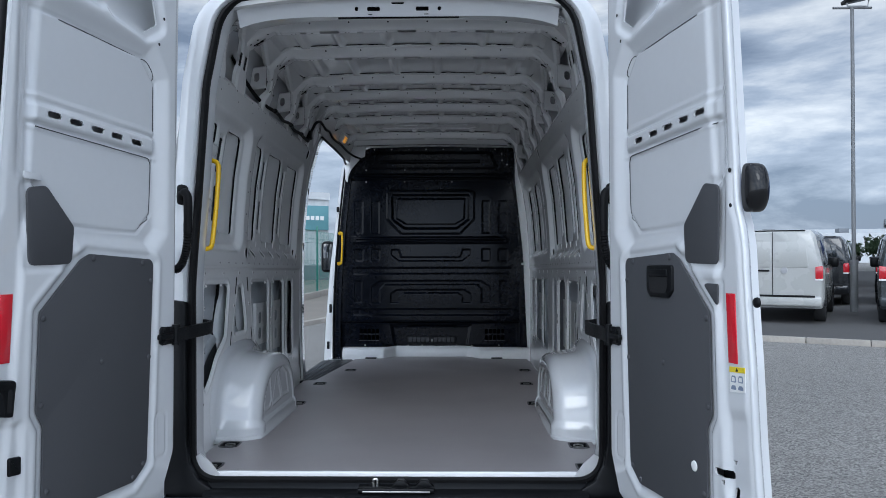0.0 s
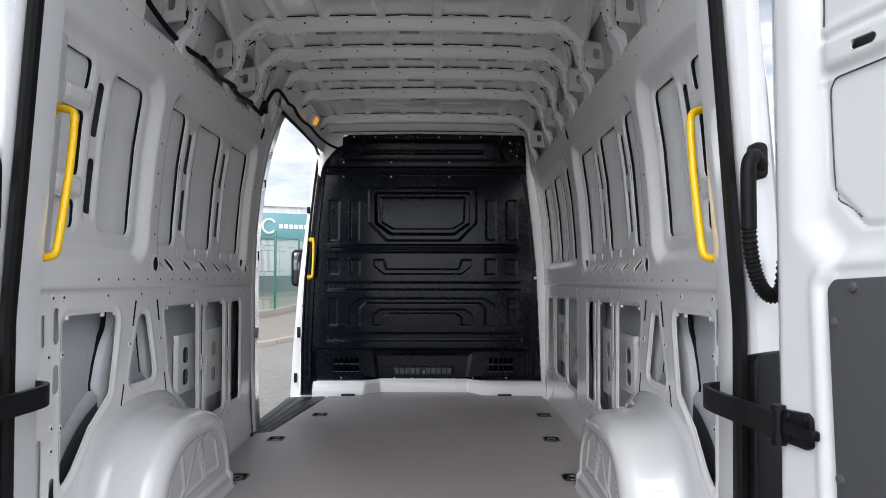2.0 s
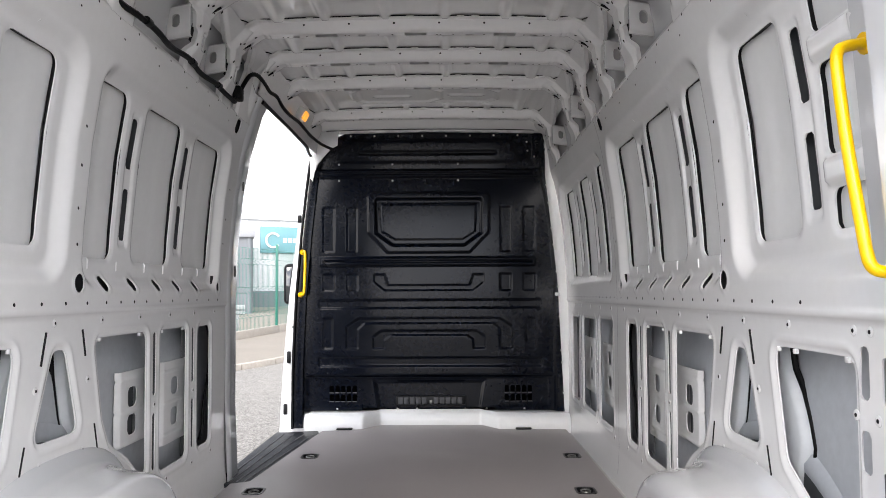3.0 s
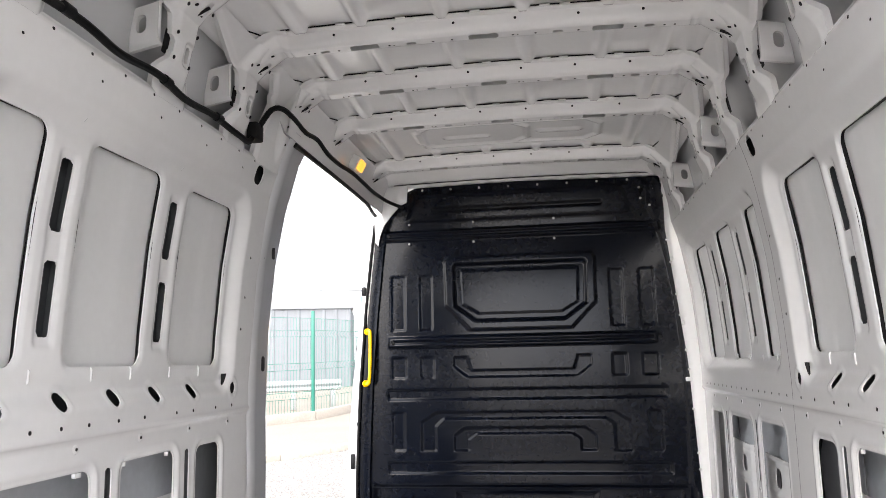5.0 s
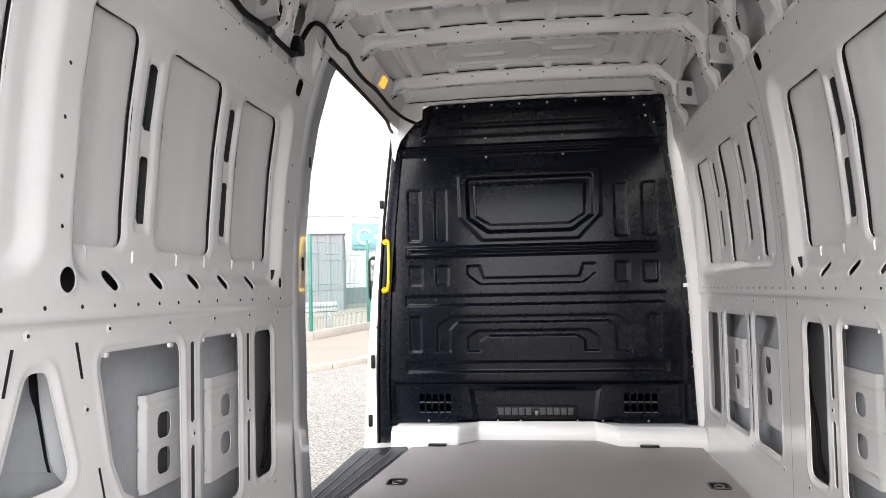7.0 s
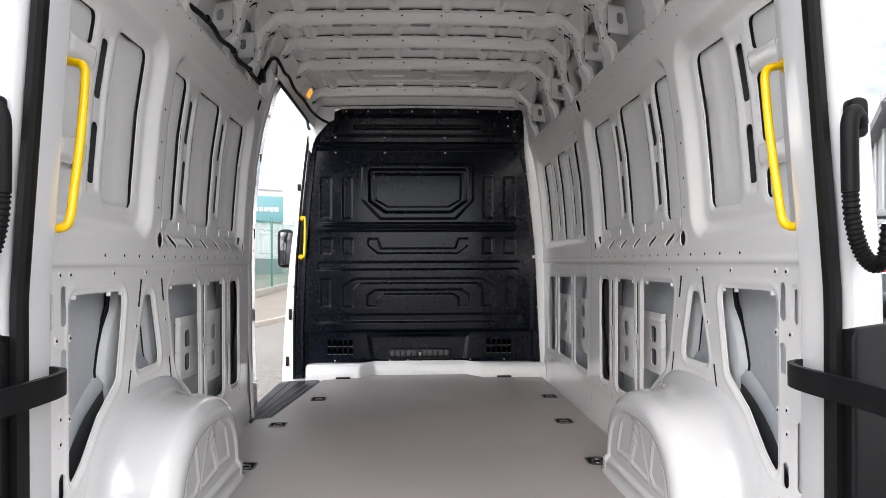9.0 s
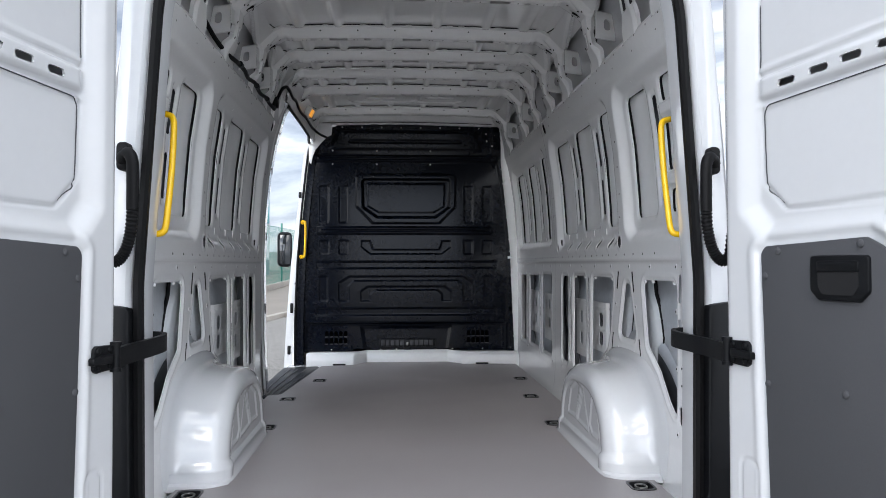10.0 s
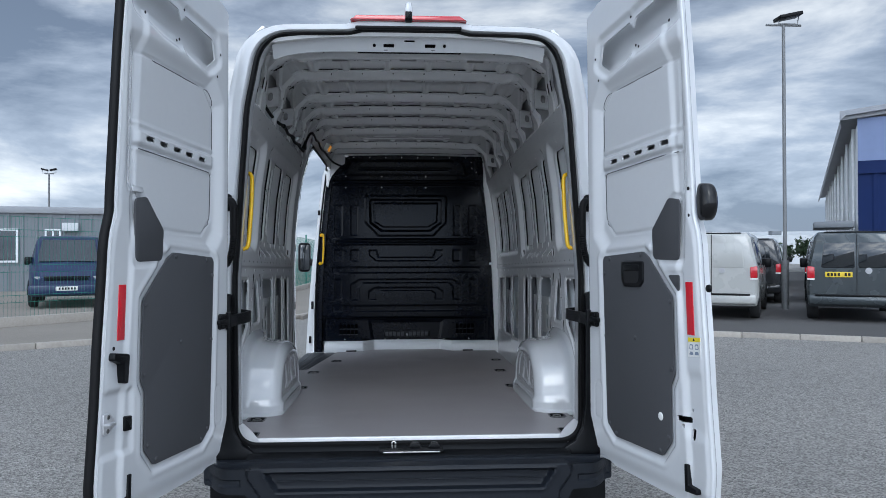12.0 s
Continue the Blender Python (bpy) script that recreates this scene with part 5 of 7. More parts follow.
# hinge-side lamp columns, loom gaiters
for s in (-1, 1):
    f = (lambda g: g) if s > 0 else mirrored
    c = thing("lamp_column", "black plastic lamp column beside the rear opening", "lamp housing", (s * 0.87, -0.05, 0.7), "lamp columns")
    part("housing", f(prism(rounded([(0.826, 1.335), (0.819, 0.80), (0.804, 0.70), (0.770, 0.640), (0.72, 0.612), (0.70, 0.565), (0.985, 0.565), (0.985, 1.30), (0.90, 1.345)], 0.02, 4), lambda a, b, d: (a, -0.058 + d, b), 0.10, 0.008)), PLASTIC, c)
    part("lens", f(box(0.955, 1.022, -0.05, 0.06, 0.78, 1.26, 0.015)), RED_LENS, c, "red tail lamp lens")
    h = thing("loom_gaiter", "black ribbed rubber wiring gaiter between body and door", "wiring gaiter", (s * 0.82, -0.07, 1.6), "wiring gaiters")
    path = curved([(s * 0.842, -0.058, 1.745), (s * 0.822, -0.082, 1.762), (s * 0.806, -0.092, 1.740), (s * 0.803, -0.095, 1.68), (s * 0.803, -0.095, 1.605)], 6)
    part("sleeve", tube(path, [0.020] * 4 + [0.0165] * (len(path) - 4), 14), RUBBER, h)
    low = curved([(s * 0.803, -0.095, 1.605), (s * 0.806, -0.096, 1.555), (s * 0.815, -0.097, 1.508), (s * 0.831, -0.098, 1.474), (s * 0.850, -0.100, 1.462), (s * 0.866, -0.104, 1.480), (s * 0.872, -0.108, 1.54)], 20)
    part("bellows", tube(low, [0.0165 if i % 4 < 2 else 0.0138 for i in range(len(low))], 14), RUBBER, h)
    part("grommet", prism(rounded([(0.822, 1.715), (0.858, 1.715), (0.858, 1.795), (0.822, 1.795)], 0.017, 6), lambda a, b, c: (s * a, -0.072 + c, b), 0.03, 0.006), RUBBER, h)

# ---- sill and bumper ----
sill = solid("sill_trim", loft([[(x, y, z) for x in np.linspace(-0.74, 0.74, 30)] for y, z in ((0.004, 0.634), (-0.014, 0.632), (-0.032, 0.624), (-0.045, 0.608), (-0.085, 0.602), (-0.098, 0.592), (-0.10, 0.55))], closed=False), PLASTIC,
             "black plastic trim along the loading sill", "sill trim")
for s in (-1, 1):
    part("corner_plate", prism([(s * 0.735, 0.635), (s * 0.700, 0.652), (s * 0.735, 0.700), (s * 0.775, 0.735), (s * 0.80, 0.72), (s * 0.775, 0.66)][::s], lambda a, b, c: (a, -0.006 - c, b), 0.006), BRIGHT, sill)
striker = thing("door_striker", "steel door striker plate with two hooks on the sill", "striker", (0.03, -0.05, 0.62))
part("plate", box(-0.145, 0.150, -0.092, -0.020, 0.603, 0.622, 0.006), PLASTIC, striker)
part("loop", tube(curved([(-0.085, -0.060, 0.618), (-0.085, -0.060, 0.645), (-0.078, -0.060, 0.650), (-0.071, -0.060, 0.645), (-0.071, -0.060, 0.618)], 5), 0.005, 8), STEEL, striker)
part("bar", box(-0.125, 0.135, -0.096, -0.088, 0.606, 0.613, 0.002), STEEL, striker)
for x in (0.02, 0.11):
    part("hook", prism([(x - 0.035, 0.620), (x + 0.035, 0.620), (x + 0.012, 0.643), (x - 0.012, 0.643)], lambda a, b, c: (a, -0.06 + c, b), 0.03, 0.004), PLASTIC, striker)

bumper = thing("rear_bumper", "dark grained plastic rear bumper with a moulded step", "bumper", (0, -0.2, 0.4))
def bumper_face(u, v, h):
    end = ease(np.abs(u), 0.76, 0.95)
    return u, -0.226 + 0.17 * end ** 2 + 0.10 * (0.57 - v) * (1 - ease(v, 0.30, 0.40)) + h, v


def bumper_height(u, v):
    a = np.abs(u)
    tray = d_poly(a, v, [(-0.1, 0.556), (0.640, 0.556), (0.585, 0.478), (-0.1, 0.478)], 0.004)
    h = 0.032 * (1 - ease(tray, -0.014, 0.0)) - 0.004 * np.exp(-((tray - 0.006) / 0.005) ** 2)
    block = np.interp(v, [0.30, 0.46, 0.53, 0.60], [0.635, 0.655, 0.705, 0.72])
    h += 0.020 * ease(a, block, block + 0.010)
    h += 0.010 * (1 - ease(d_rect(a, v, 0.745, 0.905, 0.497, 0.530, 0.008), -0.006, 0.0))
    return h


def bumper_hole(u, v):
    a = np.abs(u)
    d = np.interp(a, [0, 0.64, 0.72, 0.95], [0.30, 0.30, 0.462, 0.472])
    return np.minimum(v - d, 0.945 - a)


part("face", sheet(-0.95, 0.95, 0.29, 0.574, 0.009, bumper_face, bumper_height, bumper_hole, 0.02), BUMPER, bumper, sharp=35)
shelf_rows = []
for k, (f, z) in enumerate(((0.0, 0.592), (0.35, 0.590), (0.42, 0.584), (0.85, 0.582), (0.96, 0.580), (1.0, 0.573))):
    row = []
    for x in np.linspace(-0.945, 0.945, 61):
        front = bumper_face(np.array(x), np.array(0.574), bumper_height(np.array([x]), np.array([0.574]))[0])
        row.append((x, -0.094 * (1 - f) + float(front[1]) * f if abs(x) < 0.9 else min(-0.02, float(front[1])) * f, z - 0.012 * float(ease(np.array(abs(x)), 0.70, 0.72)) * (1 if k > 2 else 0.3)))
    shelf_rows.append(row)
part("top_shelf", loft(shelf_rows, closed=False), BUMPER, bumper, "flat top step of the bumper", sharp=30)
for s in (-1, 1):
    part("end_underside", prism([(s * 0.70, -0.205), (s * 0.93, -0.08), (s * 0.93, 0.04), (s * 0.70, 0.04)][::s], lambda a, b, c: (a, b, 0.474 + c), 0.02), BUMPER, bumper)
part("tread_line", box(-0.585, 0.585, -0.200, -0.194, 0.514, 0.519, 0.002), BUMPER, bumper)


# ---- rear doors ----
D0, DW = (0.7557, -0.10), (0.2270, -0.9739)  # foot of the inner face's line, and its way from the hinge to the free edge


def door_place(u, v, h):
    """u from the hinge, v height, h depth behind the inner face (right-hand door)."""
    return D0[0] + u * DW[0] + h * 0.9739, D0[1] + u * DW[1] + h * 0.2270, v


def door_point(u, v, h):
    return tuple(float(c) for c in door_place(np.array(u), np.array(v), np.array(h)))


def free_edge(v):
    return np.interp(v, [0.60, 0.75, 1.0, 1.2, 1.42, 1.52, 1.58, 1.63, 1.70, 2.2, 2.62], [1.028, 1.043, 1.020, 1.008, 0.988, 0.982, 0.970, 0.950, 0.948, 0.915, 0.875])


UP_PANE = [(0.262, 1.935), (0.262, 2.12), (0.330, 2.188), (0.800, 2.205), (0.810, 1.945)]
LOW_PANE = [(0.272, 1.850), (0.810, 1.870), (0.810, 1.725), (0.650, 1.600), (0.350, 1.595), (0.280, 1.660)]
TRIM_MAIN = [(0.285, 1.480), (0.300, 1.497), (0.600, 1.510), (0.640, 1.490), (0.797, 1.340), (0.806, 1.06), (0.780, 1.015), (0.782, 0.815), (0.725, 0.752), (0.38, 0.752), (0.312, 0.800)]
TRIM_UPPER = [(0.664, 1.590), (0.672, 1.478), (0.838, 1.472), (0.846, 1.690), (0.775, 1.702)]
TRIM_TRI = [(0.765, 1.420), (0.838, 1.420), (0.836, 1.356)]
TOP_GAP = [(0.270, 2.335), (0.290, 2.405), (0.50, 2.43), (0.535, 2.395), (0.56, 2.44), (0.80, 2.47), (0.81, 2.38), (0.66, 2.345), (0.56, 2.335), (0.52, 2.35), (0.48, 2.32), (0.33, 2.295)]


def build_door(flip):
    left = flip
    f = mirrored if flip else (lambda g: g)

    def height(u, v):
        h = np.zeros(u.shape)
        well = d_poly(u, v, [(0.235, 2.14), (0.30, 2.225), (0.84, 2.245), (0.85, 1.74), (0.66, 1.555), (0.30, 1.535), (0.235, 1.60)], 0.03)
        h += 0.026 * (1 - ease(well, -0.060, 0.012))
        h -= 0.010 * (1 - ease(np.abs(v - 1.905 - 0.03 * (u - 0.5)), 0.020, 0.034)) * (1 - ease(well, -0.075, -0.045)) + 0.004 * (1 - ease(np.abs(np.abs(v - 1.905 - 0.03 * (u - 0.5)) - 0.046), 0.002, 0.010)) * (1 - ease(well, -0.06, -0.03))
        for c in (UP_PANE, LOW_PANE):
            d = np.abs(d_poly(u, v, c, 0.008))
            h += 0.006 * (1 - ease(d, 0.001, 0.006))
        t = d_poly(u, v, TRIM_MAIN, 0.014)
        h += 0.010 * (1 - ease(t, -0.004, 0.014)) - 0.003 * np.exp(-((t - 0.022) / 0.01) ** 2)
        if not left:
            h += 0.006 * (1 - ease(d_poly(u, v, TRIM_TRI, 0.008), -0.004, 0.008))
        h += 0.006 * (1 - ease(d_poly(u, v, TRIM_UPPER, 0.012), -0.004, 0.012))
        g = d_poly(u, v, TOP_GAP, 0.02)
        h += 0.012 * (1 - ease(g, 0.006, 0.035))
        h += 0.012 * ease(u, free_edge(v) - cut - 0.115, free_edge(v) - cut - 0.09) + (0.004 if left else 0.010) * ease(u, free_edge(v) - cut - 0.02, free_edge(v) - cut)   # stepped free edge
        if left:
            h += 0.010 * (1 - ease(d_rect(u, v, 0.842, 1.10, 0.825, 1.055, 0.02), -0.024, 0.0))     # lock pocket
        else:
            h += 0.006 * ease(u, 0.855, 0.875) * (1 - ease(np.abs(v - 0.97), 0.08, 0.13))
        h += 0.022 * (1 - ease(u, 0.125, 0.165))                                                  # hinge edge
        h += 0.004 * (1 - ease(np.abs(d_rect(u, v, 0.205, 0.268, 0.80, 0.955, 0.02)), 0.0, 0.006))
        h += 0.010 * (1 - ease(v, 0.63, 0.69))
        return h

    cut = 0.022 if left else 0.055  # the inner panel stops short of the silhouette

    def hole(u, v):
        d = np.minimum(free_edge(v) - cut - u, u - np.interp(v, [0.60, 0.68, 0.80, 0.95, 2.62], [0.36, 0.225, 0.165, 0.135, 0.115]))
        d = np.minimum(d, np.interp(u, [0.1, 0.17, 0.26, 0.9], [2.50, 2.565, 2.60, 2.635]) - v)
        d = np.minimum(d, v - np.interp(u, [0.1, 0.36, 1.05], [0.70, 0.625, 0.615]))
        d = np.minimum(d, d_poly(u, v, TOP_GAP, 0.008))
        for k, c in enumerate((0.357, 0.458, 0.550, 0.642, 0.732)):
            d = np.minimum(d, d_rect(u, v, c - 0.029, c + 0.029, 1.886 + 0.0045 * k, 1.904 + 0.0045 * k, 0.005))
        d = np.minimum(d, d_poly(u, v, TRIM_MAIN, -0.03) + 0.0)
        if not left:
            d = np.minimum(d, d_rect(u, v, 0.822, 0.886, 0.902, 0.923, 0.006))
            d = np.minimum(d, d_rect(u, v, 0.887, 0.908, 0.843, 0.886, 0.009))
            for a, b in ((0.852, 0.945), (0.889, 0.949), (0.856, 0.889)):
                d = np.minimum(d, d_round(u, v, a, b, 0.008))
        return d

    def lift(h0):
        def go(a, b, c):
            return door_point(a, b, h0 + c)
        return go

    name = "rear_door"
    lab = "open white van rear door with grey trim board and black edge seal" if left else "open white van rear door with grey trim board and inner handle"
    d = thing(name, lab, "van door", (-0.80 if left else 0.80, -0.15, 0.62), "rear doors")
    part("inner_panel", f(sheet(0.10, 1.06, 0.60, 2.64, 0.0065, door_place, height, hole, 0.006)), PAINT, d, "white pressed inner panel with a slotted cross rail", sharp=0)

    def skin_hole(u, v):
        e = np.minimum(free_edge(v) - cut - (0.10 if left else 0.055) - u, u - 0.095)
        return np.minimum(np.minimum(e, np.interp(u, [0.09, 0.17, 0.26, 0.9], [2.50, 2.575, 2.61, 2.645]) - v), v - 0.60)
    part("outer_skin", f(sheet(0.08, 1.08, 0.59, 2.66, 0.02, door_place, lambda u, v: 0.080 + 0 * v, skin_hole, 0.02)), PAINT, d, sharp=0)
    # rim between the two sheets
    line = [(float(free_edge(np.array(v))) - cut, v) for v in np.linspace(0.62, 2.63, 60)]
    part("edge_rim", f(loft([[door_point(u + o, v, h) for u, v in line] for o, h in (((-0.035, 0.030), (0.0, 0.018), (0.006, 0.026), (0.003, 0.036), (-0.04, 0.052), (-0.10, 0.080)) if left else ((-0.035, 0.030), (0.0, 0.018), (0.006, 0.026), (-0.012, 0.048), (-0.055, 0.080)))], closed=False)), PAINT, d, sharp=0)
    hl = [(float(np.interp(v, [0.60, 0.68, 0.80, 0.95, 2.62], [0.36, 0.225, 0.165, 0.135, 0.115])), v) for v in np.linspace(0.64, 2.50, 40)]
    part("hinge_rim", f(loft([[door_point(u + o, v, h) for u, v in hl] for o, h in ((0.01, 0.02), (-0.006, 0.032), (-0.012, 0.05), (-0.014, 0.088))], closed=False)), PAINT, d, sharp=0)
    if left:
        sl = [(float(free_edge(np.array(v))) - cut - 0.002, v) for v in np.linspace(0.62, 2.62, 60)]
        part("edge_seal", f(loft([[door_point(u + o, v, h) for u, v in sl] for o, h in ((-0.006, 0.034), (0.004, 0.026), (0.016, 0.022), (0.026, 0.032), (0.023, 0.050), (0.0, 0.064), (-0.05, 0.068))], closed=False)), RUBBER, d, "thick black rubber edge seal", sharp=0)
    for outline, r in (([(0.262, 1.950), (0.262, 2.150), (0.300, 2.192), (0.790, 2.206)], 0.05), ([(0.800, 1.8695), (0.272, 1.850), (0.280, 1.640), (0.345, 1.597)], 0.03)):
        line = [outline[0]] + [tuple(Vector(p)) for p in rounded(outline, [0, r, r, 0], 5)[1:-1]] + [outline[-1]]
        seam = [(a0 + (a1 - a0) * k / 6, b0 + (b1 - b0) * k / 6) for (a0, b0), (a1, b1) in zip(line[:-1], line[1:]) for k in range(6)]
        # grey tube that draws the shading along the pane's edge
        part("pane_shade_line", f(tube([door_point(a, b, float(height(np.array([a]), np.array([b]))[0]) - 0.0006) for a, b in seam], 0.0015, 6)), TRIM, d, "thin grey line standing for the shading round a blanked pane")
    board_ = part("trim_board", f(prism(rounded(TRIM_MAIN, [0.02, 0.02, 0.03, 0.05, 0.03, 0.03, 0.03, 0.03, 0.03, 0.04, 0.04], 4), lift(-0.001), 0.006, 0.002)), TRIM, d, "grey textured trim board")
    studs = [(0.345, 1.484), (0.586, 1.496), (0.300, 1.423), (0.785, 1.323), (0.308, 1.160), (0.543, 1.172), (0.790, 1.079), (0.333, 0.801), (0.387, 0.768), (0.765, 0.830), (0.71, 0.770)]
    for a, b in studs:
        part("stud", f(dome(door_point(a, b, -0.001), (-0.974, -0.227, 0), 0.0095, 0.005)), TRIM, board_)
    part("upper_trim", f(prism(rounded(TRIM_UPPER, 0.025, 4), lift(0.002 + 0.0), 0.006, 0.002)), TRIM, d, "grey trim insert")
    ru = 0.018 if left else 0.0
    part("reflector", f(prism([(0.864 + ru, 1.395), (0.904 + ru, 1.395), (0.912 + ru, 1.210), (0.872 + ru, 1.210)], lift(0.0095), 0.006, 0.001)), REFLECT, d, "red reflective strip")
    lock = part("check_strap", f(strap_geo()), PLASTIC, d, "black door check strap and bracket")
    for a, b in ((0.190, 1.245), (0.235, 1.245), (0.190, 1.207), (0.235, 1.207)):
        part("strap_bolt", f(dome(door_point(a, b, -0.010), (-0.974, -0.227, 0), 0.008, 0.005)), PLASTIC, lock)
    for z in (2.36, 0.84):
        part("hinge", f(join(box(0.90, 1.0, -0.12, -0.02, z - 0.04, z + 0.04, 0.012))), PAINT, d)
    bores = [(0.235, 2.36), (0.262, 2.26), (0.535, 2.45), (0.80, 2.35), (0.59, 2.315), (0.57, 2.325)]
    part("punched_bore_row", f(join(*[dome(door_point(a, b, 0.0), (-0.974, -0.227, 0), 0.006, 0.0012, 8) for a, b in bores])), DARK, d)
    if left:
        part("upper_notch", f(prism(rounded([(0.79, 1.735), (0.85, 1.735), (0.85, 1.715), (0.78, 1.715)], 0.006, 3), lift(0.010), 0.004, 0.001)), PAINT, d)
        lever = part("lock_lever", f(prism(rounded([(0.970, 1.174), (0.883, 1.163), (0.893, 1.064), (0.922, 1.070), (0.930, 1.134), (0.973, 1.150)], [0.008, 0.014, 0.008, 0.008, 0.012, 0.008], 4), lift(-0.010), 0.026, 0.006)), PLASTIC, d, "black lock lever")
        part("slot", f(prism(rounded([(0.900, 1.140), (0.914, 1.140), (0.916, 1.080), (0.902, 1.078)], 0.006, 3), lift(-0.0112), 0.002)), DARK, lever)
        catch = part("striker_plate", f(prism(rounded([(0.992, 0.976), (0.958, 0.980), (0.938, 0.955), (0.938, 0.935), (0.956, 0.912), (0.990, 0.910)], [0.006, 0.02, 0.012, 0.012, 0.02, 0.006], 4), lift(0.014), 0.008, 0.002)), BRIGHT, d, "bright striker plate with a pin")
        part("pin", f(tube([door_point(0.945, 0.942, 0.014), door_point(0.962, 0.944, -0.002), door_point(1.002, 0.948, -0.008), door_point(1.016, 0.950, 0.000)], [0.006, 0.007, 0.007, 0.004], 10)), BRIGHT, catch)
        for a, b in ((0.968, 0.966), (0.970, 0.922)):
            part("screw", f(dome(door_point(a, b, 0.014), (-0.974, -0.227, 0), 0.0075, 0.003, 12)), DARK_STEEL, catch)
        part("buffer", f(prism(rounded([(0.852, 0.952), (0.893, 0.955), (0.893, 0.905), (0.852, 0.902)], 0.006, 3), lift(0.002), 0.028, 0.005)), PLASTIC, d, "black rubber buffer")
        part("bore_plug", f(dome(door_point(0.947, 1.186, 0.0115), (-0.974, -0.227, 0), 0.007, 0.002)), DARK, d)
    else:
        part("corner_trim", f(prism(rounded(TRIM_TRI, 0.008, 3), lift(0.001), 0.005, 0.001)), TRIM, d, "small grey triangular insert")
        cup = part("handle_cup", f(prism(rounded([(0.452, 1.472), (0.612, 1.472), (0.612, 1.394), (0.588, 1.372), (0.476, 1.372), (0.452, 1.394)], 0.012, 4), lift(-0.010), 0.018, 0.005)), PLASTIC, d, "black moulded inner handle")
        # flat dark plate stands for the cup's shaded hollow
        part("recess", f(prism(rounded([(0.478, 1.440), (0.588, 1.440), (0.588, 1.404), (0.575, 1.386), (0.490, 1.386), (0.478, 1.404)], 0.008, 3), lift(-0.0112), 0.002)), DARK, cup)
        part("lever", f(prism(rounded([(0.476, 1.460), (0.590, 1.460), (0.590, 1.436), (0.476, 1.436)], 0.006, 3), lift(-0.014), 0.006, 0.003)), PLASTIC, cup)
        sticker = part("warning_label", f(prism([(0.877, 1.200), (0.944, 1.204), (0.942, 1.139), (0.875, 1.133)], lift(0.0105), 0.003)), STICKER, d, "white and yellow warning label")
        part("yellow_band", f(prism([(0.877, 1.2005), (0.944, 1.2045), (0.9437, 1.190), (0.8767, 1.186)], lift(0.0095), 0.002)), STICKER_YELLOW, sticker)
        part("warning_triangle", f(prism([(0.904, 1.1905), (0.916, 1.1912), (0.910, 1.2005)], lift(0.0088), 0.002)), DARK, sticker)
        for a, b in ((0.883, 1.160), (0.914, 1.162)):
            part("pictogram", f(prism(rounded([(a, b), (a + 0.022, b + 0.001), (a + 0.019, b + 0.019), (a + 0.003, b + 0.018)], 0.004, 3), lift(0.0098), 0.002)), PICTO, sticker)
            part("pictogram_window", f(prism(rounded([(a + 0.004, b + 0.003), (a + 0.018, b + 0.0035), (a + 0.016, b + 0.0145), (a + 0.006, b + 0.014)], 0.002, 2), lift(0.0094), 0.002)), STICKER, sticker)
        for a, b in ((0.883, 1.141), (0.914, 1.143)):
            part("pictogram", f(prism(rounded([(a, b), (a + 0.022, b + 0.001), (a + 0.021, b + 0.007), (a + 0.017, b + 0.012), (a + 0.005, b + 0.0115), (a + 0.001, b + 0.006)], 0.002, 2), lift(0.0098), 0.002)), PICTO, sticker)
        # black plate added for the shade seen through the lock holes
        part("lock_shade_plate", f(prism(rounded([(0.812, 0.962), (0.918, 0.962), (0.918, 0.838), (0.812, 0.838)], 0.01, 3), lift(0.030), 0.004)), RUBBER, d, "black plate standing for the shade behind the lock holes")
        part("white_plug", f(dome(door_point(0.718, 0.897, -0.002), (-0.974, -0.227, 0), 0.0155, 0.004, 14)), STICKER, d, "round white plug")
        part("knob", f(dome(door_point(0.972, 1.374, 0.03), (-0.974, -0.227, 0), 0.014, 0.010, 14)), PLASTIC, d)
        oh = part("outer_handle", f(bulb()), GLOSS_BLACK, d, "gloss black outer door handle")
        for z in (1.725, 1.63):
            part("handle_screw", f(dome(door_point(0.880, z, 0.016), (-0.974, -0.227, 0), 0.007, 0.003)), DARK, oh)
    part("lower_catch", f(prism(rounded([(0.865, 0.760), (0.885, 0.760), (0.888, 0.690), (0.935, 0.686), (0.935, 0.668), (0.868, 0.664)], 0.005, 3), lift(-0.006), 0.02, 0.003)), PLASTIC, d, "black lower catch")
    return d


def bulb():
    """The handle's shell at the door's free edge: rounded outside, cut flat towards the door."""
    rings = []
    for i in range(17):
        t = math.pi * i / 16
        round_side, flat_side = math.sin(t) ** 0.85, math.sin(t) ** 0.3
        rings.append([door_point(0.898 + (0.050 * round_side if math.cos(a) > 0 else 0.011 * flat_side) * math.copysign(abs(math.cos(a)) ** 0.8, math.cos(a)), 1.677 - 0.066 * math.copysign(abs(math.cos(t)) ** 0.9, math.cos(t)), 0.072 + 0.034 * flat_side * math.sin(a)) for a in np.linspace(0, 2 * math.pi, 24, endpoint=False)])
    return loft(rings, caps=True)


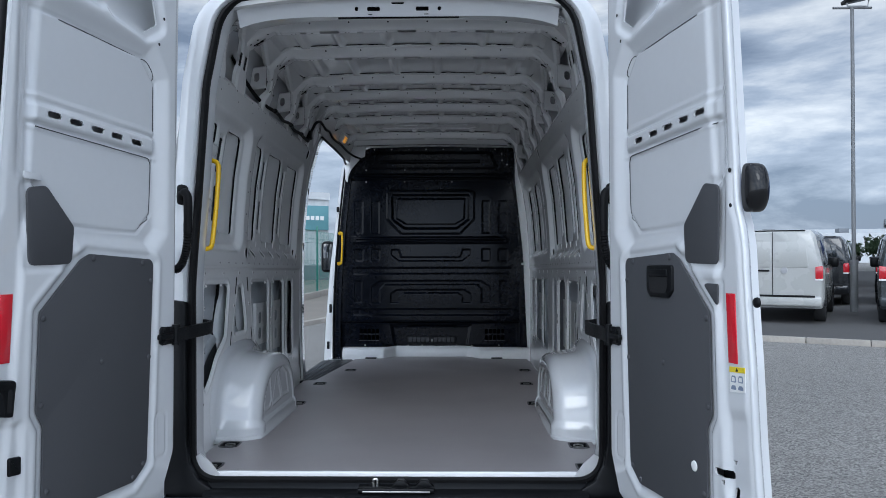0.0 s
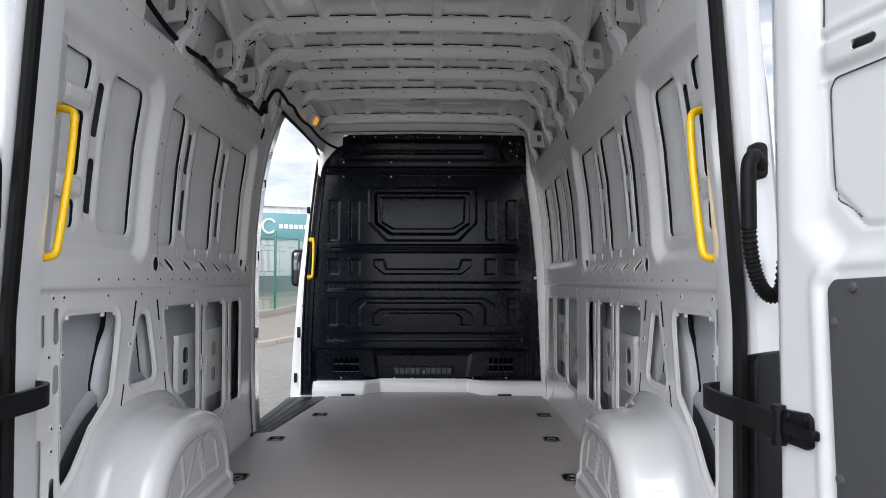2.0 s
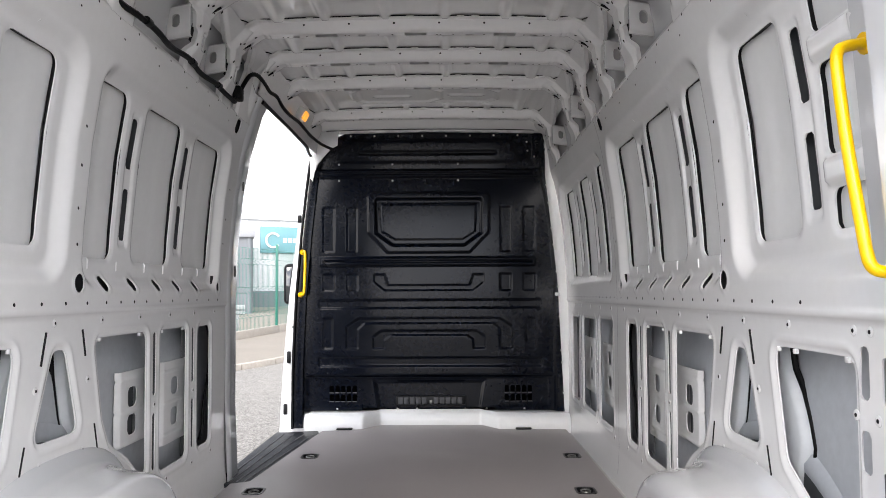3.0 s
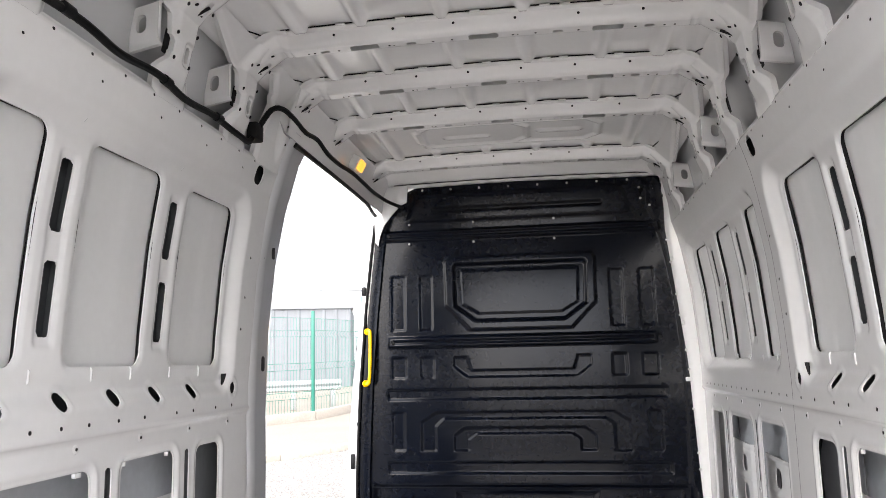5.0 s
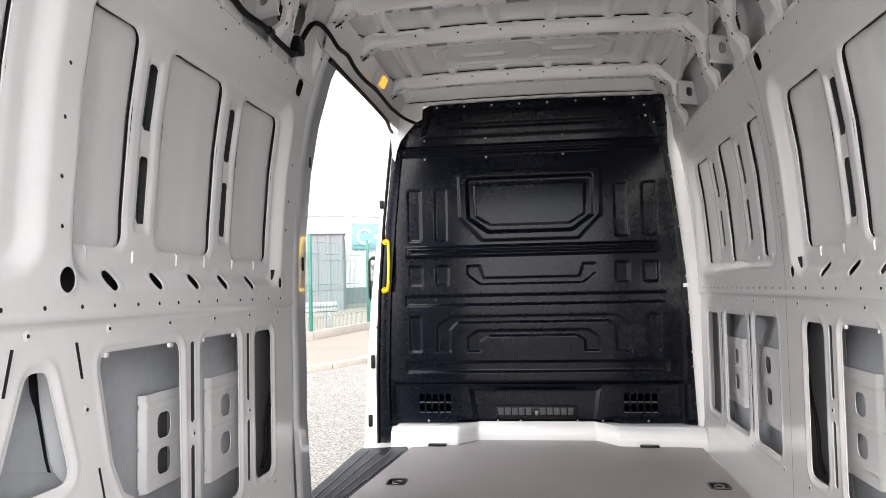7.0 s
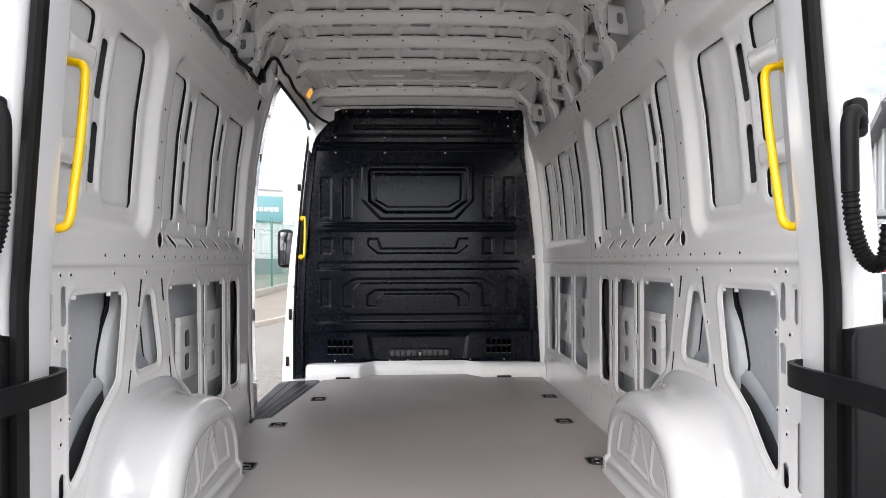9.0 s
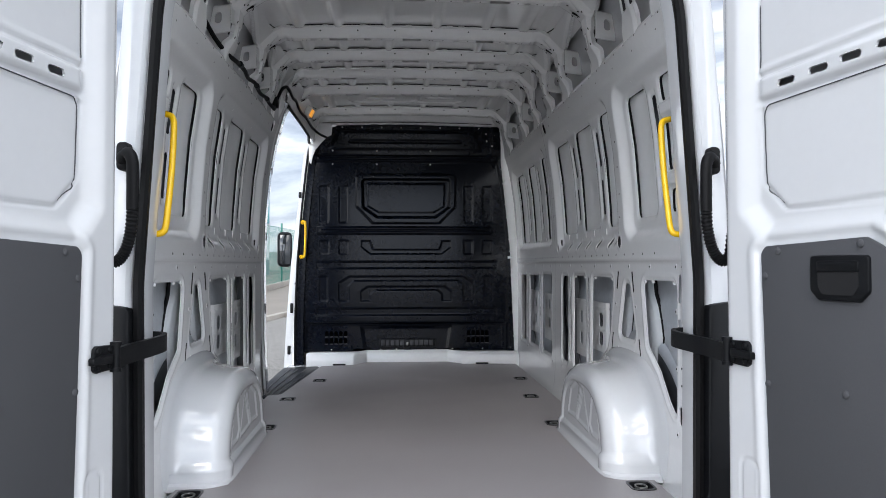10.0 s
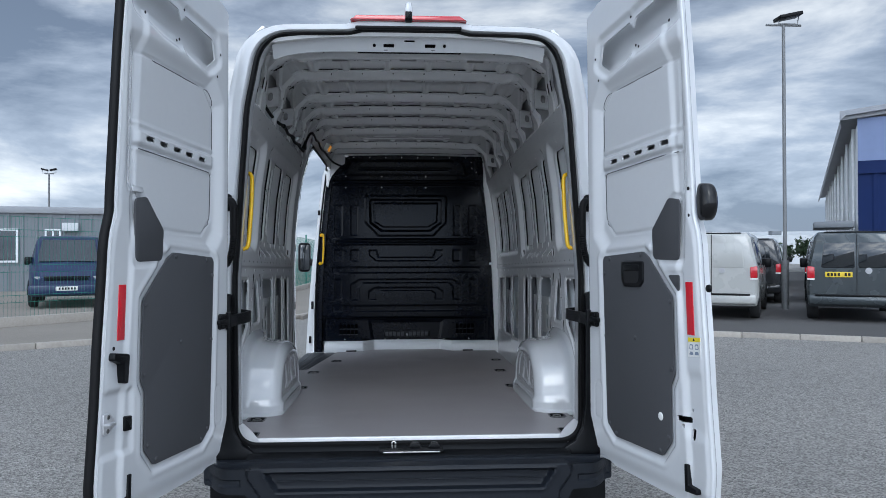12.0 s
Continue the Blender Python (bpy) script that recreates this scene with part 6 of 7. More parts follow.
def strap_geo():
    """Curved flat strap from the pillar to the bracket on the door's inner face."""
    path = curved([(0.802, 0.10, 0), (0.768, 0.075, 0), (0.757, 0.02, 0), (0.765, -0.08, 0), (0.778, -0.17, 0), (0.782, -0.255, 0)], 6)
    z0, z1, th = 1.197, 1.246, 0.007
    rings = []
    for i, (x, y, _) in enumerate(path):
        zz = 0.010 * (1 - i / (len(path) - 1))
        rings.append([(x - th, y, z0 + zz), (x - th, y, z1 + zz), (x + th, y, z1 + zz), (x + th, y, z0 + zz)])
    band = loft(rings, caps=True)
    plate = prism(rounded([(0.150, 1.254), (0.236, 1.258), (0.250, 1.250), (0.250, 1.200), (0.236, 1.192), (0.150, 1.196)], 0.008, 3), lambda a, b, c: door_point(a, b, -0.010 + c), 0.016, 0.004)
    knuckle = join(rod((0.784, -0.262, 1.196), (0.784, -0.262, 1.256), 0.011, 14), rod((0.784, -0.262, 1.252), (0.784, -0.262, 1.262), 0.014, 14), rod((0.784, -0.262, 1.188), (0.784, -0.262, 1.198), 0.014, 14))
    arm = prism(rounded([(0.19, 1.236), (0.27, 1.232), (0.27, 1.214), (0.19, 1.212)], 0.006, 3), lambda a, b, c: door_point(a, b, -0.022 + c), 0.014, 0.004)
    return join(band, plate, knuckle, arm)


build_door(True)
build_door(False)


# ---- side door opening ----
REAR_LINE = ((0.56, 0.885), (1.0, 0.905), (1.25, 0.905), (1.45, 0.905), (1.75, 0.897), (2.0, 0.874), (2.2, 0.838), (2.40, 0.782), (2.48, 0.742))
pillar = solid("side_door_pillar", loft([[(-(x + dx), y + (0.012 if z < 1.45 else 0.0), z) for z, x in REAR_LINE] for dx, y in ((0.004, 2.455), (-0.003, 2.468), (-0.002, 2.52), (0.004, 2.545), (0.006, 2.63), (0.012, 2.655), (0.030, 2.672), (0.085, 2.678), (0.12, 2.64))], closed=False),
               PAINT, "white rear pillar of the side door opening with oval holes", "pillar", sharp=30)
part("pillar_seal", tube([(-x - 0.05, 2.690 + (0.012 if z < 1.45 else 0.0), z) for z, x in REAR_LINE], 0.010, 8), RUBBER, pillar, "black rubber seal")
for z in (1.63, 2.05):
    x = float(np.interp(z, [p[0] for p in REAR_LINE], [p[1] for p in REAR_LINE]))
    part("oval_hole", moved(prism(rounded([(-0.014, -0.028), (0.014, -0.028), (0.014, 0.028), (-0.014, 0.028)], 0.013, 4), lambda a, b, c: (c, a, b), 0.002), Matrix.Translation((-x - 0.0055 + 0.0015, 2.585, z))), DARK, pillar)
for z in (0.95, 1.25, 1.62, 1.70, 1.95, 2.02):
    x = float(np.interp(z, [p[0] for p in REAR_LINE], [p[1] for p in REAR_LINE]))
    part("bore_plug", dome((-x + 0.001, 2.50, z), (1, 0, 0), 0.006, 0.001, 8), DARK, pillar)

b_line = ((0.62, 0.905), (1.0, 0.905), (1.23, 0.897), (1.5, 0.885), (1.9, 0.853), (2.2, 0.822), (2.38, 0.800), (2.46, 0.785))
front_pillar = solid("front_door_pillar", loft([[(-(x + dx), y, z) for z, x in b_line] for dx, y in ((-0.030, 3.955), (-0.020, 3.930), (-0.010, 3.918), (0.0, 3.915), (0.006, 3.93), (0.008, 4.0))], closed=False), PAINT,
                     "white front pillar of the side door opening", "pillar")
part("black_flange", loft([[(-(x + dx), y, z) for z, x in b_line] for dx, y in ((-0.075, 3.950), (-0.070, 3.928), (-0.050, 3.924), (-0.016, 3.924), (-0.012, 3.916))], closed=False), BLACK, front_pillar, "black flange of the bulkhead")
part("pillar_seal", tube([(-x + 0.006, 3.910, z) for z, x in b_line], 0.0075, 8), RUBBER, front_pillar, "black rubber seal")
part("corner_gusset", prism([(-0.800, 2.485), (-0.790, 2.38), (-0.788, 2.29), (-0.770, 2.265), (-0.757, 2.330), (-0.735, 2.385), (-0.695, 2.435), (-0.645, 2.490), (-0.606, 2.508), (-0.600, 2.600), (-0.745, 2.600)], lambda a, b, c: (a, 3.896 + c, b), 0.012, 0.003), INNER, front_pillar, "white gusset between header and pillar")
part("bore_plug", dome((-0.893, 3.912, 1.30), (0, -1, 0), 0.010, 0.003), DARK, front_pillar)

header = solid("side_door_header", loft([[(-x, y, z) for y in np.linspace(2.40, 3.92, 30)] for x, z in ((0.700, 2.625), (0.735, 2.55), (0.742, 2.47), (0.748, 2.450), (0.764, 2.456), (0.815, 2.62))], closed=False), INNER,
               "white header above the side door opening", "door header")
part("header_seal", tube([(-0.756 - 0.030 * float(ease(np.array(y), 3.55, 3.91)), y, 2.440 + 0.008 * math.sin((y - 2.5) * 2.2)) for y in np.linspace(2.50, 3.915, 28)], 0.010, 8), RUBBER, header, "black rubber seal")
step = thing("side_step", "ribbed grey metal step inside the side door opening", "step", (-0.8, 3.0, 0.63), kind="structure")
part("tread", prism([(-0.675, 3.66), (-0.79, 2.43), (-0.955, 2.43), (-0.955, 3.70), (-0.70, 3.75)], lambda a, b, c: (a, b, 0.653 - c), 0.03, 0.006), BUMPER, step)
for k in range(4):
    x0, x1 = -0.815 - k * 0.034, -0.705 - k * 0.062
    part("rib", tube([(x0, 2.46, 0.653), (x1, 3.62, 0.653)], 0.0045, 8), TREAD, step)
part("edge", box(-0.975, -0.955, 2.43, 3.70, 0.57, 0.638, 0.006), RUBBER, step)
# front door of the cab, with its mirror, seen past the pillar
cab = thing("cab_door", "white front cab door with black mirror and handle", "cab door", (-1.0, 4.3, 0.6))
part("shell", loft([[(-x - o, y, z) for z, x in ((0.42, 0.90), (0.8, 0.93), (1.25, 0.93), (1.50, 0.905), (2.0, 0.825), (2.25, 0.755))] for o, y in ((-0.02, 3.96), (0.0, 4.5), (0.01, 5.2))], closed=False), PAINT, cab, sharp=0)
EDGE = ((0.42, 1.000, 0.925), (0.62, 0.995, 0.905), (1.0, 0.975, 0.900), (1.23, 0.958, 0.892), (1.5, 0.935, 0.880), (1.9, 0.888, 0.848), (2.2, 0.856, 0.816), (2.39, 0.836, 0.795), (2.47, 0.805, 0.780))
part("edge", loft([[(-(xo * (1 - k) + xi * k), y, z) for z, xo, xi in EDGE] for k, y in ((0.0, 4.02), (0.0, 3.96), (0.08, 3.948), (0.9, 3.940), (1.0, 3.952))], closed=False), PAINT, cab, "white shut face of the cab door", sharp=0)
for z, k, high in ((2.02, 0.3, 0.05), (1.10, 0.55, 0.08), (0.76, 0.45, 0.07)):
    xo, xi = (float(np.interp(z, [e[0] for e in EDGE], [e[c] for e in EDGE])) for c in (1, 2))
    part("latch_fitting", box(-(xo * (1 - k) + xi * k) - 0.012, -(xo * (1 - k) + xi * k) + 0.012, 3.925, 3.945, z - high / 2, z + high / 2, 0.006), PLASTIC, cab, "black latch fitting on the door edge")
part("lower_moulding", box(-0.975, -0.92, 3.97, 5.1, 0.62, 0.86, 0.02), PLASTIC, cab, "black side moulding")
mirror = part("mirror", moved(box(-0.07, 0.07, -0.06, 0.06, -0.17, 0.17, 0.045, 4), pose(-1.165, 5.15, 1.60, 0, 0, 12)), PLASTIC, cab, "black door mirror housing")
part("mirror_arm", box(-1.12, -0.93, 5.10, 5.18, 1.50, 1.58, 0.02), PLASTIC, mirror)
part("mirror_glass", moved(box(-0.055, 0.055, -0.066, -0.06, -0.145, 0.145, 0.01), pose(-1.165, 5.15, 1.60, 0, 0, 12)), GLASS, mirror)

# ---- roof lamp, wiring ----
lamp = thing("roof_lamp", "small lit amber courtesy lamp beside the side door header", "lamp", (-0.71, 3.23, 2.56))
part("base", moved(box(-0.028, 0.028, -0.05, 0.05, -0.035, 0.035, 0.008), pose(-0.722, 3.23, 2.560, 0, 28, 0)), STICKER, lamp)
part("lens", moved(box(-0.006, 0.006, -0.038, 0.038, -0.026, 0.026, 0.004), pose(-0.690, 3.23, 2.545, 0, 28, 0)), AMBER, lamp, "lit amber lens")
loom = thing("wiring_loom", "black taped wiring loom along the roof rail", "wiring loom", (-0.78, 1.5, 2.36))
wave = [(-0.786 - 0.004 * math.sin(y * 23), y, 2.350 + 0.005 * math.sin(y * 17)) for y in np.linspace(1.14, 2.13, 24)]
wave = [(-0.858, 0.62, 2.50), (-0.850, 0.80, 2.445), (-0.835, 0.95, 2.395), (-0.806, 1.06, 2.358)] + wave
part("loom", tube(curved(wave + [(-0.788, 2.18, 2.375), (-0.775, 2.215, 2.43), (-0.752, 2.255, 2.495), (-0.738, 2.33, 2.520), (-0.736, 2.44, 2.518), (-0.736, 2.56, 2.506), (-0.735, 2.70, 2.520), (-0.734, 2.83, 2.500), (-0.735, 3.02, 2.500), (-0.734, 3.22, 2.515), (-0.733, 3.42, 2.515), (-0.728, 3.62, 2.510), (-0.70, 3.80, 2.500), (-0.660, 3.885, 2.490), (-0.625, 3.900, 2.478)], 3), 0.0098, 8), RUBBER, loom)
part("connector_box", box(-0.815, -0.770, 2.17, 2.235, 2.37, 2.43, 0.008), RUBBER, loom, "taped black connector in the pillar gap")
for y in (1.2, 1.6, 1.9):
    part("tape_band", rod((-0.784, y, 2.350 + 0.006 * math.sin(y * 17)), (-0.784, y + 0.03, 2.350 + 0.006 * math.sin((y + 0.03) * 17)), 0.0135, 10), PLASTIC, loom)


# ================= THE YARD =================
FLAT = Matrix.Identity(4)
AX, AY = (0.485, 0.875), (0.875, -0.485)  # along the parked rows, and to their right


def yard(a, b, z=0.0):
    """A place a metres along the rows and b to the right, from a point on the kerb by the parked vans."""
    return 6.0 + a * AX[0] + b * AY[0], 9.3 + a * AX[1] + b * AY[1], z


solid("ground", sheet(-1, 1, -1, 1, 0.02, lambda u, v, h: (np.sign(u) * np.abs(u) ** 3 * 600, np.sign(v) * np.abs(v) ** 3 * 600, 0 * u), None, None, 0), ASPHALT, "grey worn asphalt yard with fine aggregate", "ground", frame_of=FLAT, sharp=0)
KERB_RIGHT = [(2.6, 60.0), (2.4, 25.0), (2.6, 15.0), (3.2, 11.9), (4.3, 10.3), (5.6, 9.50), (8.0, 8.25), (14.0, 5.0), (30.0, -3.6)]
KERB_LEFT = [(-30.0, -6.0), (-12.0, 4.6), (-8.2, 7.0), (-6.2, 8.3), (-5.0, 9.2), (-3.9, 10.35), (-3.1, 11.7), (-2.5, 14.0), (-2.2, 18.0), (-2.0, 60.0)]


def raised(line, far, top):
    line = [p[:2] for p in curved([(*p, 0) for p in line], 5)]
    return prism(line + far, lambda a, b, c: (a, b, top - c), 0.2)


solid("pavement_right", raised(KERB_RIGHT, [(200, -3.6), (200, 60)], 0.014), PAVING, "dark asphalt apron behind the kerb", "pavement", frame_of=FLAT)
solid("pavement_left", raised(KERB_LEFT, [(-200, 60), (-200, -6)], 0.085), PATH, "pale dusty footway behind the kerb", "pavement", frame_of=FLAT)


def kerb_line(line, name):
    pts = [Vector((*p[:2], 0)) for p in curved([(*p, 0) for p in line], 400)]
    holder = thing(name, "pale weathered concrete kerb stones", "kerb", tuple(pts[0]), frame_of=FLAT, kind="structure")
    stone = mesh_of(box(-0.455, 0.455, -0.065, 0.065, -0.05, 0.092, 0.012), KERB)
    run, last = 0.0, pts[0]
    for p in pts[1:]:
        if (p - last).length >= 0.917:
            mid = (p + last) / 2
            if mid.y < 30 and abs(mid.x) < 20:
                w = p - last
                ob = new("kerb_stone", stone)
                ob.parent = holder
                ob.matrix_parent_inverse = Matrix.Translation(-Vector(holder["at"]))
                ob.matrix_basis = Matrix.Translation(mid) @ pose(0, 0, 0, 0, 0, math.degrees(math.atan2(w.y, w.x)))
            last = p
    return holder


kerb_line(KERB_RIGHT, "kerb_right")
kerb_line(KERB_LEFT, "kerb_left")


# ---- parked vans ----
def van_shape(width, sections):
    """A body lofted along its length: (y, floor, waist, roof, half width at waist, half width at roof)."""
    rings = []
    for y, zf, zw, zr, ww, wr in sections:
        pts = [(-ww * 0.96, zf), (-ww, zf + 0.18), (-ww, zw), (-ww * 0.985, zw + 0.05), (-wr, zr - 0.12), (-wr * 0.90, zr - 0.02), (0, zr), (wr * 0.90, zr - 0.02), (wr, zr - 0.12), (ww * 0.985, zw + 0.05), (ww, zw), (ww, zf + 0.18), (ww * 0.96, zf)]
        rings.append([(x, y, z) for x, z in rounded(pts, 0.05, 2)])
    return loft(rings, caps=True)


def parked_van(paint, label, glazed=True, plate=PLATE, px=-0.60):
    """A mid-size van, 1.9 m wide, 1.97 m high, 5.0 m long; its tail at y = 0 faces the yard."""
    v = thing("parked_van", label, "van", (0, 0, 0), "parked vans", frame_of=FLAT)
    part("body", van_shape(1.9, [(0.0, 0.42, 1.10, 1.88, 0.90, 0.76), (0.06, 0.32, 1.12, 1.95, 0.95, 0.80), (0.9, 0.28, 1.13, 1.97, 0.952, 0.82), (3.0, 0.28, 1.13, 1.96, 0.952, 0.82), (3.5, 0.28, 1.13, 1.90, 0.95, 0.80),
                                 (4.15, 0.28, 1.12, 1.22, 0.94, 0.78), (4.75, 0.30, 0.98, 1.04, 0.90, 0.74), (5.0, 0.36, 0.75, 0.82, 0.80, 0.66)]), paint, v)
    rear = [(-0.68, 1.16), (-0.03, 1.16), (-0.03, 1.79), (-0.61, 1.79)]
    for s in (1, -1):
        out = [(a * s, b) for a, b in rear][::s]
        part("rear_window" if glazed else "rear_panel", prism(rounded(out, 0.05, 3), lambda a, b, c: (a, -0.012 + 0.085 * (b - 1.1) / 0.8 * 0 + c + 0.02 * (b - 1.1), b), 0.03, 0.006), GLASS if glazed else paint, v)
        lampp = part("tail_lamp", prism(rounded([(s * 0.80, 0.93), (s * 0.945, 0.93), (s * 0.945, 1.20), (s * 0.80, 1.18)][::s], 0.03, 3), lambda a, b, c: (a, -0.02 + c, b), 0.10, 0.012), RED_LENS, v, "red tail lamp")
        part("reverse_lens", prism(rounded([(s * 0.80, 0.90), (s * 0.945, 0.90), (s * 0.945, 0.935), (s * 0.80, 0.935)][::s], 0.008, 2), lambda a, b, c: (a, -0.022 + c, b), 0.05), PLATE_W, lampp)
        side = [(0.55, 1.20), (3.55, 1.20), (3.05, 1.72), (0.60, 1.74)]
        part("side_window", prism(rounded(side, 0.06, 3), lambda a, b, c, s=s: (s * (0.962 - (b - 1.15) * 0.19 - c), a, b), 0.02, 0.004), GLASS, v)
        part("mirror", box(s * 1.0 - 0.1, s * 1.0 + 0.1, 3.45, 3.60, 1.12, 1.36, 0.04), PLASTIC, v)
        for y in (0.95, 4.05):
            wheel(v, s * 0.945, y, 0.335, 0.335, 0.22, -s)
            # black hoop drawn for the shade between wheel and arch
            part("arch_shadow", moved(tube([(0, 0.38 * math.cos(t), 0.38 * math.sin(t)) for t in np.linspace(0, math.pi, 16)], 0.03, 6), pose(s * 0.935, y, 0.34)), PLASTIC, v)
    part("door_gap", box(-0.006, 0.006, -0.012, 0.0, 0.52, 1.90), DARK, v)
    part("bumper", box(-0.93, 0.93, -0.10, 0.10, 0.36, 0.58, 0.05, 3), paint, v)
    part("bumper_pad", box(-0.80, 0.80, -0.115, 0.0, 0.555, 0.595, 0.012), PLASTIC, v)
    pl = part("number_plate", box(px, px + 0.52, -0.020, 0.0, 0.96, 1.075, 0.006), plate, v)
    for k in range(7):
        if k != 4:
            part("plate_bar", box(px + 0.04 + k * 0.066, px + 0.085 + k * 0.066, -0.0225, -0.018, 0.985, 1.05), DARK, pl)
    part("badge", moved(rod((0, -0.022, 0), (0, 0.0, 0), 0.065, 20), pose(0.22, 0, 1.10)), ALLOY, v, "round bright badge disc")
    if not glazed:
        part("door_handle", box(-0.29, -0.06, -0.03, 0.0, 1.075, 1.115, 0.012), PLASTIC, v, "black door handle")
    part("roof_rail", box(-0.62, 0.62, 0.02, 0.05, 1.915, 1.94, 0.01), PLASTIC, v)
    part("windscreen", prism(rounded([(-0.74, 1.20), (0.74, 1.20), (0.66, 1.80), (-0.66, 1.80)], 0.06, 3), lambda a, b, c: (a, 4.19 - (b - 1.2) * 1.03 - c, b + 0.03), 0.02), GLASS, v)
    part("grille", box(-0.55, 0.55, 4.84, 5.0, 0.70, 0.84, 0.02), PLASTIC, v, "black slatted grille")
    part("front_bumper", box(-0.90, 0.90, 4.80, 5.06, 0.34, 0.62, 0.06, 3), paint, v)
    fp = part("front_plate", box(-0.26, 0.26, 5.055, 5.07, 0.46, 0.57, 0.005), PLATE_W, v)
    for k in range(6):
        part("plate_bar", box(-0.21 + k * 0.072, -0.17 + k * 0.072, 5.068, 5.073, 0.485, 0.545), DARK, fp)
    for s in (1, -1):
        part("headlamp", box(s * 0.70 - 0.15, s * 0.70 + 0.13, 4.74, 4.95, 0.70, 0.84, 0.04), LAMP_GLASS, v, "clear headlamp")
    return v


HEAD = -29.0  # degrees by which the rows turn from the van's way
def park(v, x, y, turn=HEAD):
    return Matrix.Translation((x, y, 0.014)) @ pose(0, 0, 0, 0, 0, turn)


grey = parked_van(GREY_VAN, "dark grey metallic van with tinted rear windows, parked tail out")
grey.matrix_basis = park(grey, 9.58, 11.75)
silver = parked_van(SILVER_VAN, "light grey panel van with blank rear doors, parked tail out", False, PLATE, -0.86)
silver.matrix_basis = park(silver, 6.86, 12.75)
dark = parked_van(BLACK_VAN, "black van parked further along the row")
pale = parked_van(WHITE_VAN, "white van parked further along the row", False)
spots = [(dark, 6.2, 0.15), (pale, 12.2, 0.0), (grey, 18.4, 0.1), (pale, 24.5, -0.1)]
for k, (src, along, side) in enumerate(spots):
    m = Matrix.Translation((7.05 + along * AX[0] + side * AY[0], 12.75 + along * AX[1] + side * AY[1], 0.014)) @ pose(0, 0, 0, 0, 0, HEAD)
    if k == 0:
        src.matrix_basis = m
    elif k == 1:
        src.matrix_basis = m
    else:
        copy_thing(src, m)
for src, along, side in ((dark, 6.5, -0.35), (silver, 12.8, 0.0), (grey, 19.0, 0.0)):
    copy_thing(src, Matrix.Translation((9.95 + along * AX[0] + side * AY[0], 11.75 + along * AX[1] + side * AY[1], 0.014)) @ pose(0, 0, 0, 0, 0, HEAD))
blue = parked_van(BLUE_VAN, "dark blue van parked nose out behind the mesh fence", True, PLATE_W)
blue.matrix_basis = Matrix.Translation((-10.75, 21.3, 0.105)) @ pose(0, 0, 0, 0, 0, 202)


# ---- lamp posts ----
def lamp_post(x, y, tall, heads, label, thick=0.05, size=1.0):
    p = thing("street_lamp", label, "street lamp", (0, 0, 0), "floodlight posts", frame_of=FLAT @ Matrix.Translation((x, y, 0.1)))
    part("pole", tube([(0, 0, 0), (0, 0, 1.0), (0, 0, 1.02), (0, 0, tall)], [thick * 1.5, thick * 1.5, thick, thick * 0.86], 16), POLE, p)
    part("sleeve", rod((0, 0, 0), (0, 0, 1.15), thick * 1.9, 18), POLE, p, "galvanised protective sleeve")
    part("collar", rod((0, 0, 1.12), (0, 0, 1.22), thick * 2.2, 18), POLE, p, "clamped collar of the sleeve")
    for s in heads:
        at = s * 0.42 * size + (0.08 if len(heads) == 1 else 0)
        h = part("floodlight", moved(box(-0.30 * size, 0.30 * size, -0.20 * size, 0.20 * size, -0.045, 0.045, 0.02), pose(at, 0, tall + 0.22, 0, -12 if s >= 0 else 14, 0)), PLASTIC, p, "dark floodlight head")
        part("yoke", tube([(at - 0.24 * size, 0, tall + 0.20), (at - 0.24 * size, 0, tall + 0.04), (at + 0.24 * size, 0, tall + 0.04), (at + 0.28 * size, 0, tall + 0.24)], 0.018, 8), GALV, h)
    part("cross_arm", tube([(-0.45 * size, 0, tall), (0.45 * size, 0, tall)], 0.03, 8), POLE, p)
    return p


lamp_post(9.58, 14.7, 7.15, [0.1], "tall galvanised floodlight post by the parked vans", 0.046)
lamp_post(-19.2, 38.0, 5.9, [-1, 1], "far twin floodlight post above the low building", 0.055, 0.55)


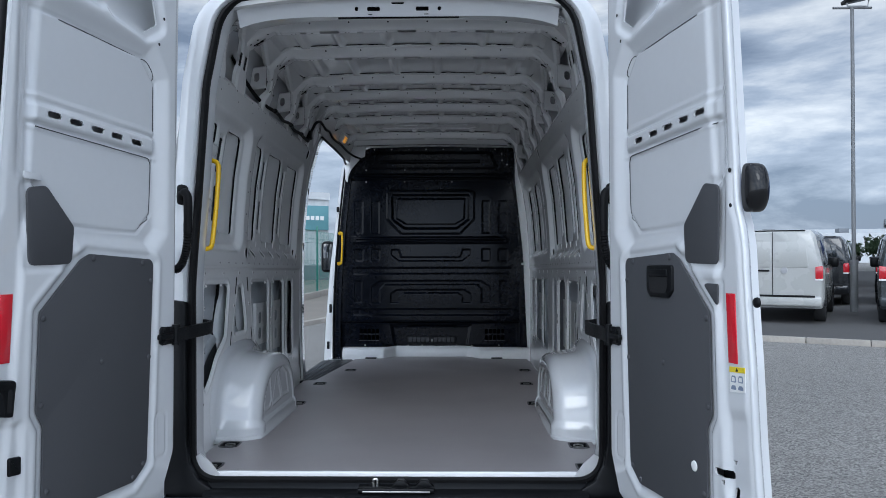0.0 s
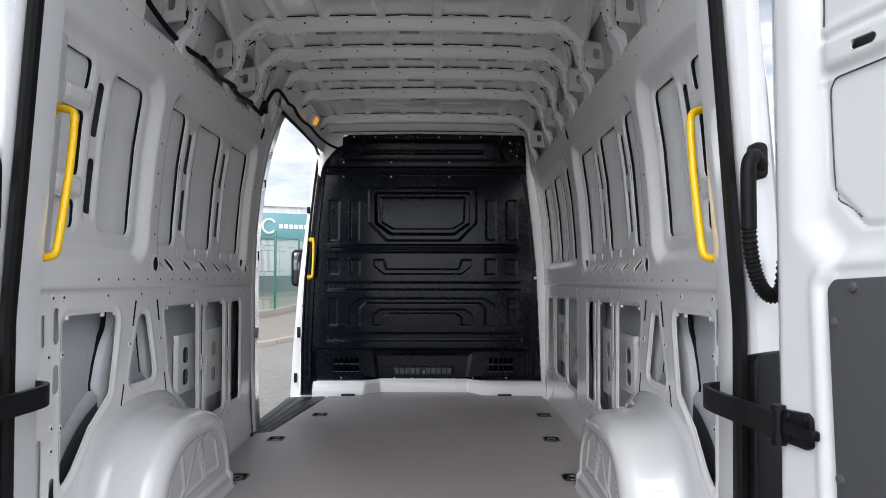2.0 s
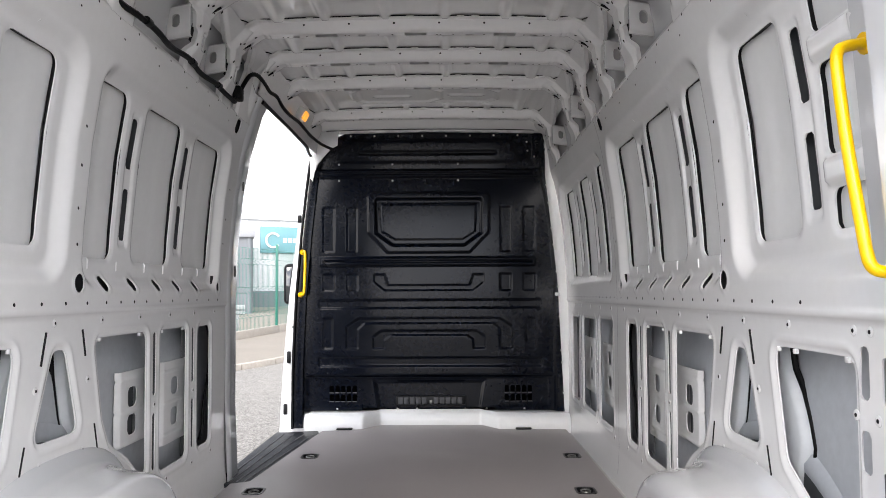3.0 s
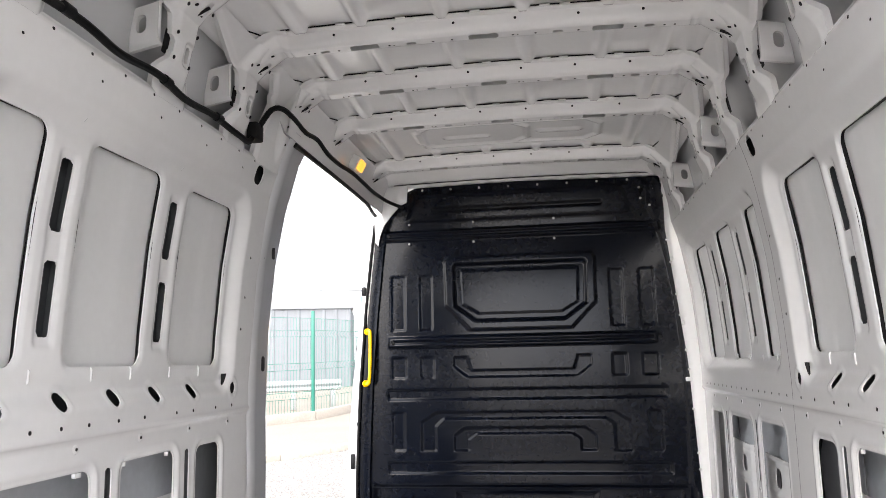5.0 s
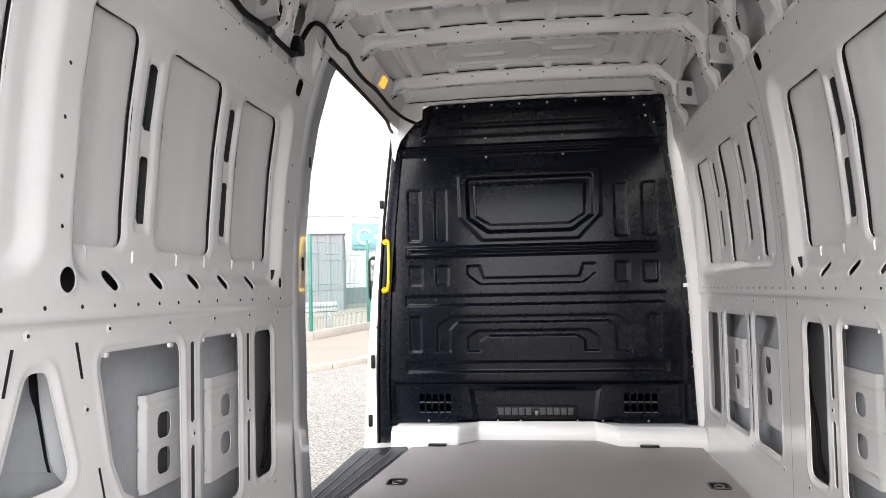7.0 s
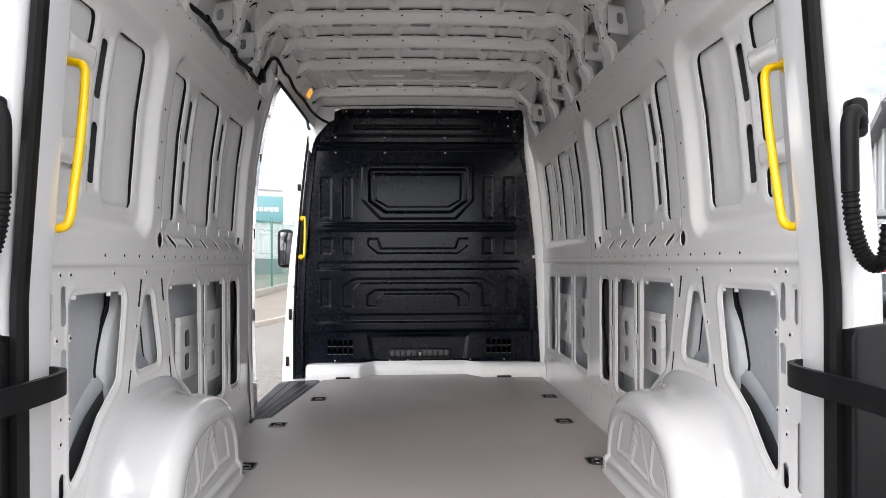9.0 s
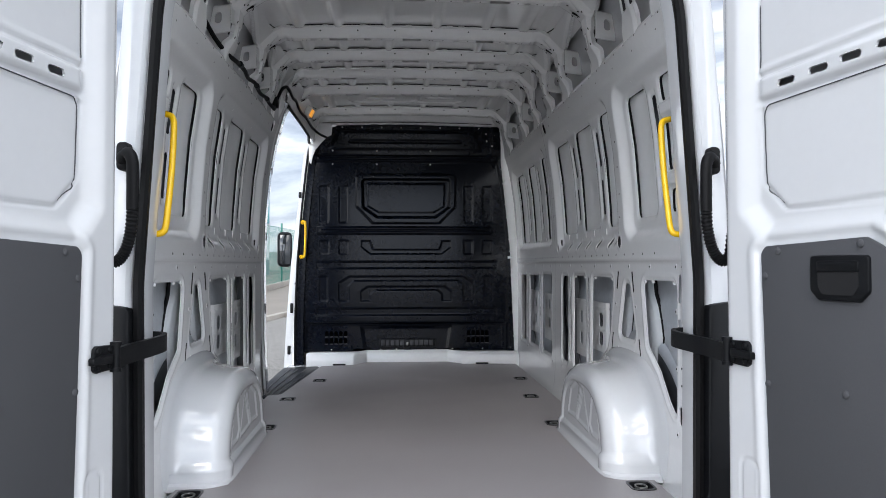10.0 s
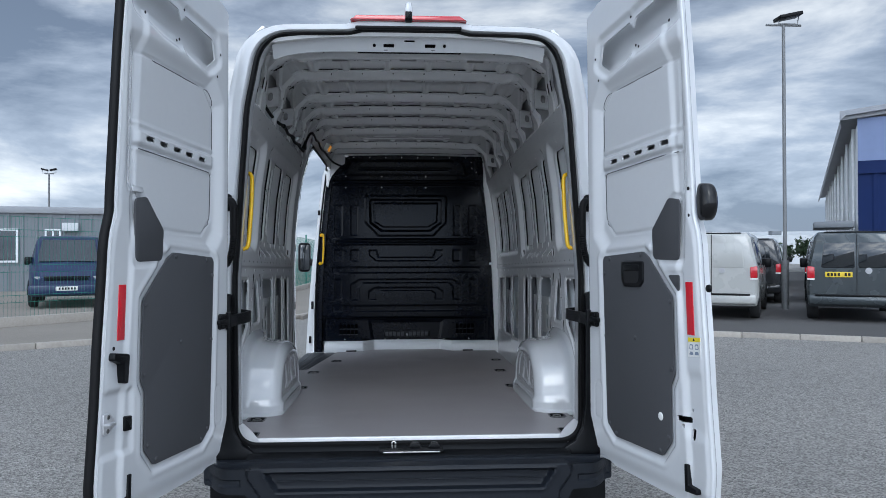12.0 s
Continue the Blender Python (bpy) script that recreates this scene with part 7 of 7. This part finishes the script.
# ---- fence ----
def fence_run(pts, post_every=2.5, high=2.25):
    fence = thing("mesh_fence", "green welded mesh security fence with posts", "fence", (0, 0, 0), frame_of=FLAT, kind="structure")
    base = thing("fence_kerb", "dark low concrete plinth under the mesh fence", "plinth", (0, 0, 0), frame_of=FLAT, kind="structure")
    path = [Vector((*p[:2], 0.0)) for p in curved([(*p, 0) for p in pts], 6)]
    acc, marks = 0.0, [path[0]]
    for a, b in zip(path[:-1], path[1:]):
        acc += (b - a).length
        if acc >= post_every:
            marks.append(b)
            acc = 0.0
    for a, b in zip(marks[:-1], marks[1:]):
        w = b - a
        n = int(w.length / 0.075)
        wires = []
        for k in range(n + 1):
            p = a + w * (k / n)
            zs = [0.16, 0.55, 0.62, 0.69, 1.15, 1.22, 1.29, 1.85, 1.92, 1.99, high]
            off = [0, 0, 1, 0, 0, 1, 0, 0, 1, 0, 0]
            side = Vector((-w.y, w.x, 0)).normalized() * -0.035
            wires.append(tube([tuple(p + side * o + Vector((0, 0, z))) for z, o in zip(zs, off)], 0.0032, 4))
        for z in (0.2, 0.55, 0.69, 1.15, 1.29, 1.85, 1.99, high):
            wires.append(tube([tuple(a + Vector((0, 0, z))), tuple(b + Vector((0, 0, z)))], 0.005, 4))
        part("mesh_panel", join(*wires), FENCE, fence)
        t = math.degrees(math.atan2(w.y, w.x))
        part("post", moved(box(-0.04, 0.04, -0.03, 0.03, 0.0, high + 0.06, 0.008), Matrix.Translation(a) @ pose(0, 0, 0.1, 0, 0, t)), FENCE, fence)
        part("plinth_stone", moved(box(0.0, w.length - 0.012, -0.09, 0.09, 0.0, 0.27, 0.015), Matrix.Translation(a) @ pose(0, 0, 0, 0, 0, t)), KERB, base)


fence_run([(-16.0, 1.5), (-9.8, 9.0), (-7.8, 11.4), (-6.2, 13.6), (-5.0, 15.6), (-4.5, 18.0), (-4.3, 24.0), (-4.2, 34.0)])


rail = thing("guard_rail", "galvanised steel guard rail behind the mesh fence", "guard rail", (0, 0, 0), frame_of=FLAT)
RAIL = Matrix.Translation((-7.4, 17.3, 0)) @ pose(0, 0, 0, 0, 0, math.degrees(math.atan2(2.1, 3.5)))
part("beam", moved(loft([[(x, o, z) for x in (0.0, 1.2, 2.5)] for o, z in ((0.0, 0.55), (-0.05, 0.58), (-0.05, 0.64), (0.0, 0.68), (-0.05, 0.72), (-0.05, 0.79), (0.0, 0.82))], closed=False), RAIL), GALV, rail)
for x in (0.3, 1.3, 2.3):
    part("post", moved(box(x - 0.06, x + 0.06, 0.0, 0.10, 0.1, 0.80, 0.01), RAIL), GALV, rail)


# ---- buildings ----
def clad_wall(p0, p1, z0, z1, pitch=0.30, depth=0.03):
    """Profiled cladding between two places on the ground."""
    a, b = Vector((*p0, 0)), Vector((*p1, 0))
    w = b - a
    n = max(2, int(w.length / pitch))
    side = Vector((w.y, -w.x, 0)).normalized()
    line = []
    for k in range(n):
        for t, o in ((0.0, 0), (0.62, 0), (0.72, depth), (0.90, depth)):
            line.append(a + w * ((k + t) / n) + side * o)
    line.append(b)
    return loft([[tuple(p + Vector((0, 0, z0))) for p in line], [tuple(p + Vector((0, 0, z1))) for p in line]], closed=False)


unit = thing("low_office", "low grey clad office with a flat roof and white window frames", "building", (0, 0, 0), frame_of=FLAT)
part("wall", clad_wall((-60, 14.0), (-8.0, 29.5), 0.0, 3.25, 0.5), CLAD_GREY, unit, sharp=20)
part("side_wall", clad_wall((-8.0, 29.5), (-12.0, 45.0), 0.0, 3.25, 0.5), CLAD_GREY, unit, sharp=20)
part("roof_edge", join(moved(box(0, 54.4, -0.14, 9.0, 3.22, 3.50, 0.04), Matrix.Translation((-60, 14, 0)) @ pose(0, 0, 0, 0, 0, math.degrees(math.atan2(15.5, 52))))), EAVES, unit, "grey roof fascia")


def office_window(at, wide, z0, z1):
    m = Matrix.Translation((-60, 14, 0)) @ pose(0, 0, 0, 0, 0, math.degrees(math.atan2(15.5, 52))) @ Matrix.Translation((at, 0, 0))
    w = part("window", moved(join(box(0, wide, -0.09, 0.0, z0, z0 + 0.08), box(0, wide, -0.09, 0.0, z1 - 0.08, z1), box(0, 0.08, -0.09, 0, z0 + 0.08, z1 - 0.08), box(wide - 0.08, wide, -0.09, 0, z0 + 0.08, z1 - 0.08), box(wide * 0.5 - 0.03, wide * 0.5 + 0.03, -0.09, 0, z0 + 0.08, z1 - 0.08)), m), WHITE_VAN, unit, "white window frame")
    part("pane", moved(box(0.06, wide - 0.06, -0.055, -0.04, z0 + 0.06, z1 - 0.06), m), GLASS, w)


for at in (45.0, 40.6, 36.2, 47.45):
    office_window(at, 1.5 if at != 47.45 else 0.6, 1.24 if at < 47 else 1.3, 2.6)
part("wall_light", moved(box(0, 0.6, -0.3, 0, 2.52, 2.85, 0.02), Matrix.Translation((-60, 14, 0)) @ pose(0, 0, 0, 0, 0, math.degrees(math.atan2(15.5, 52))) @ Matrix.Translation((48.1, 0, 0))), CLAD_WHITE, unit)

shed = thing("white_warehouse", "long white clad warehouse with a teal sign beyond the fence", "warehouse", (0, 0, 0), frame_of=FLAT)
part("wall", clad_wall((-13.6, 34.25), (-6.9, 38.6), 0.0, 4.6, 0.6), CLAD_WHITE, shed, sharp=20)
part("roof_edge", loft([[(-13.6, 34.15, z), (-6.8, 38.5, z)] for z in (4.55, 4.95)] + [[(-17.5, 40, 5.6), (-10.8, 44.5, 5.6)]], closed=False), CLAD_WHITE, shed)
part("plinth", clad_wall((-13.6, 34.2), (-6.9, 38.55), 0.0, 0.9, 3.0, 0.0), CLAD_GREY, shed)
part("end_wall", clad_wall((-6.9, 38.6), (-12.0, 47.0), 0.0, 4.8, 0.6), CLAD_WHITE, shed, sharp=20)
SHED = Matrix.Translation((-14, 34, 0)) @ pose(0, 0, 0, 0, 0, math.degrees(math.atan2(13, 20)))
sign = part("sign_board", moved(box(5.3, 8.4, -0.16, -0.06, 2.85, 4.2, 0.02), SHED), SIGN, shed, "teal company sign")
part("logo_ring", moved(tube([(5.95 + 0.36 * math.cos(t), -0.18, 3.5 + 0.36 * math.sin(t)) for t in np.linspace(0.6, 5.6, 24)], 0.06, 6), SHED), STICKER, sign)
for k in range(6):
    part("sign_bar", moved(box(6.5 + k * 0.28, 6.7 + k * 0.28, -0.18, -0.15, 3.4, 3.62), SHED), STICKER, sign)
part("camera_arm", moved(box(2.5, 2.9, -0.6, 0.0, 3.75, 3.9, 0.03), SHED), PLASTIC, shed)

big = thing("blue_warehouse", "tall warehouse with navy and pale blue cladding and white eaves", "warehouse", (0, 0, 0), frame_of=FLAT)
c0 = Vector((21.5, 30.5, 0))
r0, l0 = Vector((AY[0], AY[1], 0)), Vector((AX[0], AX[1], 0))
pR, pL = c0 + r0 * 40, c0 + l0 * 55
part("front_wall_upper", clad_wall((c0.x, c0.y), (pR.x, pR.y), 5.3, 7.95, 0.9, 0.02), CLAD_PALE, big, sharp=20)
part("front_wall_lower", clad_wall((c0.x, c0.y), (pR.x, pR.y), 0.0, 5.3, 0.9, 0.05), CLAD_NAVY, big, sharp=20)
part("navy_panel", moved(box(0, 1.6, -0.12, 0, 5.3, 5.9), Matrix.Translation(c0) @ pose(0, 0, 0, 0, 0, HEAD)), CLAD_NAVY, big)
part("side_wall", clad_wall((pL.x, pL.y), (c0.x, c0.y), 0.0, 7.6, 0.9, 0.05), CLAD_WHITE, big, sharp=20)
for k in range(9):
    p = c0 + l0 * (1.2 + k * 5.5) - r0 * 0.12
    part("downpipe", rod((p.x, p.y, 0), (p.x, p.y, 7.6), 0.09, 10), WHITE_VAN, big)
part("gutter", loft([[tuple(c0 + l0 * t - r0 * o + Vector((0, 0, z))) for t in (-0.4, 55)] for o, z in ((0.7, 7.5), (0.75, 7.8), (0.5, 8.05), (-20, 10.0))], closed=False), EAVES, big)
part("verge", loft([[tuple(c0 + r0 * t - l0 * 0.2 + Vector((0, 0, 7.95 + z + max(0, t) * 0.10))) for t in (-0.75, 20, 40)] for z in (-0.1, 0.35)], closed=False), EAVES, big)
part("porch", moved(box(-1.9, -0.2, -0.8, 3.0, 2.75, 3.05, 0.04), Matrix.Translation(c0) @ pose(0, 0, 0, 0, 0, HEAD)), CLAD_GREY, big)

far = thing("far_warehouse", "long pale warehouse on the horizon with roof vents", "warehouse", (0, 0, 0), frame_of=FLAT)
part("wall", clad_wall((-10, 150), (140, 105), 0.0, 5.1, 4.0, 0.05), CLAD_WHITE, far, sharp=20)
part("roof", loft([[(-10, 150, 5.1), (140, 105, 5.1)], [(-2, 175, 6.6), (148, 130, 6.6)]], closed=False), CLAD_WHITE, far)
for k in range(9):
    part("roof_vent", box(10 + k * 11.5, 11.8 + k * 11.5, 146 - k * 3.45, 147.5 - k * 3.45, 5.1, 6.0, 0.1), CLAD_GREY, far)


# ---- far trees and hedge ----
def tree(x, y, tall, spread, seed):
    rng = random.Random(seed)
    t = thing("tree", "small leafy green tree beyond the parked vans", "tree", (0, 0, 0), "far trees", frame_of=FLAT @ Matrix.Translation((x, y, 0)))
    limbs = [tube([(0, 0, 0), (0.1, 0, tall * 0.35), (0, 0.1, tall * 0.75)], [0.16, 0.12, 0.04], 8)]
    for k in range(7):
        a, h = rng.uniform(0, 6.28), rng.uniform(0.3, 0.6) * tall
        limbs.append(tube([(0, 0, h), (0.5 * spread * math.cos(a), 0.5 * spread * math.sin(a), h + 0.25 * tall)], [0.07, 0.02], 6))
    part("trunk", join(*limbs), BARK, t)
    verts, faces = [], []
    for k in range(1500):
        a, b, r = rng.uniform(0, 6.28), rng.uniform(-1, 1), rng.random() ** 0.4
        lump = 0.75 + 0.35 * math.sin(a * 3 + seed) * math.cos(b * 4)
        c = Vector((spread * lump * r * math.cos(a) * math.sqrt(1 - b * b), spread * lump * r * math.sin(a) * math.sqrt(1 - b * b), tall * 0.66 + tall * 0.36 * lump * r * b))
        q = Euler((rng.uniform(0, 6.28), rng.uniform(0, 6.28), 0)).to_matrix()
        s = rng.uniform(0.08, 0.2)
        i = len(verts)
        verts += [tuple(c + q @ Vector(p)) for p in ((-s, 0, 0), (0, -s * 0.6, s * 0.1), (s, 0, 0), (0, s * 0.6, s * 0.1))]
        faces.append((i, i + 1, i + 2, i + 3))
    part("crown", (verts, faces), LEAF, t, sharp=0)
    return t


for k, (a, b, h) in enumerate(((62, 1.5, 4.2), (66, 4.2, 4.8), (64, -1.0, 3.6), (70, 7.5, 5.0), (60, 9.8, 3.4), (68, -4.0, 4.4))):
    x, y, _ = yard(a, b)
    tree(x, y, h * 0.75, h * 0.42, k + 3)
